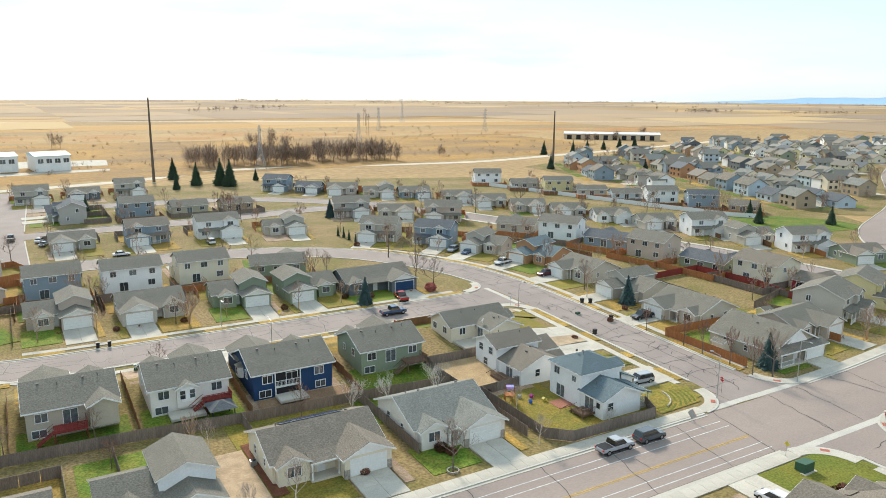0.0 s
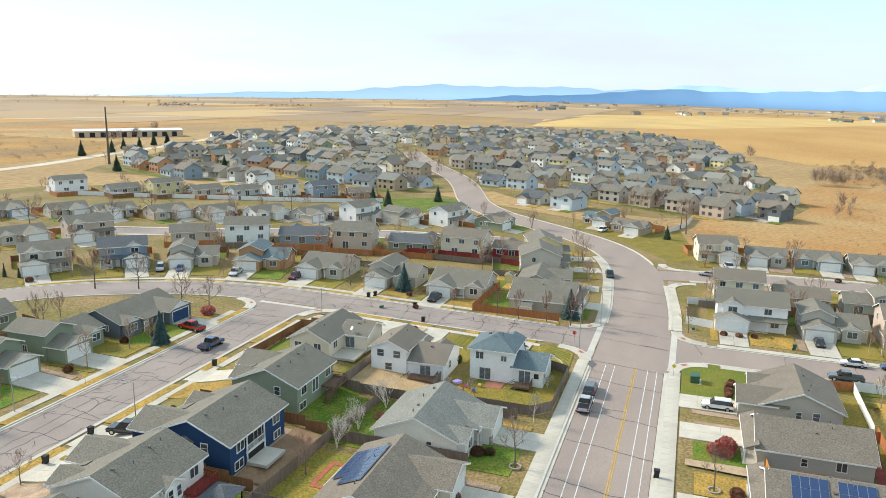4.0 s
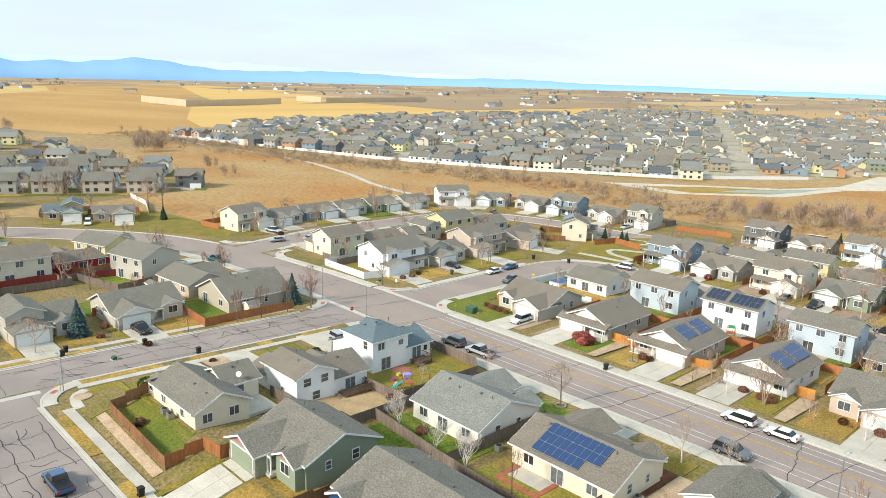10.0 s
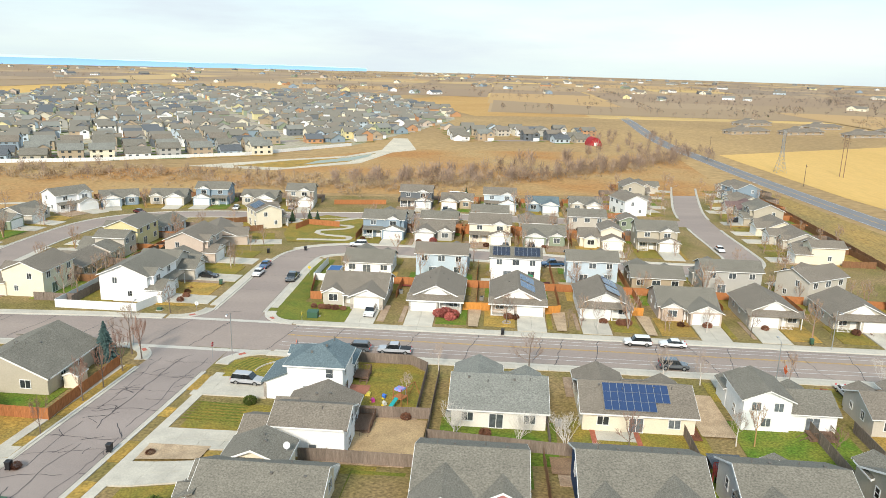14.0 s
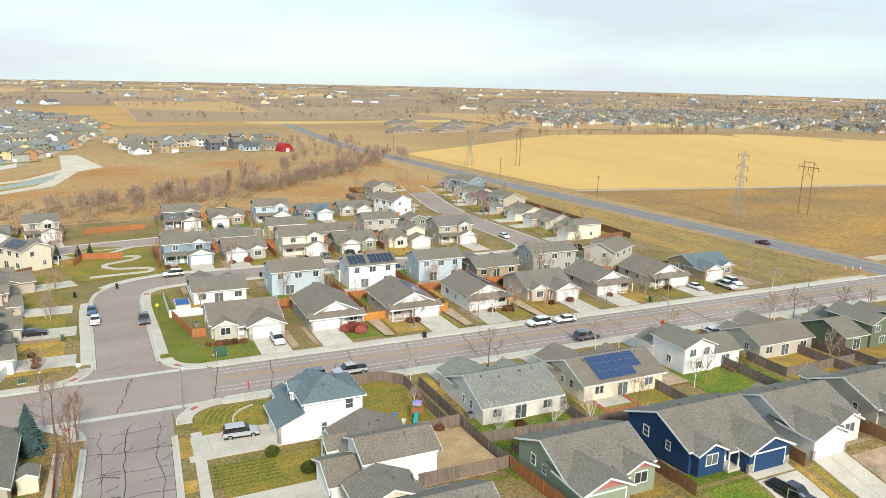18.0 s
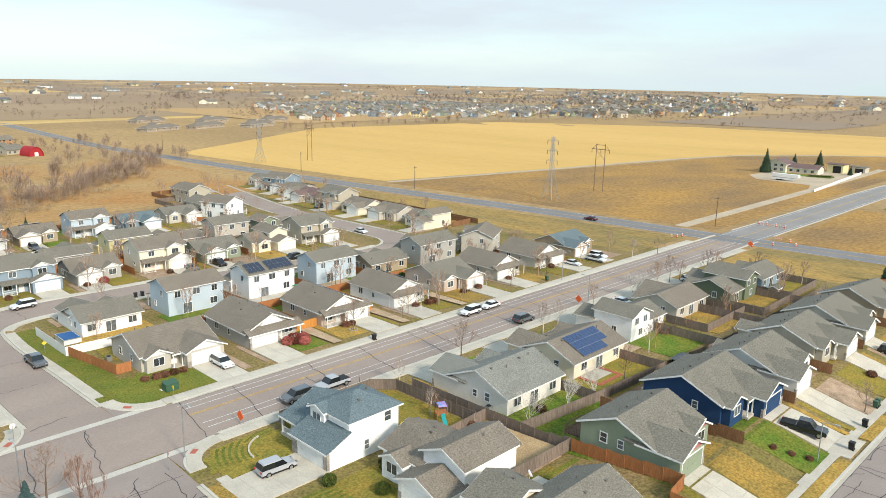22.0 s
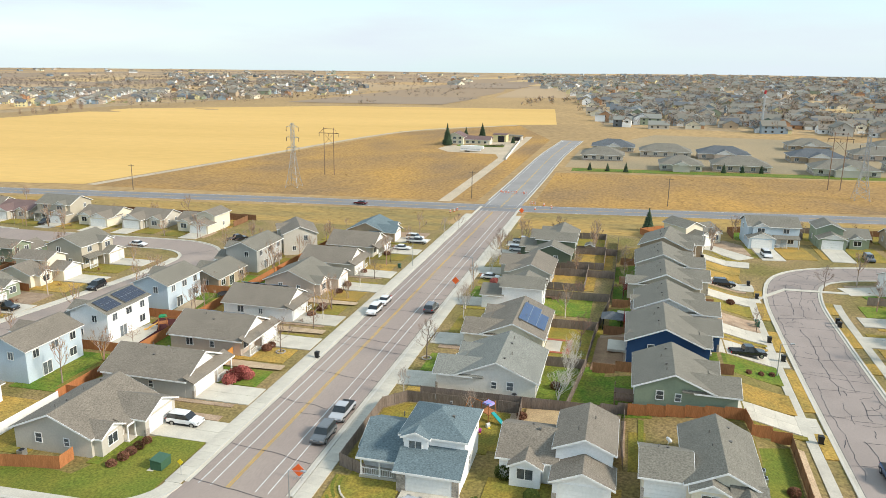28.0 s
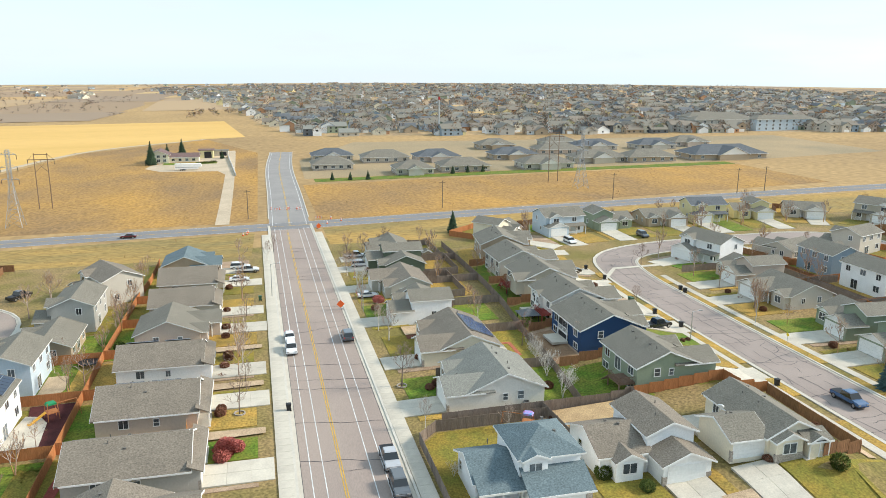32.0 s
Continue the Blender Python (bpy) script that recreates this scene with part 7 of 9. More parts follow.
for v in (("pickup", "silver", 65.0, 73.0, 0), ("suv", "grey", 71.6, 73.0, 0), ("suv", "grey", 18.3, 73.3, 180), ("suv", "white", 22.4, 62.8, 0), ("sedan", "white", 16.2, 62.8, 0), ("suv", "white", 72.6, 53.2, 90),
          ("sedan", "white", -27.4, 53.2, 90), ("pickup", "white", -35.2, 55, 90), ("suv", "white", -39.2, 53.2, 90), ("suv", "silver", 85.3, 88.6, 176), ("pickup", "black", 30.4, 130.5, 100), ("suv", "black", -10.8, 131, 90),
          ("pickup", "red", 72.2, 151.4, 80), ("pickup", "blue", 65.5, 142.2, 0), ("pickup", "black", 111.8, 114.2, 180), ("suv", "maroon", 115.4, 152.6, 180), ("pickup", "white", 112.6, 168.2, 195), ("sedan", "blue", 110.4, 183.4, 210), ("suv", "silver", 108.4, 188, 215),
          ("sedan", "white", 103, 28.6, 90), ("sedan", "blue", 103.6, 21.6, 90), ("sedan", "black", 113.4, 32.8, 180), ("pickup", "grey", 94.2, 31.3, 90), ("suv", "white", 85.6, -3.8, 5), ("sedan", "grey", 45.6, -9.6, 90), ("pickup", "black", 38.6, -9.2, 90),
          ("suv", "black", 21.7, -1.4, 5), ("pickup", "black", -26, 6, 150), ("sedan", "white", -14.4, -17, 90), ("pickup", "white", 177, 47.6, 190), ("sedan", "silver", 165, 53.5, 80), ("sedan", "silver", 162, 44, 265), ("sedan", "maroon", 163, -36.4, 150),
          ("pickup", "teal", 153, 78.6, 10), ("sedan", "white", -6.2, 80.8, 90), ("suv", "white", -33, 83, 90), ("pickup", "white", -42.4, 83, 90), ("suv", "white", -42.8, 144.6, 5), ("suv", "grey", -44.4, 168.5, 0), ("pickup", "blue", 34, 8.6, 10), ("suv", "grey", 66, -60, 90),
          ("suv", "white", 100.4, 210.4, 230), ("sedan", "white", 136, -50, 100), ("sedan", "silver", 118, -54, 95), ("suv", "black", -32, -62, 0), ("sedan", "grey", -9, -100, 180), ("van", "white", 218, 88, 160), ("sedan", "silver", 4, 250, 60), ("sedan", "white", 3, 256, 70),
          ("pickup", "grey", -4.5, 262, 85), ("sedan", "white", 192, 205, 245), ("suv", "silver", 200, 172, 250), ("sedan", "maroon", -85.5, 20, 270), ("sedan", "white", 22, 226, 0), ("suv", "white", 48, 231, 90)):
    car(*v)


# ---- street furniture ----
def stop_sign(x, y, turn):
    t = thing("stop_sign", x, y, turn, "red octagonal stop sign on a steel post", "road sign", "road signs")
    built("post", MB().tube((0, 0, -0.2), (0, 0, 2.6), 0.035, 0.035, 6), M_METAL, t)
    oct_ = [(0.40 * math.cos(radians(22.5 + 45 * k)), 2.35 + 0.40 * math.sin(radians(22.5 + 45 * k))) for k in range(8)]
    p = built("plate", MB().prism(oct_, "y", -0.07, -0.045), M_REDSIGN, t)
    built("backing", MB().prism(oct_, "y", -0.043, -0.03), M_FRAME, p, "pale unpainted back")
    cu = bpy.data.curves.new("lettering", "FONT")
    cu.body, cu.size, cu.align_x, cu.align_y, cu.extrude = "STOP", 0.27, "CENTER", "CENTER", 0.003
    cu.materials.append(M_PAINT_W)
    o = part("lettering", cu, p, m=pose(0, -0.078, 2.35, 90, 0, 0))


stop_sign(94.4, 79.2, -97)
stop_sign(91.0, 134.2, 90)
stop_sign(105.4, 58.6, 0)


def diamond(x, y, turn):
    t = thing("roadwork_sign", x, y, turn, "orange diamond roadwork sign on a low stand", "road sign", "roadwork signs")
    for s in (-1, 1):
        built("leg", MB().tube((0, 0, 0.45), (s * 0.6, 0.3, 0.0), 0.03, 0.03, 5).tube((0, 0, 0.45), (s * 0.6, -0.3, 0.0), 0.03, 0.03, 5), M_METAL, t)
    built("panel", MB().prism([(0, 0.35), (0.85, 1.2), (0, 2.05), (-0.85, 1.2)], "y", -0.02, 0.02), M_ORANGE, t)
    built("back_plate", MB().prism([(0, 0.35), (0.85, 1.2), (0, 2.05), (-0.85, 1.2)], "y", 0.022, 0.035), M_METAL, t, "dull grey metal back")


diamond(81.6, 74.1, 90)
diamond(0.6, 74.1, 90)
diamond(-82, 76.6, 90)


def cone(x, y):
    t = thing("traffic_barrel", x, y, 0, "orange and white traffic barrel at roadworks", "traffic barrel", "traffic barrels")
    built("base", MB().tube((0, 0, 0), (0, 0, 0.08), 0.35, 0.35, 10), M_BLACK, t)
    for k in range(4):
        built("band", MB().tube((0, 0, 0.08 + 0.23 * k), (0, 0, 0.31 + 0.23 * k), 0.27 - 0.02 * k, 0.25 - 0.02 * k, 10), M_ORANGE if k % 2 == 0 else M_PAINT_W, t)


for x, y in ((-84, 76.4), (-121, 66), (-121, 69), (-121, 72), (-94, 85), (-80.5, 54.6), (-83, 55), (-122, 63), (-98, 82), (-90, 80), (-79, 53.6)):
    cone(x, y)


def barrier(x, y, turn):
    t = thing("road_barrier", x, y, turn, "orange and white striped road barrier", "barrier", "road barriers")
    for z in (0.4, 0.9):
        b = built("board", MB().box(-1.1, 1.1, -0.02, 0.02, z, z + 0.22), M_PAINT_W, t)
        for k in range(4):
            built("stripe", MB().box(-1.0 + 0.55 * k, -0.75 + 0.55 * k, -0.03, -0.021, z, z + 0.22), M_ORANGE, b)
    for s in (-1, 1):
        built("leg", MB().tube((s * 0.9, -0.3, 0), (s * 0.9, 0, 1.15), 0.03, 0.03, 5).tube((s * 0.9, 0.3, 0), (s * 0.9, 0, 1.15), 0.03, 0.03, 5), M_METAL, t)


for x, y in ((-118, 65), (-118, 68.5), (-117, 72.5), (-99, 78)):
    barrier(x, y, 90)


def bin_(x, y, turn, green=False):
    m = M_GREENBOX if green else M_BLACK
    t = thing("wheelie_bin", x, y, turn, ("green" if green else "black") + " plastic wheelie bin by the kerb", "bin", "wheelie bins", G(x, y) + 0.14)
    built("tub", MB().add([(-0.25, -0.28, 0.05), (0.25, -0.28, 0.05), (0.25, 0.28, 0.05), (-0.25, 0.28, 0.05), (-0.31, -0.36, 1.0), (0.31, -0.36, 1.0), (0.31, 0.36, 1.0), (-0.31, 0.36, 1.0)],
                          [(3, 2, 1, 0), (0, 1, 5, 4), (1, 2, 6, 5), (2, 3, 7, 6), (3, 0, 4, 7), (4, 5, 6, 7)]), m, t)
    built("lid", MB().prism([(-0.4, 1.0), (0.4, 1.0), (0.36, 1.08), (-0.3, 1.1)], "x", -0.34, 0.34), m, t)
    for s in (-1, 1):
        built("wheel", MB().tube((s * 0.27 - 0.03, 0.3, 0.1), (s * 0.27 + 0.03, 0.3, 0.1), 0.12, 0.12, 10), M_TYRE, t)


for x, y, g in ((46.6, 61.2, 0), (104.6, 116.4, 0), (95.2, 111, 0), (12, 134.6, 1), (13, 134.6, 1), (57.6, 135.9, 0), (108.4, 38, 1), (7.6, 149.4, 0), (9.6, 149.3, 0), (29.5, 136.2, 0), (21, 135.4, 0), (98.4, 3.5, 0), (107, 8, 0), (-30, 128, 0), (-14.5, 136.6, 0), (-5, 137, 0),
                (66, 4.8, 0), (64.5, 4.8, 0), (22, -2.8, 0), (20, -2.6, 0), (-10, 57.8, 1), (107.4, 129, 0), (109, 128, 0)):
    bin_(x, y, 0, g)


def utility_box(x, y, turn, s=1.0):
    t = thing("utility_box", x, y, turn, "green enamelled utility box on a gravel pad", "utility box", "utility boxes")
    built("pad", MB().box(-1.3 * s, 1.3 * s, -1.1 * s, 1.1 * s, -0.1, 0.12), M_CONCRETE, t)
    built("case", MB().prism([(-0.75 * s, 0.12), (0.75 * s, 0.12), (0.75 * s, 1.25 * s), (-0.75 * s, 1.4 * s)], "x", -1.0 * s, 1.0 * s), M_GREENBOX, t)
    built("cap", MB().prism([(-0.8 * s, 1.38 * s), (0.8 * s, 1.22 * s), (0.8 * s, 1.3 * s), (-0.8 * s, 1.46 * s)], "x", -1.05 * s, 1.05 * s), M_GREENBOX, t)


utility_box(83.2, 56.6, 0)
for x, y in ((112, 82), (101, 123), (113.6, 57)):
    utility_box(x, y, 0, 0.45)


def street_lamp(x, y, turn, h=6.5, arm=1.6):
    t = thing("street_lamp", x, y, turn, "slim grey steel street lamp", "street lamp", "street lamps")
    built("pole", MB().tube((0, 0, -0.2), (0, 0, h), 0.09, 0.06, 8), M_METAL, t)
    built("arm", MB().tube((0, 0, h - 0.05), (0, -arm, h + 0.15), 0.04, 0.035, 6), M_METAL, t)
    built("lantern", MB().prism([(-arm - 0.4, h + 0.08), (-arm + 0.25, h + 0.08), (-arm + 0.2, h + 0.24), (-arm - 0.35, h + 0.2)], "x", -0.13, 0.13), M_METAL, t)


for x, y, a in ((3.6, 78.4, 0), (91.6, 77.8, 180), (109.5, 75.8, 0), (36, 134.2, 180), (31, 151.6, 0), (-12.5, 60.4, 180), (92.6, 133.4, 90), (-32, 128, 180)):
    street_lamp(x, y, a, 5.5 if y > 130 else 7.5)


def yellow_sign(x, y, turn):
    t = thing("yellow_sign", x, y, turn, "yellow diamond warning sign on a post", "road sign", "road signs")
    built("post", MB().tube((0, 0, -0.2), (0, 0, 2.3), 0.03, 0.03, 6), M_METAL, t)
    built("plate", MB().prism([(0, 1.5), (0.42, 1.92), (0, 2.34), (-0.42, 1.92)], "y", -0.05, -0.03), M_YELLOW, t)


for x, y, a in ((91.4, 27, 0), (84.4, 60.2, 90), (42.6, 149.6, 0)):
    yellow_sign(x, y, a)


# ---- the far land ----
def ramp_mat(name, cols, rough=0.85):
    """One of several colours for each separate piece of a joined mesh."""
    m = bpy.data.materials.new(name)
    m.use_nodes = True
    n, l = m.node_tree.nodes, m.node_tree.links
    g, r = n.new("ShaderNodeNewGeometry"), n.new("ShaderNodeValToRGB")
    r.color_ramp.interpolation = "CONSTANT"
    while len(r.color_ramp.elements) < len(cols):
        r.color_ramp.elements.new(0.5)
    for i, c in enumerate(cols):
        r.color_ramp.elements[i].position, r.color_ramp.elements[i].color = i / len(cols), (*c, 1)
    b = n["Principled BSDF"]
    b.inputs["Roughness"].default_value = rough
    l.new(g.outputs["Random Per Island"], r.inputs["Fac"]), l.new(r.outputs["Color"], b.inputs["Base Color"])
    return m


M_FARWALL = ramp_mat("far_walls", [WALLS[k] for k in "wctgnuluktnycdeow"])
M_FARROOF = ramp_mat("far_roofs", [tuple(c * 1.0 for c in ROOFS[k]) for k in "sbsdsgsb"])
M_TOWNTREE = ramp_mat("town_tree_tops", [(0.21, 0.16, 0.13), (0.29, 0.215, 0.165), (0.17, 0.14, 0.115), (0.25, 0.165, 0.12), (0.05, 0.07, 0.04), (0.32, 0.19, 0.09), (0.24, 0.195, 0.165)], 0.95)
M_FARTREE = mat("far_bare_trees", (0.27, 0.195, 0.145), 0.95, 0.25, 0.02, 0.3, alt=(0.35, 0.26, 0.20))


def far_block(W, R, O, x, y, ang, w, d, hw, two, full=True):
    """Walls, roof, and dark openings of one far house."""
    a = radians(ang)
    ca, sa_ = math.cos(a), math.sin(a)
    z = G(x, y)

    def put(mb, src, m=0):
        mb.add([(x + u * ca - v * sa_, y + u * sa_ + v * ca, z + t) for u, v, t in src.v], src.f, m)
    o, p = 0.4, 0.55
    h = hw
    zr = h + p * d / 2
    put(W, MB().prism([(-d / 2, -0.5), (d / 2, -0.5), (d / 2, h), (0, zr), (-d / 2, h)], "x", -w / 2, w / 2))
    put(R, MB().prism([(-d / 2 - o, h - o * p), (0, zr), (d / 2 + o, h - o * p), (d / 2 + o, h - o * p + 0.2), (0, zr + 0.2), (-d / 2 - o, h - o * p + 0.2)], "x", -w / 2 - o, w / 2 + o))
    gw = w * 0.5
    g0 = 0.2 if two else -w / 2 + 0.1
    gh = h - 0.1 if not two else h - 0.1
    zg = gh + p * gw / 2
    put(W, MB().prism([(g0, -0.5), (g0 + gw, -0.5), (g0 + gw, gh), (g0 + gw / 2, zg), (g0, gh)], "y", -d / 2 - 2.5, 0))
    put(R, MB().prism([(g0 - o, gh - o * p), (g0 + gw / 2, zg), (g0 + gw + o, gh - o * p), (g0 + gw + o, gh - o * p + 0.2), (g0 + gw / 2, zg + 0.2), (g0 - o, gh - o * p + 0.2)], "y", -d / 2 - 2.9, 0.5))
    put(O, MB().box(g0 + gw / 2 - 2.2, g0 + gw / 2 + 2.2, -d / 2 - 2.58, -d / 2 - 2.4, 0, 2.1), 1)
    for fl in range((2 if two else 1) if full else 0):
        zz = 0.9 + 2.7 * fl
        for u in (-w * 0.33, w * 0.05, w * 0.33):
            put(O, MB().box(u - 0.7, u + 0.7, d / 2 - 0.1, d / 2 + 0.06, zz, zz + 1.3))
        put(O, MB().box(-w * 0.3 - 0.7 if two else w * 0.25, -w * 0.3 + 0.7 if two else w * 0.25 + 1.4, -d / 2 - 0.06, -d / 2 + 0.1, zz, zz + 1.3))
        for s in (-1, 1):
            put(O, MB().box(s * w / 2 - 0.06, s * w / 2 + 0.06, -0.6, 0.6, zz, zz + 1.2))
        if fl:
            put(O, MB().box(g0 + gw / 2 - 0.9, g0 + gw / 2 + 0.9, -d / 2 - 2.56, -d / 2 - 2.4, zz, zz + 1.2))


FAR_PROTOS = []


def far_house(x, y, ang, k):
    """A small far house; the first of each kind is built, the others are copies."""
    while len(FAR_PROTOS) <= k:
        i = len(FAR_PROTOS)
        rnd = random.Random(i)
        W, R, O = MB(), MB(), MB()
        two = i % 3 != 0
        wc, rc = "wulngcbdklwt"[i % 12], "sbsdsg"[i % 6]
        far_block(W, R, O, 0, 100, 0, rnd.uniform(10, 12), rnd.uniform(8.5, 10), 5.0 if two else 2.9, two)
        FAR_PROTOS.append((W.mesh("wall", [M_WALL[wc]]), R.mesh("roof", [M_ROOF[rc]]), O.mesh("openings", [M_GLASS, M_GARAGE]), f"{WALLNAME[wc]} {'two-storey' if two else 'one-storey'} house with {ROOFNAME[rc]} roof in a far estate"))
    W, R, O, lab = FAR_PROTOS[k]
    e = thing("house", x, y, ang, lab, "house", "far estate houses")
    off = pose(0, -100, 0)
    for n, me in (("wall", W), ("roof", R), ("glazing", O)):
        ob = part(n, me, e, m=off)
        if n == "glazing":
            ob["kind"] = "stuff"


SE_DEV = [(520, -70), (414, -94), (329, -116), (245, -156), (184, -201), (140, -270), (112, -400), (92, -540), (100, -660), (240, -980), (520, -1060), (690, -1000), (690, -620), (690, -400), (640, -230), (560, -110)]
NE_DEV = [(262, 232), (276, 175), (300, 150), (266, 122), (258, 74), (272, 24), (320, 8), (405, 16), (507, 20), (600, 32), (700, 50), (820, 130), (760, 300), (640, 420), (500, 440), (400, 400), (330, 390), (262, 360)]
field("estate_ground", SE_DEV, 0.06, mat("estate_ground", (0.42, 0.36, 0.28), 0.95, 0.2, 0.03, 0.5, alt=(0.36, 0.33, 0.22)), "streets and yards of a far estate", "ground")
field("estate_ground_east", NE_DEV, 0.06, M_LOT, "streets and yards of the neighbouring estate", "ground")


def estate(poly, ang, sx, sy, single, seed, name, skip=None, ox=0.0):
    """Rows of houses, back to back, with a street between every two rows."""
    rnd = random.Random(seed)
    cx, cy = sum(p[0] for p in poly) / len(poly), sum(p[1] for p in poly) / len(poly)
    a = radians(ang)
    spots = []
    streets = MB()
    drives = MB()
    green, straw = MB(), MB()
    for j in range(-45, 46):
        v = j * sy + (4.0 if j % 2 else -4.0)
        lane = []
        for i in range(-60, 61):
            u = i * sx + rnd.uniform(-1, 1) + ox
            bend = 14 * math.sin(u / 90.0 + j * 0.12)
            x, y = cx + u * math.cos(a) - (v + bend) * math.sin(a), cy + u * math.sin(a) + (v + bend) * math.cos(a)
            if j % 2 == 0:
                vs = v + bend - 0.5 * sy - 0.0
                p = (cx + u * math.cos(a) - (vs) * math.sin(a), cy + u * math.sin(a) + (vs) * math.cos(a))
                if inside(*p, poly) and not (skip and skip(*p)):
                    lane.append(p)
                elif len(lane) > 2:
                    ribbon(streets, lane, -4.2, 4.2, 0.1)
                    lane = []
            if not inside(x, y, poly) or (skip and skip(x, y)) or rnd.random() < 0.04 or i % 13 == 6:
                continue
            face = ang + (0 if j % 2 == 0 else 180) + math.degrees(math.atan(14 / 90 * math.cos(u / 90.0 + j * 0.12)))
            spots.append((x, y, face))
            f = radians(face)
            dx, dy = math.sin(f), -math.cos(f)
            px, py = -dy, dx
            q = [(x + dx * s + px * e, y + dy * s + py * e) for s, e in ((7, -2.6), (7, 2.6), (13, 2.6), (13, -2.6))]
            sheet(drives, q, 0.12)
            for s0, s1, e0, e1 in ((7, 12.5, 2.9, 7.6), (-6, -10.5, -7, 7)):
                sheet(rnd.choice((green, green, straw)), [(x + dx * s + px * e, y + dy * s + py * e) for s, e in ((s0, e0), (s0, e1), (s1, e1), (s1, e0))][::1 if s0 > 0 else -1], 0.13)
        if len(lane) > 2:
            ribbon(streets, lane, -4.2, 4.2, 0.1)
    setting(name + "_streets", streets, M_ASPHALT_OLD, "asphalt streets of a far estate", "road")
    if drives.v:
        setting(name + "_drives", drives, M_CONCRETE, "concrete drives of a far estate", "driveway")
    for mb, k, w in ((green, 0, "green"), (straw, 2, "straw-coloured")):
        if mb.v:
            setting(name + "_lawns", mb, M_LAWN[k], f"small {w} lawns of a far estate", "lawn", "stuff")
    spots.sort(key=lambda s: math.hypot(s[0] - 70, s[1] - 90))
    for n, (x, y, f) in enumerate(spots[:single]):
        far_house(x, y, f, rnd.randrange(12))
    W, R, O = MB(), MB(), MB()
    for n, (x, y, f) in enumerate(spots[single:]):
        two = rnd.random() < 0.65
        far_block(W, R, O, x + rnd.uniform(-2.5, 2.5), y + rnd.uniform(-2.5, 2.5), f + rnd.choice((0, 0, 90)) + rnd.uniform(-12, 12), rnd.uniform(9.5, 11.5), rnd.uniform(8.2, 10), rnd.uniform(4.7, 5.2) if two else 2.9, two, n < 220)
    if W.v:
        for nm, mb, ms, lab in (("walls", W, [M_FARWALL], "walls of many far small houses"), ("roofs", R, [M_FARROOF], "shingle roofs of many far small houses"), ("windows", O, [M_GLASS, M_GARAGE], "windows and garage doors of many far houses")):
            setting(name + "_" + nm, mb, ms, lab, "houses", "stuff")
    return spots


EAST_ROAD = [p for p in MAIN if p[0] > 240]
near_road = lambda x, y: any(math.hypot(x - a, y - b) < 15 for a, b in EAST_ROAD)
estate(SE_DEV, 28, 15.5, 24, 40, 21, "estate_south")
estate(NE_DEV, 62, 16.5, 24.5, 44, 22, "estate_east", near_road)
estate([(-345, -500), (-450, -560), (-570, -480), (-760, -420), (-900, -600), (-820, -860), (-500, -880)], 24, 17, 24, 0, 24, "estate_southwest")
estate([(-20, -330), (75, -330), (95, -420), (-25, -440)], 10, 17, 24, 8, 23, "estate_small")


def far_trees(mb, x, y, h, rnd, kind=0):
    """A far tree: a trunk and a ragged crown of thin slivers."""
    z = G(x, y)
    mb.add([(x - 0.012 * h, y, z), (x + 0.012 * h, y, z), (x, y, z + 0.6 * h)], [(0, 1, 2)])
    vs, fs = [], []
    for k in range((95, 15, 34)[kind]):
        a, e = rnd.uniform(0, 6.2832), rnd.uniform(0.25, 1.45)
        L = h * rnd.uniform(0.22, 0.48)
        bx, by, bz = x + rnd.uniform(-0.12, 0.12) * h, y + rnd.uniform(-0.12, 0.12) * h, z + h * rnd.uniform(0.12, 0.6)
        tx, ty, tz = bx + L * math.cos(a) * math.cos(e), by + L * math.sin(a) * math.cos(e), bz + L * math.sin(e)
        w = h * (0.0075, 0.042, 0.018)[kind]
        if kind:
            c, q, g = rnd.uniform(-0.2, 0.2) * h, rnd.uniform(0, 6.2832), h * rnd.uniform(0.02, 0.3)
            bx, by, bz = x + g * math.cos(q), y + g * math.sin(q), z + 0.55 * h + c
            tx, ty, tz = bx + 0.14 * h * math.cos(a), by + 0.14 * h * math.sin(a), bz + 0.16 * h * math.sin(e)
        i = len(vs)
        vs += [(bx, by, bz), ((bx + tx) / 2 - w * math.sin(a), (by + ty) / 2 + w * math.cos(a), (bz + tz) / 2), (tx, ty, tz), ((bx + tx) / 2 + w * math.sin(a), (by + ty) / 2 - w * math.cos(a), (bz + tz) / 2 + w)]
        fs.append((i, i + 1, i + 2, i + 3))
    mb.add(vs, fs)


def clump(mb, x, y, r, h, rnd, n=26):
    """Brush: a low dome of thin pointed twigs."""
    z = G(x, y)
    for _ in range(int(n * 2.2)):
        a, e = rnd.uniform(0, 6.2832), rnd.uniform(0.2, 1.5)
        s = rnd.uniform(0.0, 0.55)
        bx, by, bz = x + s * r * math.cos(a), y + s * r * math.sin(a), z + h * rnd.uniform(0, 0.45)
        L = rnd.uniform(0.3, 0.6)
        b = a + rnd.uniform(-0.7, 0.7)
        tx, ty, tz = bx + L * r * math.cos(b) * math.cos(e), by + L * r * math.sin(b) * math.cos(e), bz + L * h * math.sin(e)
        w = 0.018 * r + 0.012
        mx, my, mz = (bx + tx) / 2, (by + ty) / 2, (bz + tz) / 2
        mb.add([(bx, by, bz), (mx - w * math.sin(b), my + w * math.cos(b), mz), (tx, ty, tz), (mx + w * math.sin(b), my - w * math.cos(b), mz + w)], [(0, 1, 2, 3)])


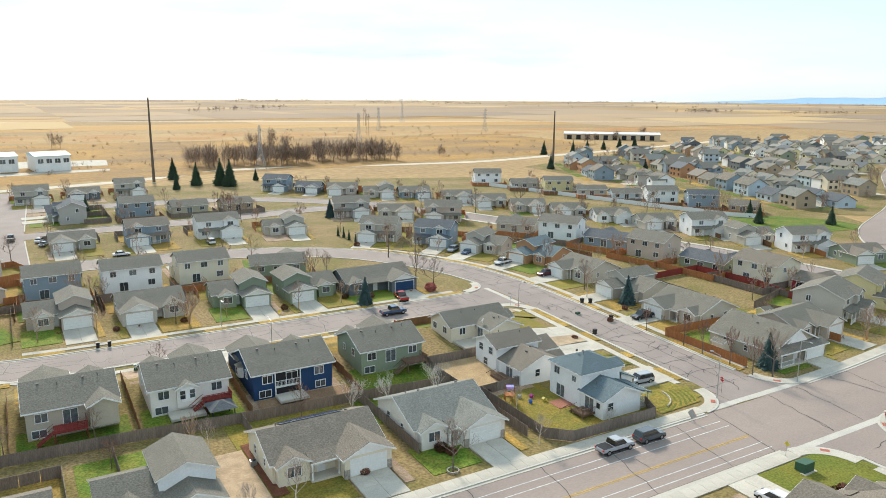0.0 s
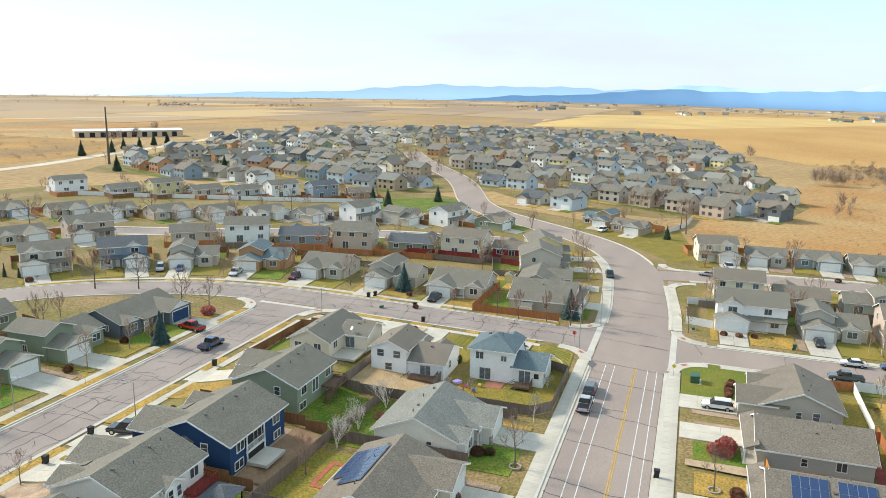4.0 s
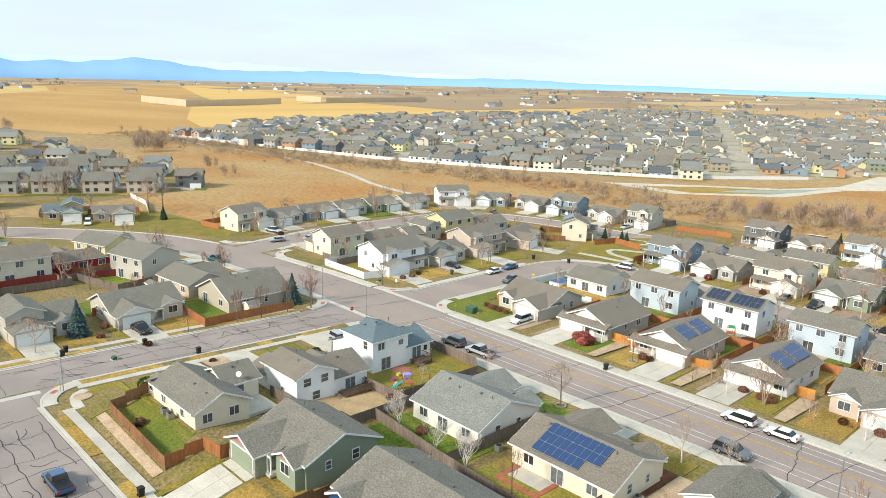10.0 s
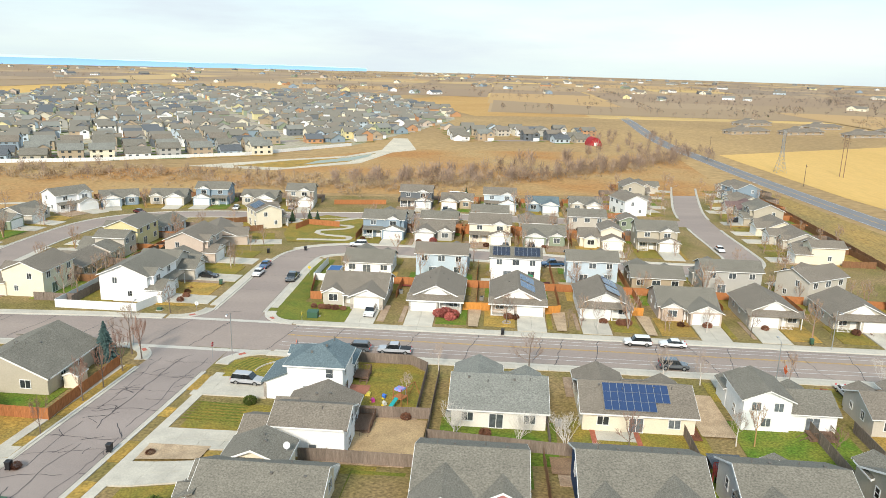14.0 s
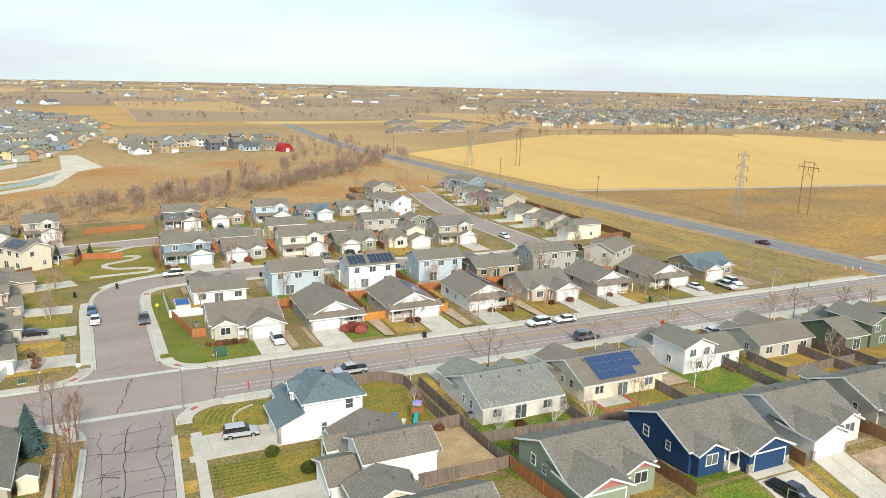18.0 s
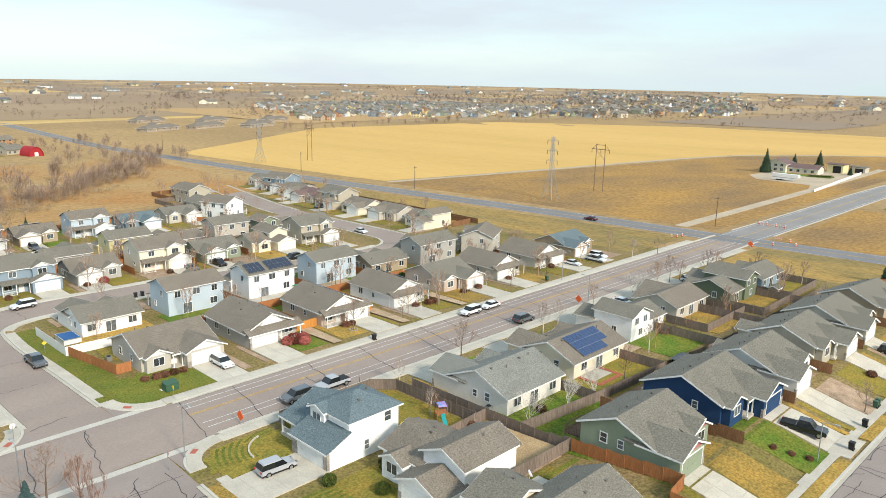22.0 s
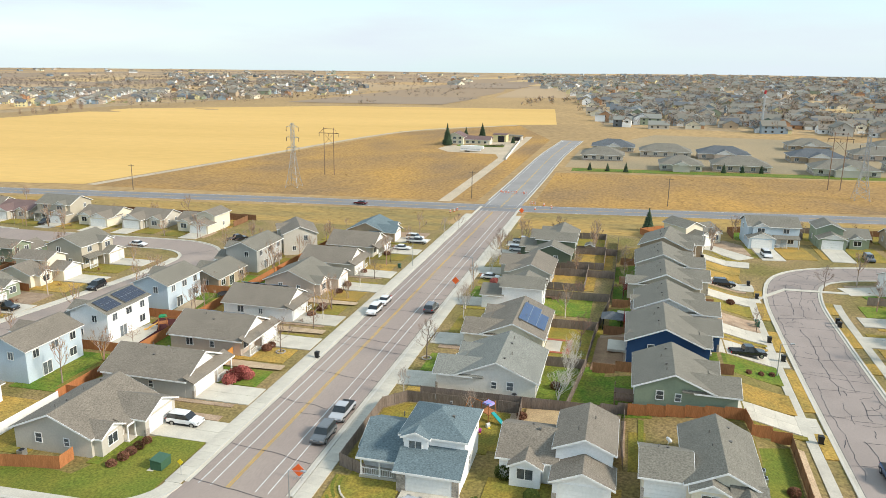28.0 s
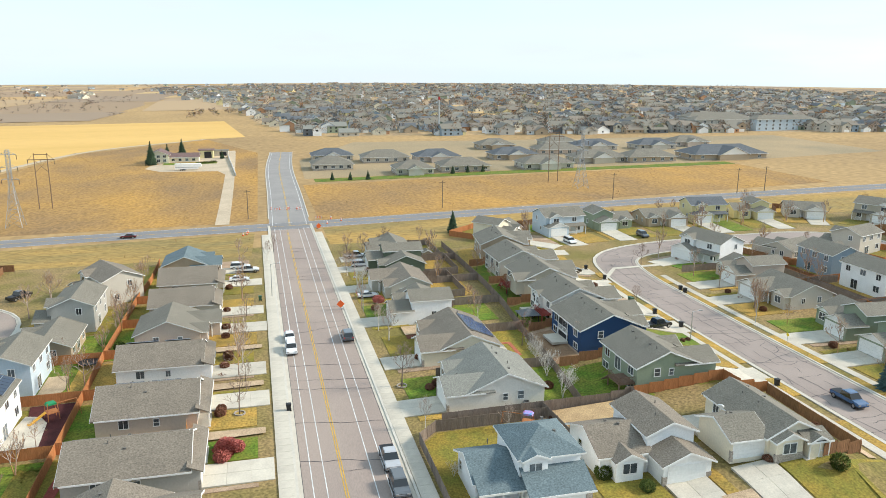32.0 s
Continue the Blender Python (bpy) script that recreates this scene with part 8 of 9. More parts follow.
def brush():
    rnd, mb, limbs = random.Random(31), MB(), []
    creek = curve([(560, -58), (470, -62), (400, -72), (330, -82), (275, -105), (225, -118), (180, -118), (140, -110), (100, -112), (60, -128), (20, -168), (-20, -215), (-55, -262)], 4)
    for x, y in creek:
        for _ in range(9):
            d = rnd.gauss(0, 12)
            h = rnd.choice((1.2, 1.6, 2.0, 2.6, 3.4, 4.4)) * rnd.uniform(0.7, 1.2)
            clump(mb, x + rnd.uniform(-3, 3), y + d, h * rnd.uniform(0.9, 1.4), h, rnd, 22)
        if rnd.random() < 0.5:
            limbs.append((x + rnd.uniform(-3, 3), y + rnd.gauss(0, 8), rnd.uniform(5, 9)))
    for _ in range(150):
        x, y = rnd.uniform(205, 420), rnd.uniform(-70, 50)
        clump(mb, x, y, rnd.uniform(0.6, 1.4), rnd.uniform(0.5, 1.4), rnd, 10)
    for _ in range(520):
        x, y = rnd.uniform(-160, 420), 425 + 330 * rnd.random() ** 1.3
        h = rnd.uniform(1, 4)
        clump(mb, x, y, h, h, rnd, 12)
    setting("creek_brush", mb, M_BRUSH, "tangled dry brush along the creek", "brush", "stuff")
    mb = MB()
    for x, y, h in limbs:
        far_trees(mb, x, y, h, rnd)
    for x, y in ((282, 78), (288, 72), (322, 67), (426, -17), (423, -7), (432, -12), (604, 13), (58, -144), (33, -183), (-5, -246), (77, -129), (67, -141), (45, -160), (15, -205)):
        for _ in range(3):
            far_trees(mb, x + rnd.uniform(-5, 5), y + rnd.uniform(-5, 5), rnd.uniform(8, 13), rnd)
    for _ in range(130):
        t = rnd.random()
        x, y = 120 - 190 * t + rnd.uniform(-6, 6), -118 - 160 * t * t + rnd.uniform(-10, 10)
        far_trees(mb, x, y, rnd.uniform(5, 10), rnd)
    for _ in range(150):
        far_trees(mb, rnd.uniform(85, 210), rnd.uniform(422, 460), rnd.uniform(10, 16), rnd)
    for x, y, h in ((30, 600, 14), (160, 560, 14), (176, 565, 16), (185, 562, 12), (250, 440, 9), (420, 480, 12), (470, 500, 13), (540, 540, 12), (330, -8, 9), (300, 0, 8), (420, -20, 10), (440, -30, 9), (280, 30, 9)):
        for _ in range(3):
            far_trees(mb, x + rnd.uniform(-4, 4), y + rnd.uniform(-4, 4), h * rnd.uniform(0.7, 1), rnd)
    for _ in range(420):
        p = (rnd.uniform(240, 760), rnd.uniform(20, 420))
        if inside(*p, NE_DEV):
            far_trees(mb, *p, rnd.uniform(4, 9), rnd)
    for _ in range(60):
        far_trees(mb, rnd.uniform(-80, -20), rnd.uniform(-400, -250), rnd.uniform(5, 10), rnd)
    for _ in range(36):
        far_trees(mb, rnd.uniform(-480, -250), rnd.uniform(-440, -405), rnd.uniform(6, 11), rnd)
    setting("far_trees", mb, M_FARTREE, "bare brown trees standing far off", "trees", "stuff")


brush()


def limb_tree(seed, spread, up, stems=1):
    """Trunk, limbs and twigs of a leafless tree one metre high, as one mesh under construction."""
    rnd, mb = random.Random(seed), MB()
    for _ in range(stems):
        lean = Vector((rnd.uniform(-0.2, 0.2) * (stems > 1), rnd.uniform(-0.2, 0.2) * (stems > 1), 1)).normalized()
        mb.tube((0, 0, -0.02), lean * 0.3, 0.017, 0.012, 5).tube(lean * 0.3, lean * 0.72, 0.012, 0.004, 4)
        for k in range(9 if stems == 1 else 5):
            f, a = k / (8 if stems == 1 else 4), 2.4 * k + rnd.uniform(-0.3, 0.3)
            d = (lean * rnd.uniform(0.5, 1.0) * (0.6 + f) + Vector((math.cos(a), math.sin(a), 0.1)) * spread).normalized()
            branch(mb, lean * (0.3 + 0.42 * f), d, (0.25 - 0.12 * f) * rnd.uniform(0.85, 1.1), 0.0085 - 0.004 * f, 3, rnd, spread, up)
    return mb


M_GARDENTREE = ramp_mat("garden_tree_twigs", [(0.31, 0.225, 0.175), (0.46, 0.37, 0.31), (0.36, 0.22, 0.16), (0.42, 0.25, 0.10), (0.28, 0.21, 0.17)], 0.95)


def garden_trees():
    """Bare young trees in the gardens of the farther streets, too many to count."""
    rnd, mb, ev = random.Random(77), MB(), MB()
    kinds = [limb_tree(1, 0.75, 0.25), limb_tree(2, 0.6, 0.4), limb_tree(3, 0.45, 0.5), limb_tree(4, 0.5, 0.45, 3)]

    def plant(x, y, h):
        src, a, z = rnd.choice(kinds), rnd.uniform(0, 6.2832), G(x, y)
        ca, sb = math.cos(a) * h, math.sin(a) * h
        mb.add([(x + p[0] * ca - p[1] * sb, y + p[0] * sb + p[1] * ca, z + p[2] * h) for p in src.v], src.f)
    for x, y, front, w, d, kind, m, wc, rc, drive in HOUSES:
        if math.hypot(x - 70, y - 95) < 62:
            continue
        a = radians(front)
        for _ in range(rnd.choice((2, 2, 3, 3, 4))):
            s, o = rnd.choice((d / 2 + 4.0, -d / 2 - 4.5)), rnd.choice((-1, 1)) * rnd.uniform(w * 0.3, w / 2 + 1)
            plant(x + s * math.cos(a) - o * math.sin(a), y + s * math.sin(a) + o * math.cos(a), rnd.uniform(3.5, 8.5))
        if rnd.random() < 0.7:
            o = rnd.uniform(-w / 2, w / 2)
            clump(ev, x + (d / 2 + 1.2) * math.cos(a) - o * math.sin(a), y + (d / 2 + 1.2) * math.sin(a) + o * math.cos(a), rnd.uniform(0.6, 1.1), rnd.uniform(0.7, 1.2), rnd, 24)
    for _ in range(190):
        p = (rnd.uniform(240, 520), rnd.uniform(20, 420))
        if inside(*p, NE_DEV):
            plant(*p, rnd.uniform(5, 10))
    setting("garden_trees", mb, M_GARDENTREE, "bare young trees in the gardens of farther streets", "trees", "stuff")
    setting("garden_bushes", ev, M_SHRUB, "low russet bushes before farther houses", "bushes", "stuff")


garden_trees()


def town():
    """The old town on the horizon: roofs and bare trees, too many to count."""
    rnd = random.Random(41)
    W, R, O, T = MB(), MB(), MB(), MB()
    M_TOWN = mat("town_ground", (0.32, 0.235, 0.14), 0.95, 0.3, 0.02, 0.3, alt=(0.40, 0.275, 0.14))
    zone = [(-430, 90), (-620, 60), (-900, 40), (-1500, -100), (-2600, -300), (-3000, 500), (-2700, 1500), (-1300, 1500), (-480, 900), (-330, 560), (-380, 300)]
    zone2 = [(-420, -470), (-640, -420), (-1000, -300), (-2200, -800), (-2300, -2000), (-900, -2200), (-300, -1300), (-330, -700)]
    for nm, zz in (("town_ground", zone), ("town_ground_south", zone2)):
        field(nm, zz, 0.07, M_TOWN, "streets and yards of a far old town", "ground")
    n = 0
    while n < 2600:
        u = rnd.random()
        r = 380 + 2700 * u ** 1.5
        a = radians(rnd.uniform(95, 215))
        x, y = 70 + r * math.cos(a), 90 + r * math.sin(a)
        if inside(x, y, zone) or (inside(x, y, zone2) and rnd.random() < 0.6):
            n += 1
            two = rnd.random() < 0.4
            far_block(W, R, O, x, y, rnd.choice((0, 90, 180, 270)) + rnd.uniform(-6, 6), rnd.uniform(11, 17), rnd.uniform(9, 12), 5.4 if two else 3.0, two, r < 900)
            for _ in range(4):
                far_trees(T, x + rnd.uniform(-16, 16), y + rnd.uniform(-16, 16), rnd.uniform(5, 12), rnd, 2 if r < 1000 else 1)
    for _ in range(900):
        r, a = rnd.uniform(1200, 3800), radians(rnd.uniform(170, 330))
        x, y = 70 + r * math.cos(a), 90 + r * math.sin(a)
        far_trees(T, x, y, rnd.uniform(6, 13), rnd, 1)
        if rnd.random() < 0.35:
            far_block(W, R, O, x + 20, y, rnd.uniform(0, 360), rnd.uniform(12, 30), rnd.uniform(10, 16), 4, False)
    for _ in range(330):
        r, a = 800 + 2900 * rnd.random() ** 1.4, radians(rnd.uniform(150, 275))
        x, y, turn = 70 + r * math.cos(a), 90 + r * math.sin(a), rnd.choice((0, 1.5708)) + rnd.uniform(-0.1, 0.1)
        for k in range(rnd.randrange(4, 14)):
            far_trees(T, x + 9 * k * math.cos(turn) + rnd.uniform(-4, 4), y + 9 * k * math.sin(turn) + rnd.uniform(-4, 4), rnd.uniform(5, 12), rnd, 1)
    for _ in range(240):
        r, a = rnd.uniform(1500, 3600), radians(rnd.uniform(-40, 80))
        x, y = 70 + r * math.cos(a), 90 + r * math.sin(a)
        far_trees(T, x, y, rnd.uniform(6, 14), rnd, 1)
        if rnd.random() < 0.5 and a < 0.2:
            far_block(W, R, O, x + 20, y, rnd.uniform(0, 360), rnd.uniform(12, 30), rnd.uniform(10, 16), 4, False)
    for nm, mb, ms, lab in (("town_walls", W, [M_FARWALL], "walls of a far spread-out town"), ("town_roofs", R, [M_FARROOF], "grey roofs of a far spread-out town"), ("town_windows", O, [M_GLASS, M_GARAGE], "windows and doors of a far town"),
                            ("town_trees", T, [M_TOWNTREE], "bare and evergreen trees among the far town's roofs")):
        setting(nm, mb, ms, lab, "town", "stuff")


town()


def care_home(x, y, ang, w, d, wc, rc):
    e = thing("office_house", x, y, ang, f"{WALLNAME[wc]} low hip-roofed building with {ROOFNAME[rc]} roof", "building", "low hip-roofed buildings")
    plain_begin()
    volume(e, -w / 2, w / 2, -d / 2, d / 2, 0, 3.2, "hip", 0.42, None, None, 0.8)
    volume(e, -w / 5, w / 5, -d / 2 - 3, 0, 0, 3.0, "gy", 0.45, None, None, 0.6, gable=M_TRIM, ov_front=0.0)
    for k in range(5):
        for s, yy in (("f", -d / 2 - 0.02), ("b", d / 2 + 0.02)):
            if s == "b" or k in (0, 4):
                window(e, s, -w / 2 + w * (k + 0.5) / 5, yy, 0.9, 1.8, 1.4)
    for s, xx in (("l", -w / 2 - 0.02), ("r", w / 2 + 0.02)):
        for k in (-1, 1):
            window(e, s, k * d / 4, xx, 0.9, 1.5, 1.4)
    built("stone_base", MB().box(-w / 2 - 0.05, w / 2 + 0.05, -d / 2 - 0.05, d / 2 + 0.05, -0.4, 0.8), M_STONE, e)
    plain_end(e, wc, rc)


field("care_lawn", [(-185, 84), (-187, 300), (-197, 300), (-195, 84)], 0.08, M_LAWN[0], "green mown verge before the low buildings", "lawn")
field("care_ground", [(-197, 80), (-199, 310), (-215, 420), (-330, 430), (-350, 230), (-370, 125), (-270, 82)], 0.05, mat("mown_grounds", (0.36, 0.265, 0.15), 0.95, 0.2, 0.02, 2, alt=(0.27, 0.215, 0.13)), "car park and lawns between the low buildings", "ground")
for i, (x, y, w) in enumerate(((-254, 127, 25), (-249, 155, 24), (-203, 132, 18), (-206, 158, 24), (-246, 198, 25), (-203, 200, 26), (-262, 231, 27), (-276, 261, 26), (-218, 236, 29), (-213, 263, 27), (-270, 298, 25), (-280, 328, 24), (-232, 96, 20), (-272, 100, 22), (-300, 205, 22), (-306, 250, 22))):
    care_home(x, y, 90 if i % 3 else 270, w, 15, "nknbt"[i % 5], "sds"[i % 3])
care_home(-214, 309, 90, 44, 20, "t", "d")
for x, y in ((-165, -478), (-215, -488), (-265, -480), (-205, -590), (-262, -562), (-322, -540)):
    care_home(x, y, 25, 42, 11, "t", "b")
for x, y, c in ((-380, 420, "n"), (-372, 470, "l"), (-420, 440, "g")):
    e = thing("apartment_block", x, y, 90, f"{WALLNAME[c]} three-storey apartment block with grey roof", "building", "apartment blocks")
    plain_begin()
    volume(e, -28, 28, -8, 8, 0, 9, "hip", 0.35, None, None, 0.8)
    for fl in range(3):
        for k in range(9):
            window(e, "b", -25 + 6.2 * k, 8.02, 0.9 + 2.9 * fl, 1.6, 1.5)
            window(e, "f", -25 + 6.2 * k, -8.02, 0.9 + 2.9 * fl, 1.6, 1.5)
    plain_end(e, c, "s")


# farmhouse across the highway
plain_begin()
fh = thing("farmhouse", -288, 15, 90, "long cream farmhouse with a brown-red roof behind conifers", "house")
volume(fh, -3, 13, -4.5, 4.5, 0, 3, "gx", 0.4, None, None, 0.6)
volume(fh, -13, -2.5, -7, 5, 0, 4.6, "gy", 0.45, None, None, 0.8)
for k in range(4):
    window(fh, "f", -0.5 + 3.6 * k, -4.52, 0.9, 1.5, 1.3)
    window(fh, "b", -9 + 6 * k, 4.52 if k > 1 else 5.02, 0.9, 1.6, 1.3)
for k in range(3):
    window(fh, "f", -11 + 3.2 * k, -7.02, 0.8, 1.5, 1.4)
    window(fh, "f", -11 + 3.2 * k, -7.02, 3.2, 1.5, 1.2)
plain_end(fh, "c", "r")
walkway("farm_track", [(-98 - 20 * k, 49 - 0.2 * k * k / 12) for k in range(13)], 0.01, 4.5, "pale dirt track beside the road", 0.09).data.materials[0] = M_DIRT
field("farm_yard", [(-216, 46), (-238, 40), (-244, 12), (-258, 3), (-270, 4), (-278, 8), (-280, 27), (-296, 27), (-302, 22), (-322, 30), (-322, 44), (-304, 42)], 0.05, M_DIRT, "bare dirt yard round a farmhouse", "ground")


def shed_hall(name, x, y, ang, w, d, h, wall, roofm, label):
    e = thing(name, x, y, ang, label, "building")
    built("wall", MB().box(-w / 2, w / 2, -d / 2, d / 2, -1, h), wall, e)
    built("roof", MB().prism([(-d / 2 - 0.4, h), (d / 2 + 0.4, h), (d / 2 + 0.4, h + 0.25), (0, h + 0.08 * d), (-d / 2 - 0.4, h + 0.25)], "x", -w / 2 - 0.4, w / 2 + 0.4), roofm, e)
    for k in range(int(w / 8)):
        built("door_panel", MB().box(-w / 2 + 3 + 8 * k, -w / 2 + 7 + 8 * k, -d / 2 - 0.08, -d / 2 + 0.05, 0, min(h - 0.6, 4)), M_BLACK if h < 8 else M_TRIM, e)
    return e


M_ZINC = mat("pale_metal_roof", (0.55, 0.66, 0.70), 0.5, 0.06, 0.1, 1)
M_TANWALL = mat("tan_panel_wall", (0.60, 0.47, 0.33), 0.85, 0.06, 0.1, 1)
M_SILO = mat("barn_red", (0.38, 0.025, 0.03), 0.7, 0.1, 0.4, 3)
for x, y, a_, w, d, wall, lab in ((17, 459, 8, 17, 22, M_FRAME, "white metal warehouse with a dark glazed front and pale roof"), (-12, 462, 8, 26, 22, M_FRAME, "long white metal warehouse with a pale teal roof")):
    hall = shed_hall("warehouse", x, y, a_, w, d, 8, wall, M_ZINC, lab)
    for k in range(int(w / 4.2)):
        window(hall, "f", -w / 2 + 2.6 + 4.1 * k, -d / 2 - 0.1, 4.4, 2.6, 2.2, 2)
shed_hall("warehouse", 472, 512, -41, 84, 20, 5, M_TANWALL, M_FRAME, "long low white warehouse with a pale roof")
field("yard_concrete", [(-40, 430), (45, 440), (50, 500), (-30, 510)], 0.07, M_CONCRETE, "pale concrete yard round warehouses", "ground")
# sound walls of a well site in the golden field
for x, y, w, a in ((1068, -299, 164, 0), (1013, -390, 192, -73.5), (1160, -612, 75, 5), (1108, -740, 250, -90)):
    e = thing("screen_wall", x, y, a, "tall tan screen wall standing in a field", "wall", "screen walls")
    for k in range(int(w / 12)):
        built("panel", MB().box(-w / 2 + 12 * k, -w / 2 + 12 * k + 11.9, -0.2, 0.2, 0, 9.5), M_TANWALL, e)
        built("post", MB().box(-w / 2 + 12 * k - 0.25, -w / 2 + 12 * k + 0.25, -0.4, 0.4, 0, 9.9), M_TANWALL, e)
# the track between the golden field and the fallow one
mb = MB()
ribbon(mb, curve([(-99, -100), (-180, -84), (-352, -47), (-428, 23)], 12), -2.2, 2.2, 0.09)
setting("field_track", mb, M_DIRT, "pale dirt track between two fields", "track")
# barn
bn = thing("barn", -16, -327, 10, "red round-roofed barn with a white door", "barn")
built("wall", MB().prism([(3.9 * math.cos(radians(a)), max(-1, 5.2 * math.sin(radians(a)))) for a in range(0, 181, 15)][::-1], "y", -5.5, 5.5), M_SILO, bn)
built("roof", MB().prism([((4.1 + o) * math.cos(radians(a)), (5.4 + o) * math.sin(radians(a))) for a, o in [(a, 0.2) for a in range(0, 181, 15)] + [(a, 0) for a in range(180, -1, -15)]], "y", -5.8, 5.8), M_SILO, bn)
built("door", MB().box(-1.1, 1.1, 5.5, 5.62, 0, 2.4), M_TRIM, bn)

# pond and bare banks by the creek
field("pond_bank", [(196, -152), (153, -148), (119, -185), (110, -240), (118, -252), (132, -215), (160, -190), (188, -160)], 0.09, M_PALE, "pale bare bank round a pond", "bank")
field("bank_track", [(110, -240), (98, -258), (112, -330), (122, -330), (118, -252)], 0.088, M_PALE, "pale bare track beside a far estate", "bank")
field("pond_grass", [(176, -158), (150, -158), (126, -190), (118, -236), (130, -208), (156, -186)], 0.12, M_LAWN[2], "dry grass in a drained pond", "grass")
field("pond", [(145, -172), (126, -194), (120, -214), (120, -230), (128, -210), (142, -188)], 0.15, M_WATER, "shallow grey-green pond", "water")
mb = MB()
for (ax, ay), (bx, by) in zip(SE_DEV[:6], SE_DEV[1:6]):
    k = max(1, int(math.hypot(bx - ax, by - ay) / 2.4))
    ux, uy = (bx - ax) / k, (by - ay) / k
    nx, ny = -uy / 2.4 * 0.05, ux / 2.4 * 0.05
    for j in range(k):
        x0, y0 = ax + ux * j, ay + uy * j
        x1, y1 = x0 + ux * 0.96, y0 + uy * 0.96
        za, zb = G(x0, y0), G(x1, y1)
        mb.add([(x0 - nx, y0 - ny, za), (x1 - nx, y1 - ny, zb), (x1 + nx, y1 + ny, zb), (x0 + nx, y0 + ny, za), (x0 - nx, y0 - ny, za + 1.8), (x1 - nx, y1 - ny, zb + 1.8), (x1 + nx, y1 + ny, zb + 1.8), (x0 + nx, y0 + ny, za + 1.8)],
               [(0, 1, 5, 4), (1, 2, 6, 5), (2, 3, 7, 6), (3, 0, 4, 7), (4, 5, 6, 7)])
setting("boundary_fence", mb, M_FRAME, "white vinyl fence along the edge of a far estate", "fence", "stuff")
walkway("creek_path", curve([(480, -60), (362, -69), (290, -58), (249, -45), (218, -40), (207, -44)], 8), 0.01, 3.0, "pale dirt path across the meadow", 0.08)
walkway("park_path", curve([(104, -8), (97, -9), (90, -10), (90, -15), (98, -17), (100, -21), (93, -25), (92, -30), (100, -32), (96, -38), (92, -42)], 1.5), 0.01, 1.6, "winding pale concrete path on a lawn", 0.2)
field("park_lawn", [(106, -6), (88, -7), (89, -40), (104, -46), (112, -34), (110, -16)], 0.1, M_LAWN[1], "fading lawn crossed by a winding path", "lawn")
field("park_lawn_east", [(222, 158), (262, 150), (264, 168), (238, 196), (226, 182)], 0.1, M_LAWN[0], "green park lawn behind a fence", "lawn")
field("corner_lawn", [(177, 63), (189, 71), (205.5, 81.5), (218, 94), (236, 84), (232, 62), (205, 58), (184, 58)], 0.05, M_LAWN[1], "fading lawn at a bend of the road", "lawn")
field("corner_lawn_east", [(89, 58.8), (87, 45), (88.5, 12), (92.5, 12), (92.8, 54)], 0.12, M_LAWN[4], "olive-green corner lawn along two streets", "lawn")
field("corner_lawn_front", [(90, 58.8), (76.5, 58.8), (76.5, 51.5), (90, 46)], 0.125, M_LAWN[4], "olive-green corner lawn in front of a house", "lawn")
field("house_lawn", [(91.5, 84), (88.5, 78.4), (79.5, 78), (79.6, 82), (84.5, 84.4)], 0.12, M_LAWN[1], "corner lawn with mown stripes", "lawn")
field("house_yard", [(59, 80.8), (61.7, 78), (77.4, 78), (79, 81.8), (70, 83), (69.8, 97), (59, 96.5)], 0.1, M_LAWN[1], "back yard of fading grass inside a fence", "lawn")
M_GRAVEL = mat("tan_gravel", (0.50, 0.37, 0.24), 0.95, 0.3, 0.7, 7, 0.5, alt=(0.40, 0.29, 0.185))
M_MULCH = mat("bark_mulch", (0.20, 0.075, 0.04), 0.95, 0.35, 0.8, 7, 0.5)
field("mulch_bed", [(20.1, 84), (22.1, 84), (22.1, 99), (20.1, 99)], 0.24, M_MULCH, "reddish bark mulch beside a house wall", "mulch")
field("gravel_side", [(15.2, 84), (19.9, 84), (19.9, 97.6), (15.2, 97.6)], 0.23, M_GRAVEL, "tan gravel side yard inside a fence", "gravel")
field("gravel_edge", [(60.4, 132.1), (80.6, 131.6), (80.6, 132.9), (60.4, 133.4)], 0.12, M_GRAVEL, "tan gravel strip outside a board fence", "gravel")
field("gravel_round", [(88.9 + 1.5 * math.cos(0.52 * k), 131.9 + 1.3 * math.sin(0.52 * k)) for k in range(12)], 0.16, M_GRAVEL, "round tan gravel bed inside a bend of the pavement", "gravel")
field("gravel_strip", [(83.2, 108.7), (91.2, 108.6), (91.2, 112.6), (83.2, 112.7)], 0.28, M_GRAVEL, "tan gravel strip between two driveways", "gravel")
for gx in (52.2, 35.4, 18.6):
    field("gravel_strip", [(gx - 1.4, 46.5), (gx + 1.3, 46.5), (gx + 0.9, 57.8), (gx - 0.9, 57.8)], 0.27, M_GRAVEL, "tan gravel strip between two front yards", "gravel")
field("terrace_soil", [(26, 106.2), (40.8, 105.6), (40.8, 110.6), (26, 110.8)], 0.2, mat("bare_soil", (0.24, 0.145, 0.085), 0.95, 0.3, 0.5, 6, 0.5, alt=(0.31, 0.20, 0.115)), "bare brown soil of a terraced back yard", "soil")
field("straw_yard", [(57, 97.8), (67, 97.8), (67, 110.8), (57, 110.8)], 0.23, mat("straw_mulch", (0.47, 0.33, 0.175), 0.95, 0.25, 0.4, 5, 0.5, alt=(0.38, 0.26, 0.14)), "bare tan straw yard inside a fence", "yard")
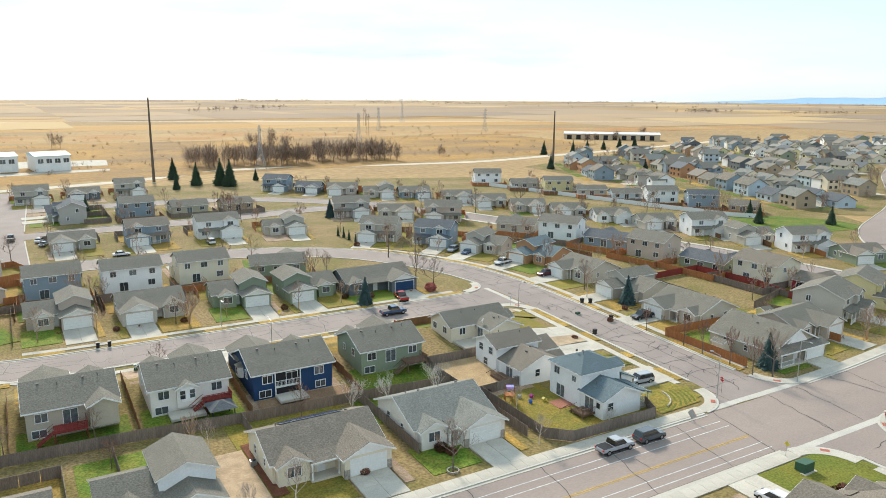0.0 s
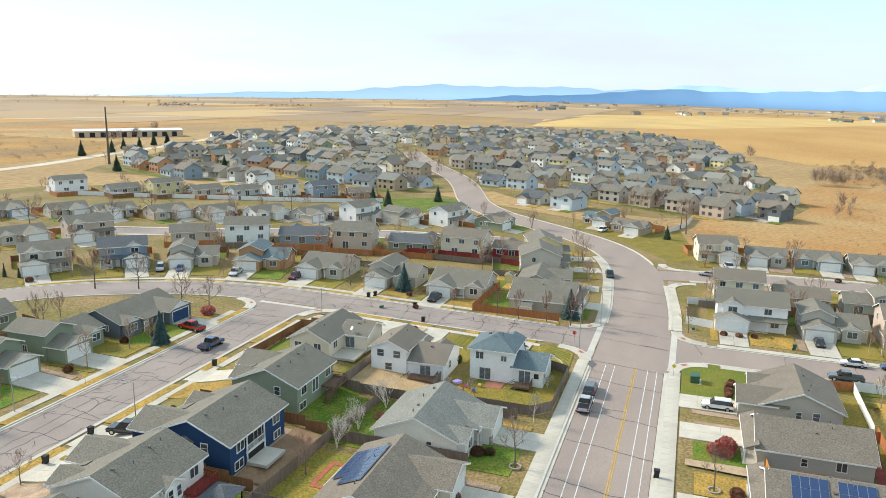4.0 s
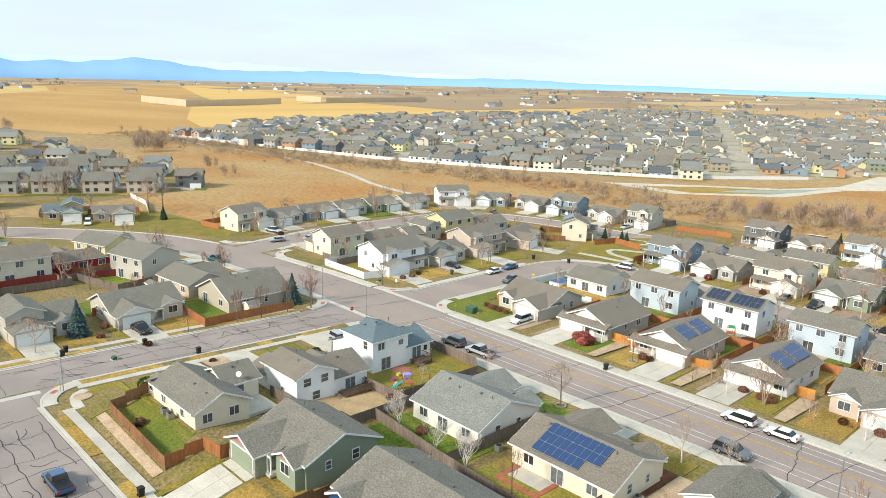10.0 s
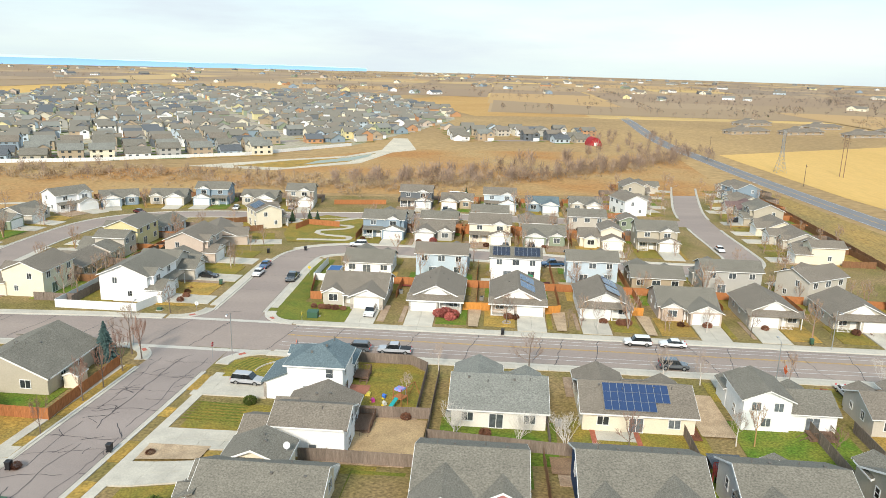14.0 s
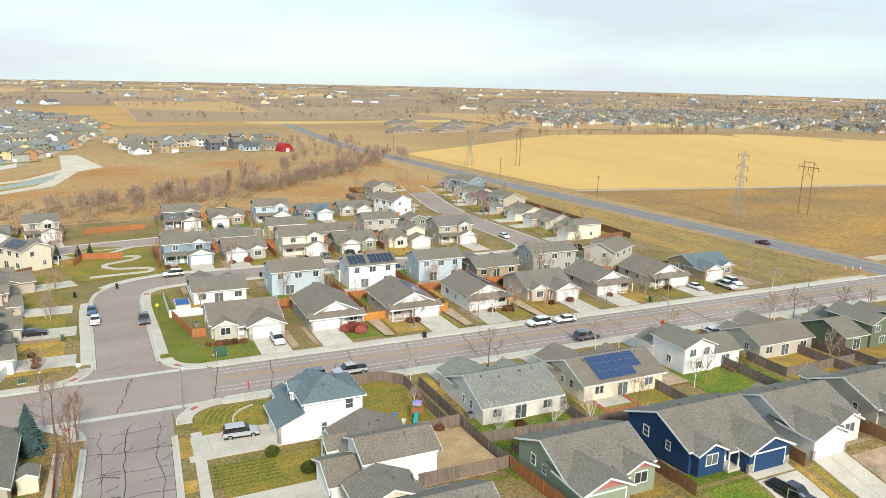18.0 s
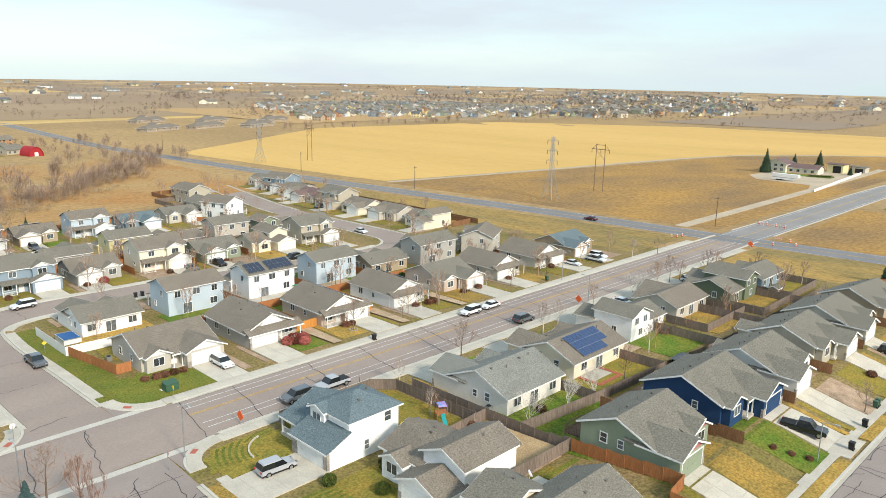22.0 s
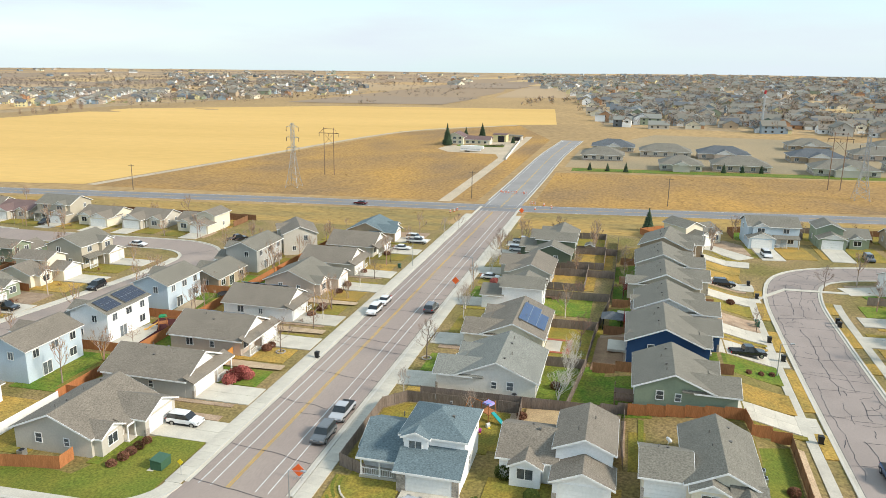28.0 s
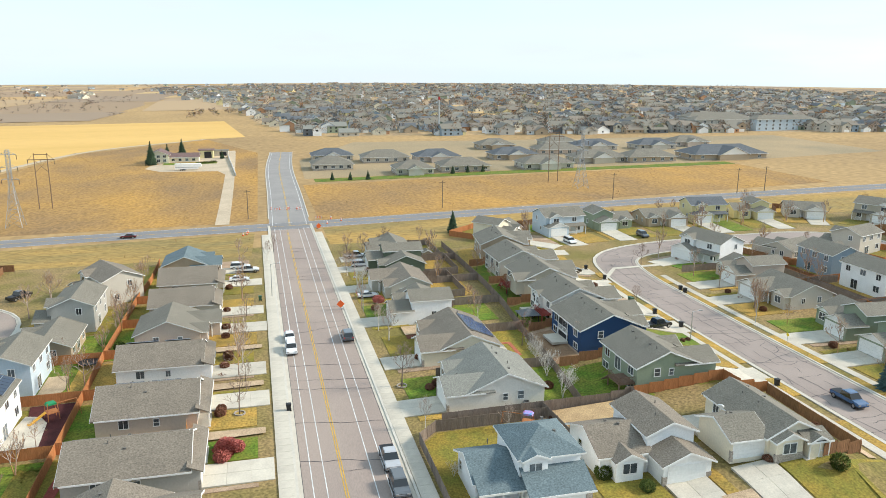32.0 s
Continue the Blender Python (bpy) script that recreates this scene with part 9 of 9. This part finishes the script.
field("north_corner_lawn", [(81.6, 127), (91.6, 125.5), (91.9, 131.5), (89, 133.6), (80.8, 133.6)], 0.1, M_LAWN[1], "fading corner lawn behind the pavement", "lawn")
field("fenced_lawn", [(58, 113), (64.6, 113), (64.6, 126.2), (79.6, 126.4), (79, 130.8), (61, 131.5)], 0.1, M_LAWN[4], "green side lawn inside a fence", "lawn")
field("verge", [(-84, 78), (-60, 78), (-58, 110), (-62, 330), (-96, 330), (-88, 120)], 0.03, M_VERGE, "yellow dry verge along the highway", "verge")
field("verge_south", [(-82, 57), (-52, 56), (-54, -30), (-58, -130), (-70, -130)], 0.03, M_VERGE, "yellow-green dry verge along the highway", "verge")


# ---- power lines ----
def steel_pole(x, y, h):
    t = thing("steel_pole", x, y, 0, "tall rust-brown steel power pole", "power pole", "power poles")
    built("shaft", MB().tube((0, 0, -1), (0, 0, h), 0.75, 0.35, 10), M_BARK, t)
    built("collar", MB().tube((0, 0, 0), (0, 0, 0.4), 1.1, 1.0, 10), M_CONCRETE, t)


steel_pole(57, 379, 40)
steel_pole(291, 369, 32)


def lattice_tower(x, y, h, turn):
    t = thing("lattice_tower", x, y, turn, "grey steel lattice power tower", "power tower", "power towers")
    legs = [(a, b) for a in (-1, 1) for b in (-1, 1)]
    w = lambda z: 0.55 + 2.0 * max(0.0, 1 - z / (0.62 * h)) ** 1.4
    levels = [h * f for f in (0, 0.12, 0.22, 0.31, 0.39, 0.47, 0.55, 0.62, 0.69, 0.76, 0.83, 0.9, 1.0)]
    for a, b in legs:
        rings = [(a * w(z) + p, b * w(z) + q, z) for z in levels for p, q in ((-0.075, 0), (0, -0.075), (0.075, 0), (0, 0.075))]
        built("leg", MB().add(rings, [(4 * i + k, 4 * i + (k + 1) % 4, 4 * i + 4 + (k + 1) % 4, 4 * i + 4 + k) for i in range(len(levels) - 1) for k in range(4)]), M_METAL, t)
    mb = MB()
    for z0, z1 in zip(levels, levels[1:]):
        for (a, b), (c, d) in (((-1, -1), (1, -1)), ((1, -1), (1, 1)), ((1, 1), (-1, 1)), ((-1, 1), (-1, -1))):
            mb.tube((a * w(z0), b * w(z0), z0), (c * w(z1), d * w(z1), z1), 0.045, 0.045, 3)
            mb.tube((c * w(z0), d * w(z0), z0), (a * w(z1), b * w(z1), z1), 0.045, 0.045, 3)
            mb.tube((a * w(z1), b * w(z1), z1), (c * w(z1), d * w(z1), z1), 0.04, 0.04, 3)
    built("bracing", mb, M_METAL, t)
    for z in (0.62, 0.78, 0.94):
        built("cross_arm", MB().tube((-2.6, 0, h * z), (2.6, 0, h * z), 0.1, 0.1, 4).tube((-2.6, 0, h * z), (0, 0, h * z + 1), 0.06, 0.06, 3).tube((2.6, 0, h * z), (0, 0, h * z + 1), 0.06, 0.06, 3), M_METAL, t)
        for sx in (-2.55, 2.55):
            built("insulator", MB().tube((sx, 0, h * z - 0.1), (sx, 0, h * z - 1.6), 0.11, 0.11, 5), M_BARK, t, "brown string insulator")


for x, y, h in ((-114, -18.3, 25), (-136, 190, 25), (-99, -210, 22), (120, 415, 24), (245, 560, 24), (330, 700, 24), (440, 860, 24), (420, 640, 24)):
    lattice_tower(x, y, h, 90)


def h_frame(x, y, h, turn):
    t = thing("h_frame_pole", x, y, turn, "two wooden power poles with a cross beam", "power pole", "power poles")
    for s in (-2.2, 2.2):
        built("pole", MB().tube((s, 0, -0.5), (s, 0, h), 0.2, 0.14, 7), M_POLE, t)
        built("strut", MB().tube((s, 0, h - 0.3), (s * 1.95, 0, h - 2.4), 0.06, 0.06, 4), M_POLE, t)
    built("cross_beam", MB().box(-4.6, 4.6, -0.1, 0.1, h - 2.5, h - 2.25), M_POLE, t)
    built("top_beam", MB().box(-2.2, 2.2, -0.08, 0.08, h - 0.6, h - 0.4), M_POLE, t)
    built("brace", MB().tube((-2.2, 0, h - 7), (2.2, 0, h - 2.6), 0.07, 0.07, 4).tube((2.2, 0, h - 7), (-2.2, 0, h - 2.6), 0.07, 0.07, 4), M_POLE, t)
    for s in (-4.4, 0, 4.4):
        built("insulator", MB().tube((s, 0, h - 2.5), (s, 0, h - 3.9), 0.1, 0.1, 5), M_BARK, t, "dark string insulator")


for x, y, h in ((-147.3, -17.2, 20.5), (-126, -200, 21), (-156.5, 186, 22), (290, 640, 20), (360, 800, 20)):
    h_frame(x, y, h, 90)


def pole(x, y, h):
    t = thing("utility_pole", x, y, 90, "wooden utility pole with a short cross arm", "power pole", "power poles")
    built("shaft", MB().tube((0, 0, -0.5), (0, 0, h), 0.16, 0.11, 7), M_BARK, t)
    built("cross_arm", MB().box(-1.2, 1.2, -0.06, 0.06, h - 0.7, h - 0.58), M_BARK, t)


for x, y in ((-93, -76), (-106, 55), (-107, 123), (-90, -312), (-106.5, 190), (-105, 243), (-107, 257), (-92, -160)):
    pole(x, y, 10)

rig = thing("drill_rig", -417, 198, 0, "slim white and red drilling mast", "drilling rig")
built("mast", MB().tube((0, 0, 0), (0, 0, 26), 1.0, 0.7, 6), M_METAL, rig)
built("crown", MB().tube((0, 0, 26), (0, 0, 28.5), 0.8, 0.8, 6), M_SILO, rig)
built("platform", MB().box(-6, 6, -4, 4, 0, 2.5), M_BLACK, rig)


# ---- mountains ----
def mountains():
    n = 360
    rise = ((-80, 5), (-54, 32), (-40, 62), (-31, 84), (-23, 106), (-11, 120), (-1, 98), (8, 94), (15, 104), (23, 80), (31, 42), (44, 3))
    for lay, (R, part_, haze_col) in enumerate(((4600, 1.0, (0.43, 0.62, 0.78)), (4450, 0.80, (0.23, 0.42, 0.67)))):
        vs = []
        for i in range(n + 1):
            az = -80 + 124 * i / n
            a = radians(az)
            top = 0.0
            for (p, hp), (q, hq) in zip(rise, rise[1:]):
                if p <= az <= q:
                    top = hp + (hq - hp) * (az - p) / (q - p)
            if lay:
                top *= min(1.0, max(0.0, (20 - az) / 14))
            h = part_ * top * (0.97 + 0.4 * noise.noise((i * 0.05, lay * 7.3, 0)) + 0.2 * noise.noise((i * 0.19, 3 + lay, 0))) + 2
            x, y = 70 + R * math.cos(a), 90 + R * math.sin(a)
            vs += [(x, y, -70), (x, y, max(h, 1) - 26), (x + 60 * math.cos(a), y + 60 * math.sin(a), -70)]
        mb = MB().add(vs, [(3 * i, 3 * i + 1, 3 * i + 4, 3 * i + 3) for i in range(n)] + [(3 * i + 1, 3 * i + 2, 3 * i + 5, 3 * i + 4) for i in range(n)])
        # Distance haze is painted in: pale blue base colour plus a weak emission.
        m = bpy.data.materials.new("haze_painted_range")
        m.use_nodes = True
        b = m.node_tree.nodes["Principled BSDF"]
        b.inputs["Base Color"].default_value = (*haze_col, 1)
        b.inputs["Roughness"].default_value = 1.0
        b.inputs["Emission Color"].default_value, b.inputs["Emission Strength"].default_value = (*haze_col, 1), 0.2 if lay else 0.44
        setting("backdrop_range", mb, m, "mountain range on the horizon, blue haze painted into its faintly glowing colour", "mountains", "structure", True)


mountains()


def patchwork():
    """The quilt of far fields, each with its own colour."""
    rnd, mb = random.Random(77), MB()
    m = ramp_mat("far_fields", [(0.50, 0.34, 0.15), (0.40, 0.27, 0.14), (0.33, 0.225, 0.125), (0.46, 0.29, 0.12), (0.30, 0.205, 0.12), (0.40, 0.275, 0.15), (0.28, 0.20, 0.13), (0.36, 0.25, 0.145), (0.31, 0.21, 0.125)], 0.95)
    for gy in range(-24, 24):
        for gx in range(-24, 24):
            w, d = 190, 190
            x0, y0 = 70 + gx * w, 90 + gy * d
            r = math.hypot(x0 + w / 2 - 70, y0 + d / 2 - 90)
            if 900 < r < 4300 and rnd.random() < 0.75:
                nx, ny = rnd.choice((1, 2, 3)), rnd.choice((1, 1, 2))
                x1, y1 = x0 + w * nx * 0.98, y0 + d * ny * 0.97
                q = [(x0, y0), (x1, y0 + rnd.uniform(-20, 20)), (x1, y1), (x0, y1 + rnd.uniform(-20, 20))]
                if any(inside(*p, SE_DEV) or inside(*p, NE_DEV) or inside(*p, WHEAT) for p in q) or (x0 > 560 and -1000 < y0 < 200 and x0 < 2300):
                    continue
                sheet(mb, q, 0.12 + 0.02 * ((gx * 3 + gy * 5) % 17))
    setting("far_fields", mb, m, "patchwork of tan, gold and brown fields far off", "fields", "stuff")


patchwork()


def tree_belts():
    """Bare trees of the far towns and farms, in loose belts and round the houses."""
    rnd, mb = random.Random(91), MB()
    town = [(-330, -600), (-720, -300), (-1340, -560), (-1700, -1200), (-1378, -1250), (-620, -1054)]
    n = 0
    while n < 1500:
        x, y = rnd.uniform(-1700, -330), rnd.uniform(-1250, -300)
        if inside(x, y, town):
            far_trees(mb, x, y, rnd.uniform(5, 11), rnd, 1)
            n += 1
    for _ in range(1300):
        a, r = rnd.uniform(-2.9, -1.7), rnd.uniform(900, 2600)
        far_trees(mb, 70 + r * math.cos(a), 90 + r * math.sin(a), rnd.uniform(5, 10), rnd, 1)
    for _ in range(75):
        a, r = rnd.uniform(-3.1416, 3.1416), rnd.uniform(1300, 3900)
        cx, cy, along, long_ = 70 + r * math.cos(a), 90 + r * math.sin(a), rnd.uniform(0, 3.14), rnd.uniform(60, 420)
        if (600 < cx < 1700 and -1000 < cy < 260):
            continue
        for _ in range(int(10 + long_ / 9)):
            s, o = rnd.uniform(-0.5, 0.5) * long_, rnd.gauss(0, 14)
            far_trees(mb, cx + s * math.cos(along) - o * math.sin(along), cy + s * math.sin(along) + o * math.cos(along), rnd.uniform(6, 13), rnd, 1)
    setting("tree_belts", mb, ramp_mat("winter_belts", [(0.17, 0.125, 0.11), (0.22, 0.16, 0.13), (0.13, 0.10, 0.09), (0.09, 0.085, 0.06), (0.26, 0.19, 0.15)], 0.95), "bare brown trees of the far towns and farms", "trees", "stuff")


tree_belts()

# sheds, trailer, fence and hedge of the farm
shed_hall("farm_shed", -305, 31, 90, 8, 9, 4.4, M_WALL["y"], M_ROOF["r"], "cream farm shed with a brown-red roof")
shed_hall("farm_garage", -314, 39, 90, 8, 7, 2.9, M_WALL["n"], M_ROOF["s"], "small tan farm garage with a grey roof")
field("farm_lawn", [(-272, 10), (-272, 38), (-279, 38), (-281, 10)], 0.09, M_LAWN[0], "green lawn before a farmhouse", "lawn")
tr = thing("horse_trailer", -247, 25, 90, "long white stock trailer parked on a dirt yard", "trailer")
built("body", MB().prism([(-6.2, 0.7), (5.0, 0.7), (5.0, 1.7), (6.6, 1.9), (6.6, 3.1), (6.2, 3.4), (-6.2, 3.4)], "y", -1.2, 1.2), M_TRIM, tr)
built("stripe", MB().box(-6.0, 4.6, 1.2, 1.22, 1.5, 1.75).box(-6.0, 4.6, -1.22, -1.2, 1.5, 1.75), M_METAL, tr)
for u in (-3.4, -2.4, -1.4):
    for v in (-1.05, 1.05):
        built("wheel", MB().tube((u, v - 0.13, 0.42), (u, v + 0.13, 0.42), 0.42, 0.42, 12), M_TYRE, tr)
fe = thing("rail_fence", -260, 46, 0, "white fence along a farm track", "fence")
for k in range(11):
    x0 = 44 - 8 * k
    built("panel", MB().add([(x0, 3 * x0 / 44, 0), (x0 - 7.8, 3 * (x0 - 7.8) / 44, 0), (x0 - 7.8, 3 * (x0 - 7.8) / 44, 1.3), (x0, 3 * x0 / 44, 1.3), (x0, 3 * x0 / 44 + 0.1, 0), (x0 - 7.8, 3 * (x0 - 7.8) / 44 + 0.1, 0), (x0 - 7.8, 3 * (x0 - 7.8) / 44 + 0.1, 1.3), (x0, 3 * x0 / 44 + 0.1, 1.3)], [(0, 1, 2, 3), (7, 6, 5, 4), (3, 2, 6, 7), (0, 3, 7, 4), (1, 5, 6, 2)]), M_TRIM, fe)
mb, rnd = MB(), random.Random(17)
for k in range(16):
    clump(mb, -271.5 - 0.35 * k, 28 + 0.62 * k, 1.5, 1.8, rnd, 40)
setting("hedge", mb, M_SHRUB_G, "clipped green hedge before a farmhouse", "hedge", "stuff")

# tufts and low bushes on the dry fields
mb, rnd = MB(), random.Random(29)
for zone, n in (([(-97, -98), (-350, -45), (-425, 25), (-320, 60), (-100, 58)], 1500), ([(-97, 78), (-178, 78), (-186, 300), (-120, 300)], 500), ([(205, 60), (300, 50), (480, -40), (420, -80), (300, -95), (215, -90), (204, -40)], 900),
                ([(204, -62), (150, -84), (60, -98), (-50, -122), (-60, -290), (110, -260), (190, -150)], 900), ([(-82, 57), (-52, 56), (-54, -30), (-58, -130), (-70, -130)], 250), ([(-84, 78), (-60, 78), (-58, 110), (-62, 330), (-96, 330), (-88, 120)], 250)):
    xs, ys = [p[0] for p in zone], [p[1] for p in zone]
    k = 0
    while k < n:
        x, y = rnd.uniform(min(xs), max(xs)), rnd.uniform(min(ys), max(ys))
        if inside(x, y, zone):
            k += 1
            if (-345 < x < -212 and -10 < y < 52) or abs(y - 49) < 4:
                continue
            r = rnd.uniform(0.4, 1.1) * rnd.choice((1, 1, 1, 1.6))
            clump(mb, x, y, r, r * rnd.uniform(0.5, 0.9), rnd, 5)
setting("field_tufts", mb, mat("dry_tufts", (0.24, 0.15, 0.07), 0.95, 0.3, 0.03, 2, alt=(0.34, 0.21, 0.08)), "dry tufts and low bushes on the fields", "grass", "stuff")


# ---- yard things ----
def playset(x, y, turn, roof, slide, words):
    t = thing("playset", x, y, turn, f"timber climbing frame with {words} roof and slide", "playset")
    for a in (-0.8, 0.8):
        for b in (-0.8, 0.8):
            built("post", MB().tube((a, b, -0.1), (a * 0.8, b * 0.8, 2.9), 0.06, 0.06, 4), M_CEDAR, t)
    built("platform", MB().box(-0.8, 0.8, -0.8, 0.8, 1.3, 1.42), M_CEDAR, t)
    built("roof", MB().prism([(-0.75, 2.5), (0.75, 2.5), (0.5, 2.75), (-0.5, 2.75)], "y", -0.6, 0.6), roof, t, f"{words} canvas roof")
    built("slide", MB().prism([(0.8, 1.4), (2.9, 0.25), (3.3, 0.25), (3.3, 0.32), (2.95, 0.34), (0.8, 1.52)], "y", -0.3, 0.3), slide, t, "bright plastic slide")
    built("swing_beam", MB().tube((-0.8, 0, 2.4), (-3.6, 0, 2.4), 0.06, 0.06, 5), M_CEDAR, t)
    for s in (-1, 1):
        built("swing_leg", MB().tube((-3.5, 0, 2.4), (-3.7, s * 1.1, 0), 0.05, 0.05, 4), M_CEDAR, t)


M_TEAL = mat("teal_plastic", (0.02, 0.30, 0.30), 0.4, 0.05)
M_TOYYELLOW = mat("yellow_plastic", (0.70, 0.36, 0.03), 0.4, 0.05)
playset(61.4, 93.0, 60, mat("striped_canvas", (0.60, 0.20, 0.45), 0.7, 0.1, 2, 3, alt=(0.10, 0.30, 0.60)), M_TEAL, "striped pink and blue")
playset(40.6, 28.0, 300, mat("green_canvas", (0.02, 0.26, 0.10), 0.6, 0.1, 2, 3), M_TOYYELLOW, "green")
field("play_mulch", [(35.6, 23.8), (35.6, 30.6), (51.4, 30.6), (51.4, 26.6)], 0.21, mat("red_rubber_mulch", (0.085, 0.022, 0.022), 0.95, 0.3, 0.8, 7, 0.4), "dark red rubber mulch under a climbing frame", "mulch")
field("garden_patio", [(39, 24.0), (39.6, 26.2), (42, 27.6), (49, 28.2), (51.6, 27.4), (51.6, 23.4), (44, 23.4)], 0.26, M_CONCRETE, "curved concrete patio behind a white house", "patio")
field("gravel_patio", [(24, 23.6), (24, 26.6), (30, 27.4), (33.4, 26.2), (33.8, 23.6)], 0.21, mat("tan_pavers", (0.47, 0.36, 0.24), 0.95, 0.2, 0.6, 5, 0.3), "tan gravel patio behind a pale blue house", "patio")
field("path_strip", [(54.6, 32.6), (69, 31.6), (69, 32.9), (55.4, 34.0)], 0.24, mat("red_path", (0.27, 0.06, 0.045), 0.9, 0.2, 0.8, 5), "red strip of path beside a board fence", "path")


def toy(x, y, col, turn):
    t = thing("toy_house", x, y, turn, "small bright plastic garden toy on the grass", "toy", "garden toys")
    m = mat("toy_plastic", col, 0.4, 0.05)
    built("body", MB().box(-0.25, 0.25, -0.22, 0.22, 0, 0.5).prism([(-0.32, 0.5), (0.32, 0.5), (0, 0.75)], "y", -0.26, 0.26), m, t)
    built("step", MB().box(0.25, 0.5, -0.16, 0.16, 0, 0.2), M_YELLOW, t)


for x, y, c, a in ((65.4, 92.6, (0.45, 0.05, 0.25), 20), (64.0, 91.0, (0.05, 0.15, 0.5), 70), (66.4, 90.6, (0.6, 0.5, 0.1), 0), (63.6, 93.4, (0.55, 0.55, 0.5), 40)):
    toy(x, y, c, a)


def gazebo(x, y, turn):
    t = thing("gazebo", x, y, turn, "grey hard-topped garden gazebo on four posts", "gazebo", "gazebos")
    for a in (-1.6, 1.6):
        for b in (-1.6, 1.6):
            built("post", MB().box(a - 0.07, a + 0.07, b - 0.07, b + 0.07, 0, 2.3), M_BLACK, t)
    built("roof", MB().add([(-2, -2, 2.25), (2, -2, 2.25), (2, 2, 2.25), (-2, 2, 2.25), (0, 0, 3.2)], [(0, 1, 4), (1, 2, 4), (2, 3, 4), (3, 0, 4), (3, 2, 1, 0)]), M_ROOF["d"], t)


gazebo(20, 108.4, 0)


def garden_shed(x, y, turn, c):
    t = thing("garden_shed", x, y, turn, "small wooden garden shed with gabled roof", "shed", "garden sheds")
    volume(t, -1.3, 1.3, -1.1, 1.1, 0, 2.0, "gx", 0.45, M_WALL[c], M_ROOF["s"], 0.15)
    door(t, 0, -1.12, 0)


for x, y, a, c in ((135.8, 102, 0, "y"), (110.2, 92.4, 90, "c"), (-36.5, 101, 0, "t")):
    garden_shed(x, y, a, c)


def trampoline(x, y):
    t = thing("trampoline", x, y, 0, "round black trampoline on a lawn", "trampoline")
    built("mat", MB().tube((0, 0, 0.75), (0, 0, 0.8), 1.7, 1.7, 20), M_BLACK, t)
    for k in range(6):
        a = 6.2832 * k / 6
        built("leg", MB().tube((1.75 * math.cos(a), 1.75 * math.sin(a), 0), (1.75 * math.cos(a), 1.75 * math.sin(a), 0.8), 0.03, 0.03, 5), M_METAL, t)


trampoline(20, 29)


def ac_unit(x, y):
    t = thing("ac_unit", x, y, 0, "grey air-conditioning unit beside a house wall", "air conditioner", "air conditioners")
    built("case", MB().box(-0.42, 0.42, -0.42, 0.42, 0.05, 0.85), M_METAL, t)
    built("fan_grille", MB().tube((0, 0, 0.85), (0, 0, 0.9), 0.36, 0.36, 14), M_BLACK, t)


for i, (x, y) in enumerate(((54.2, 95.5), (72.6, 126.6), (70.8, 126.6), (39, 96.5), (20.2, 93), (85, 38), (68.5, 38), (51, 40))):
    ac_unit(x, y)


def ring_bed(x, y):
    """A ring of edging stones round a tree."""
    t = thing("tree_ring", x, y, 0, "ring of reddish edging stones round a tree", "edging", "tree rings")
    me = cached("edge_stone", lambda: MB().box(-0.16, 0.16, -0.09, 0.09, 0, 0.2).mesh("stone", [M_STONE]))
    for k in range(14):
        a = 360 * k / 14
        part("stone", me, t, m=pose(0.75 * math.cos(radians(a)), 0.75 * math.sin(radians(a)), 0.1, 0, 0, a + 90))


ring_bed(42.4, 79)
ring_bed(45.8, 54.2)


def mown_rounds():
    """Darker mown rounds and a curved stone edging in the corner lawn."""
    lawn = [(91.2, 83.8), (88.3, 78.6), (79.7, 78.2), (79.8, 81.9), (84.5, 84.2)]
    mb = MB()
    for k in range(14):
        r = 0.9 + 0.78 * k
        run = []
        for a in range(-110, 40, 4):
            p = (80.2 + r * math.cos(radians(a)), 84.6 + r * math.sin(radians(a)))
            if inside(*p, lawn):
                run.append(p)
        if len(run) > 2:
            ribbon(mb, run, -0.19, 0.19, 0.135)
    for k in range(7):
        ribbon(mb, [(82.4 + 1.15 * i, 96.2 + 0.85 * k - 0.05 * i) for i in range(8)], -0.2, 0.2, 0.15)
    setting("mown_rounds", mb, M_LAWN[4], "darker mown rounds and stripes in two front lawns", "lawn", "stuff")
    t = tagged(new("lawn_edging"), "curved row of pale edging stones in a lawn", "edging")
    t.matrix_basis = pose(84, 80, G(84, 80))
    me = cached("edging_block", lambda: MB().box(-0.2, 0.2, -0.1, 0.1, 0, 0.22).mesh("block", [M_CONCRETE]))
    for i in range(15):
        a = -70 + 6.5 * i
        x, y = 80.6 + 5.0 * math.cos(radians(a)), 84.2 + 5.0 * math.sin(radians(a))
        if inside(x, y, lawn):
            part("block", me, t, m=t.matrix_basis.inverted() @ pose(x, y, G(x, y) + 0.12, 0, 0, a + 90))


mown_rounds()


def swimming_pool(x, y, turn):
    t = thing("swimming_pool", x, y, turn, "raised garden pool under a blue cover", "pool")
    built("wall", MB().box(-2.2, 2.2, -1.5, 1.5, -0.2, 0.95), M_FRAME, t)
    built("cover", MB().box(-2.05, 2.05, -1.35, 1.35, 0.9, 1.0), mat("blue_tarpaulin", (0.03, 0.12, 0.32), 0.5, 0.15, 1, 4), t, "taut blue tarpaulin cover")
    rail = MB().box(-2.3, 2.3, -1.6, -1.48, 0.93, 1.03).box(-2.3, 2.3, 1.48, 1.6, 0.93, 1.03).box(-2.3, -2.18, -1.48, 1.48, 0.93, 1.03).box(2.18, 2.3, -1.48, 1.48, 0.93, 1.03)
    built("rim", rail, M_METAL, t)


swimming_pool(86.2, 23, 90)
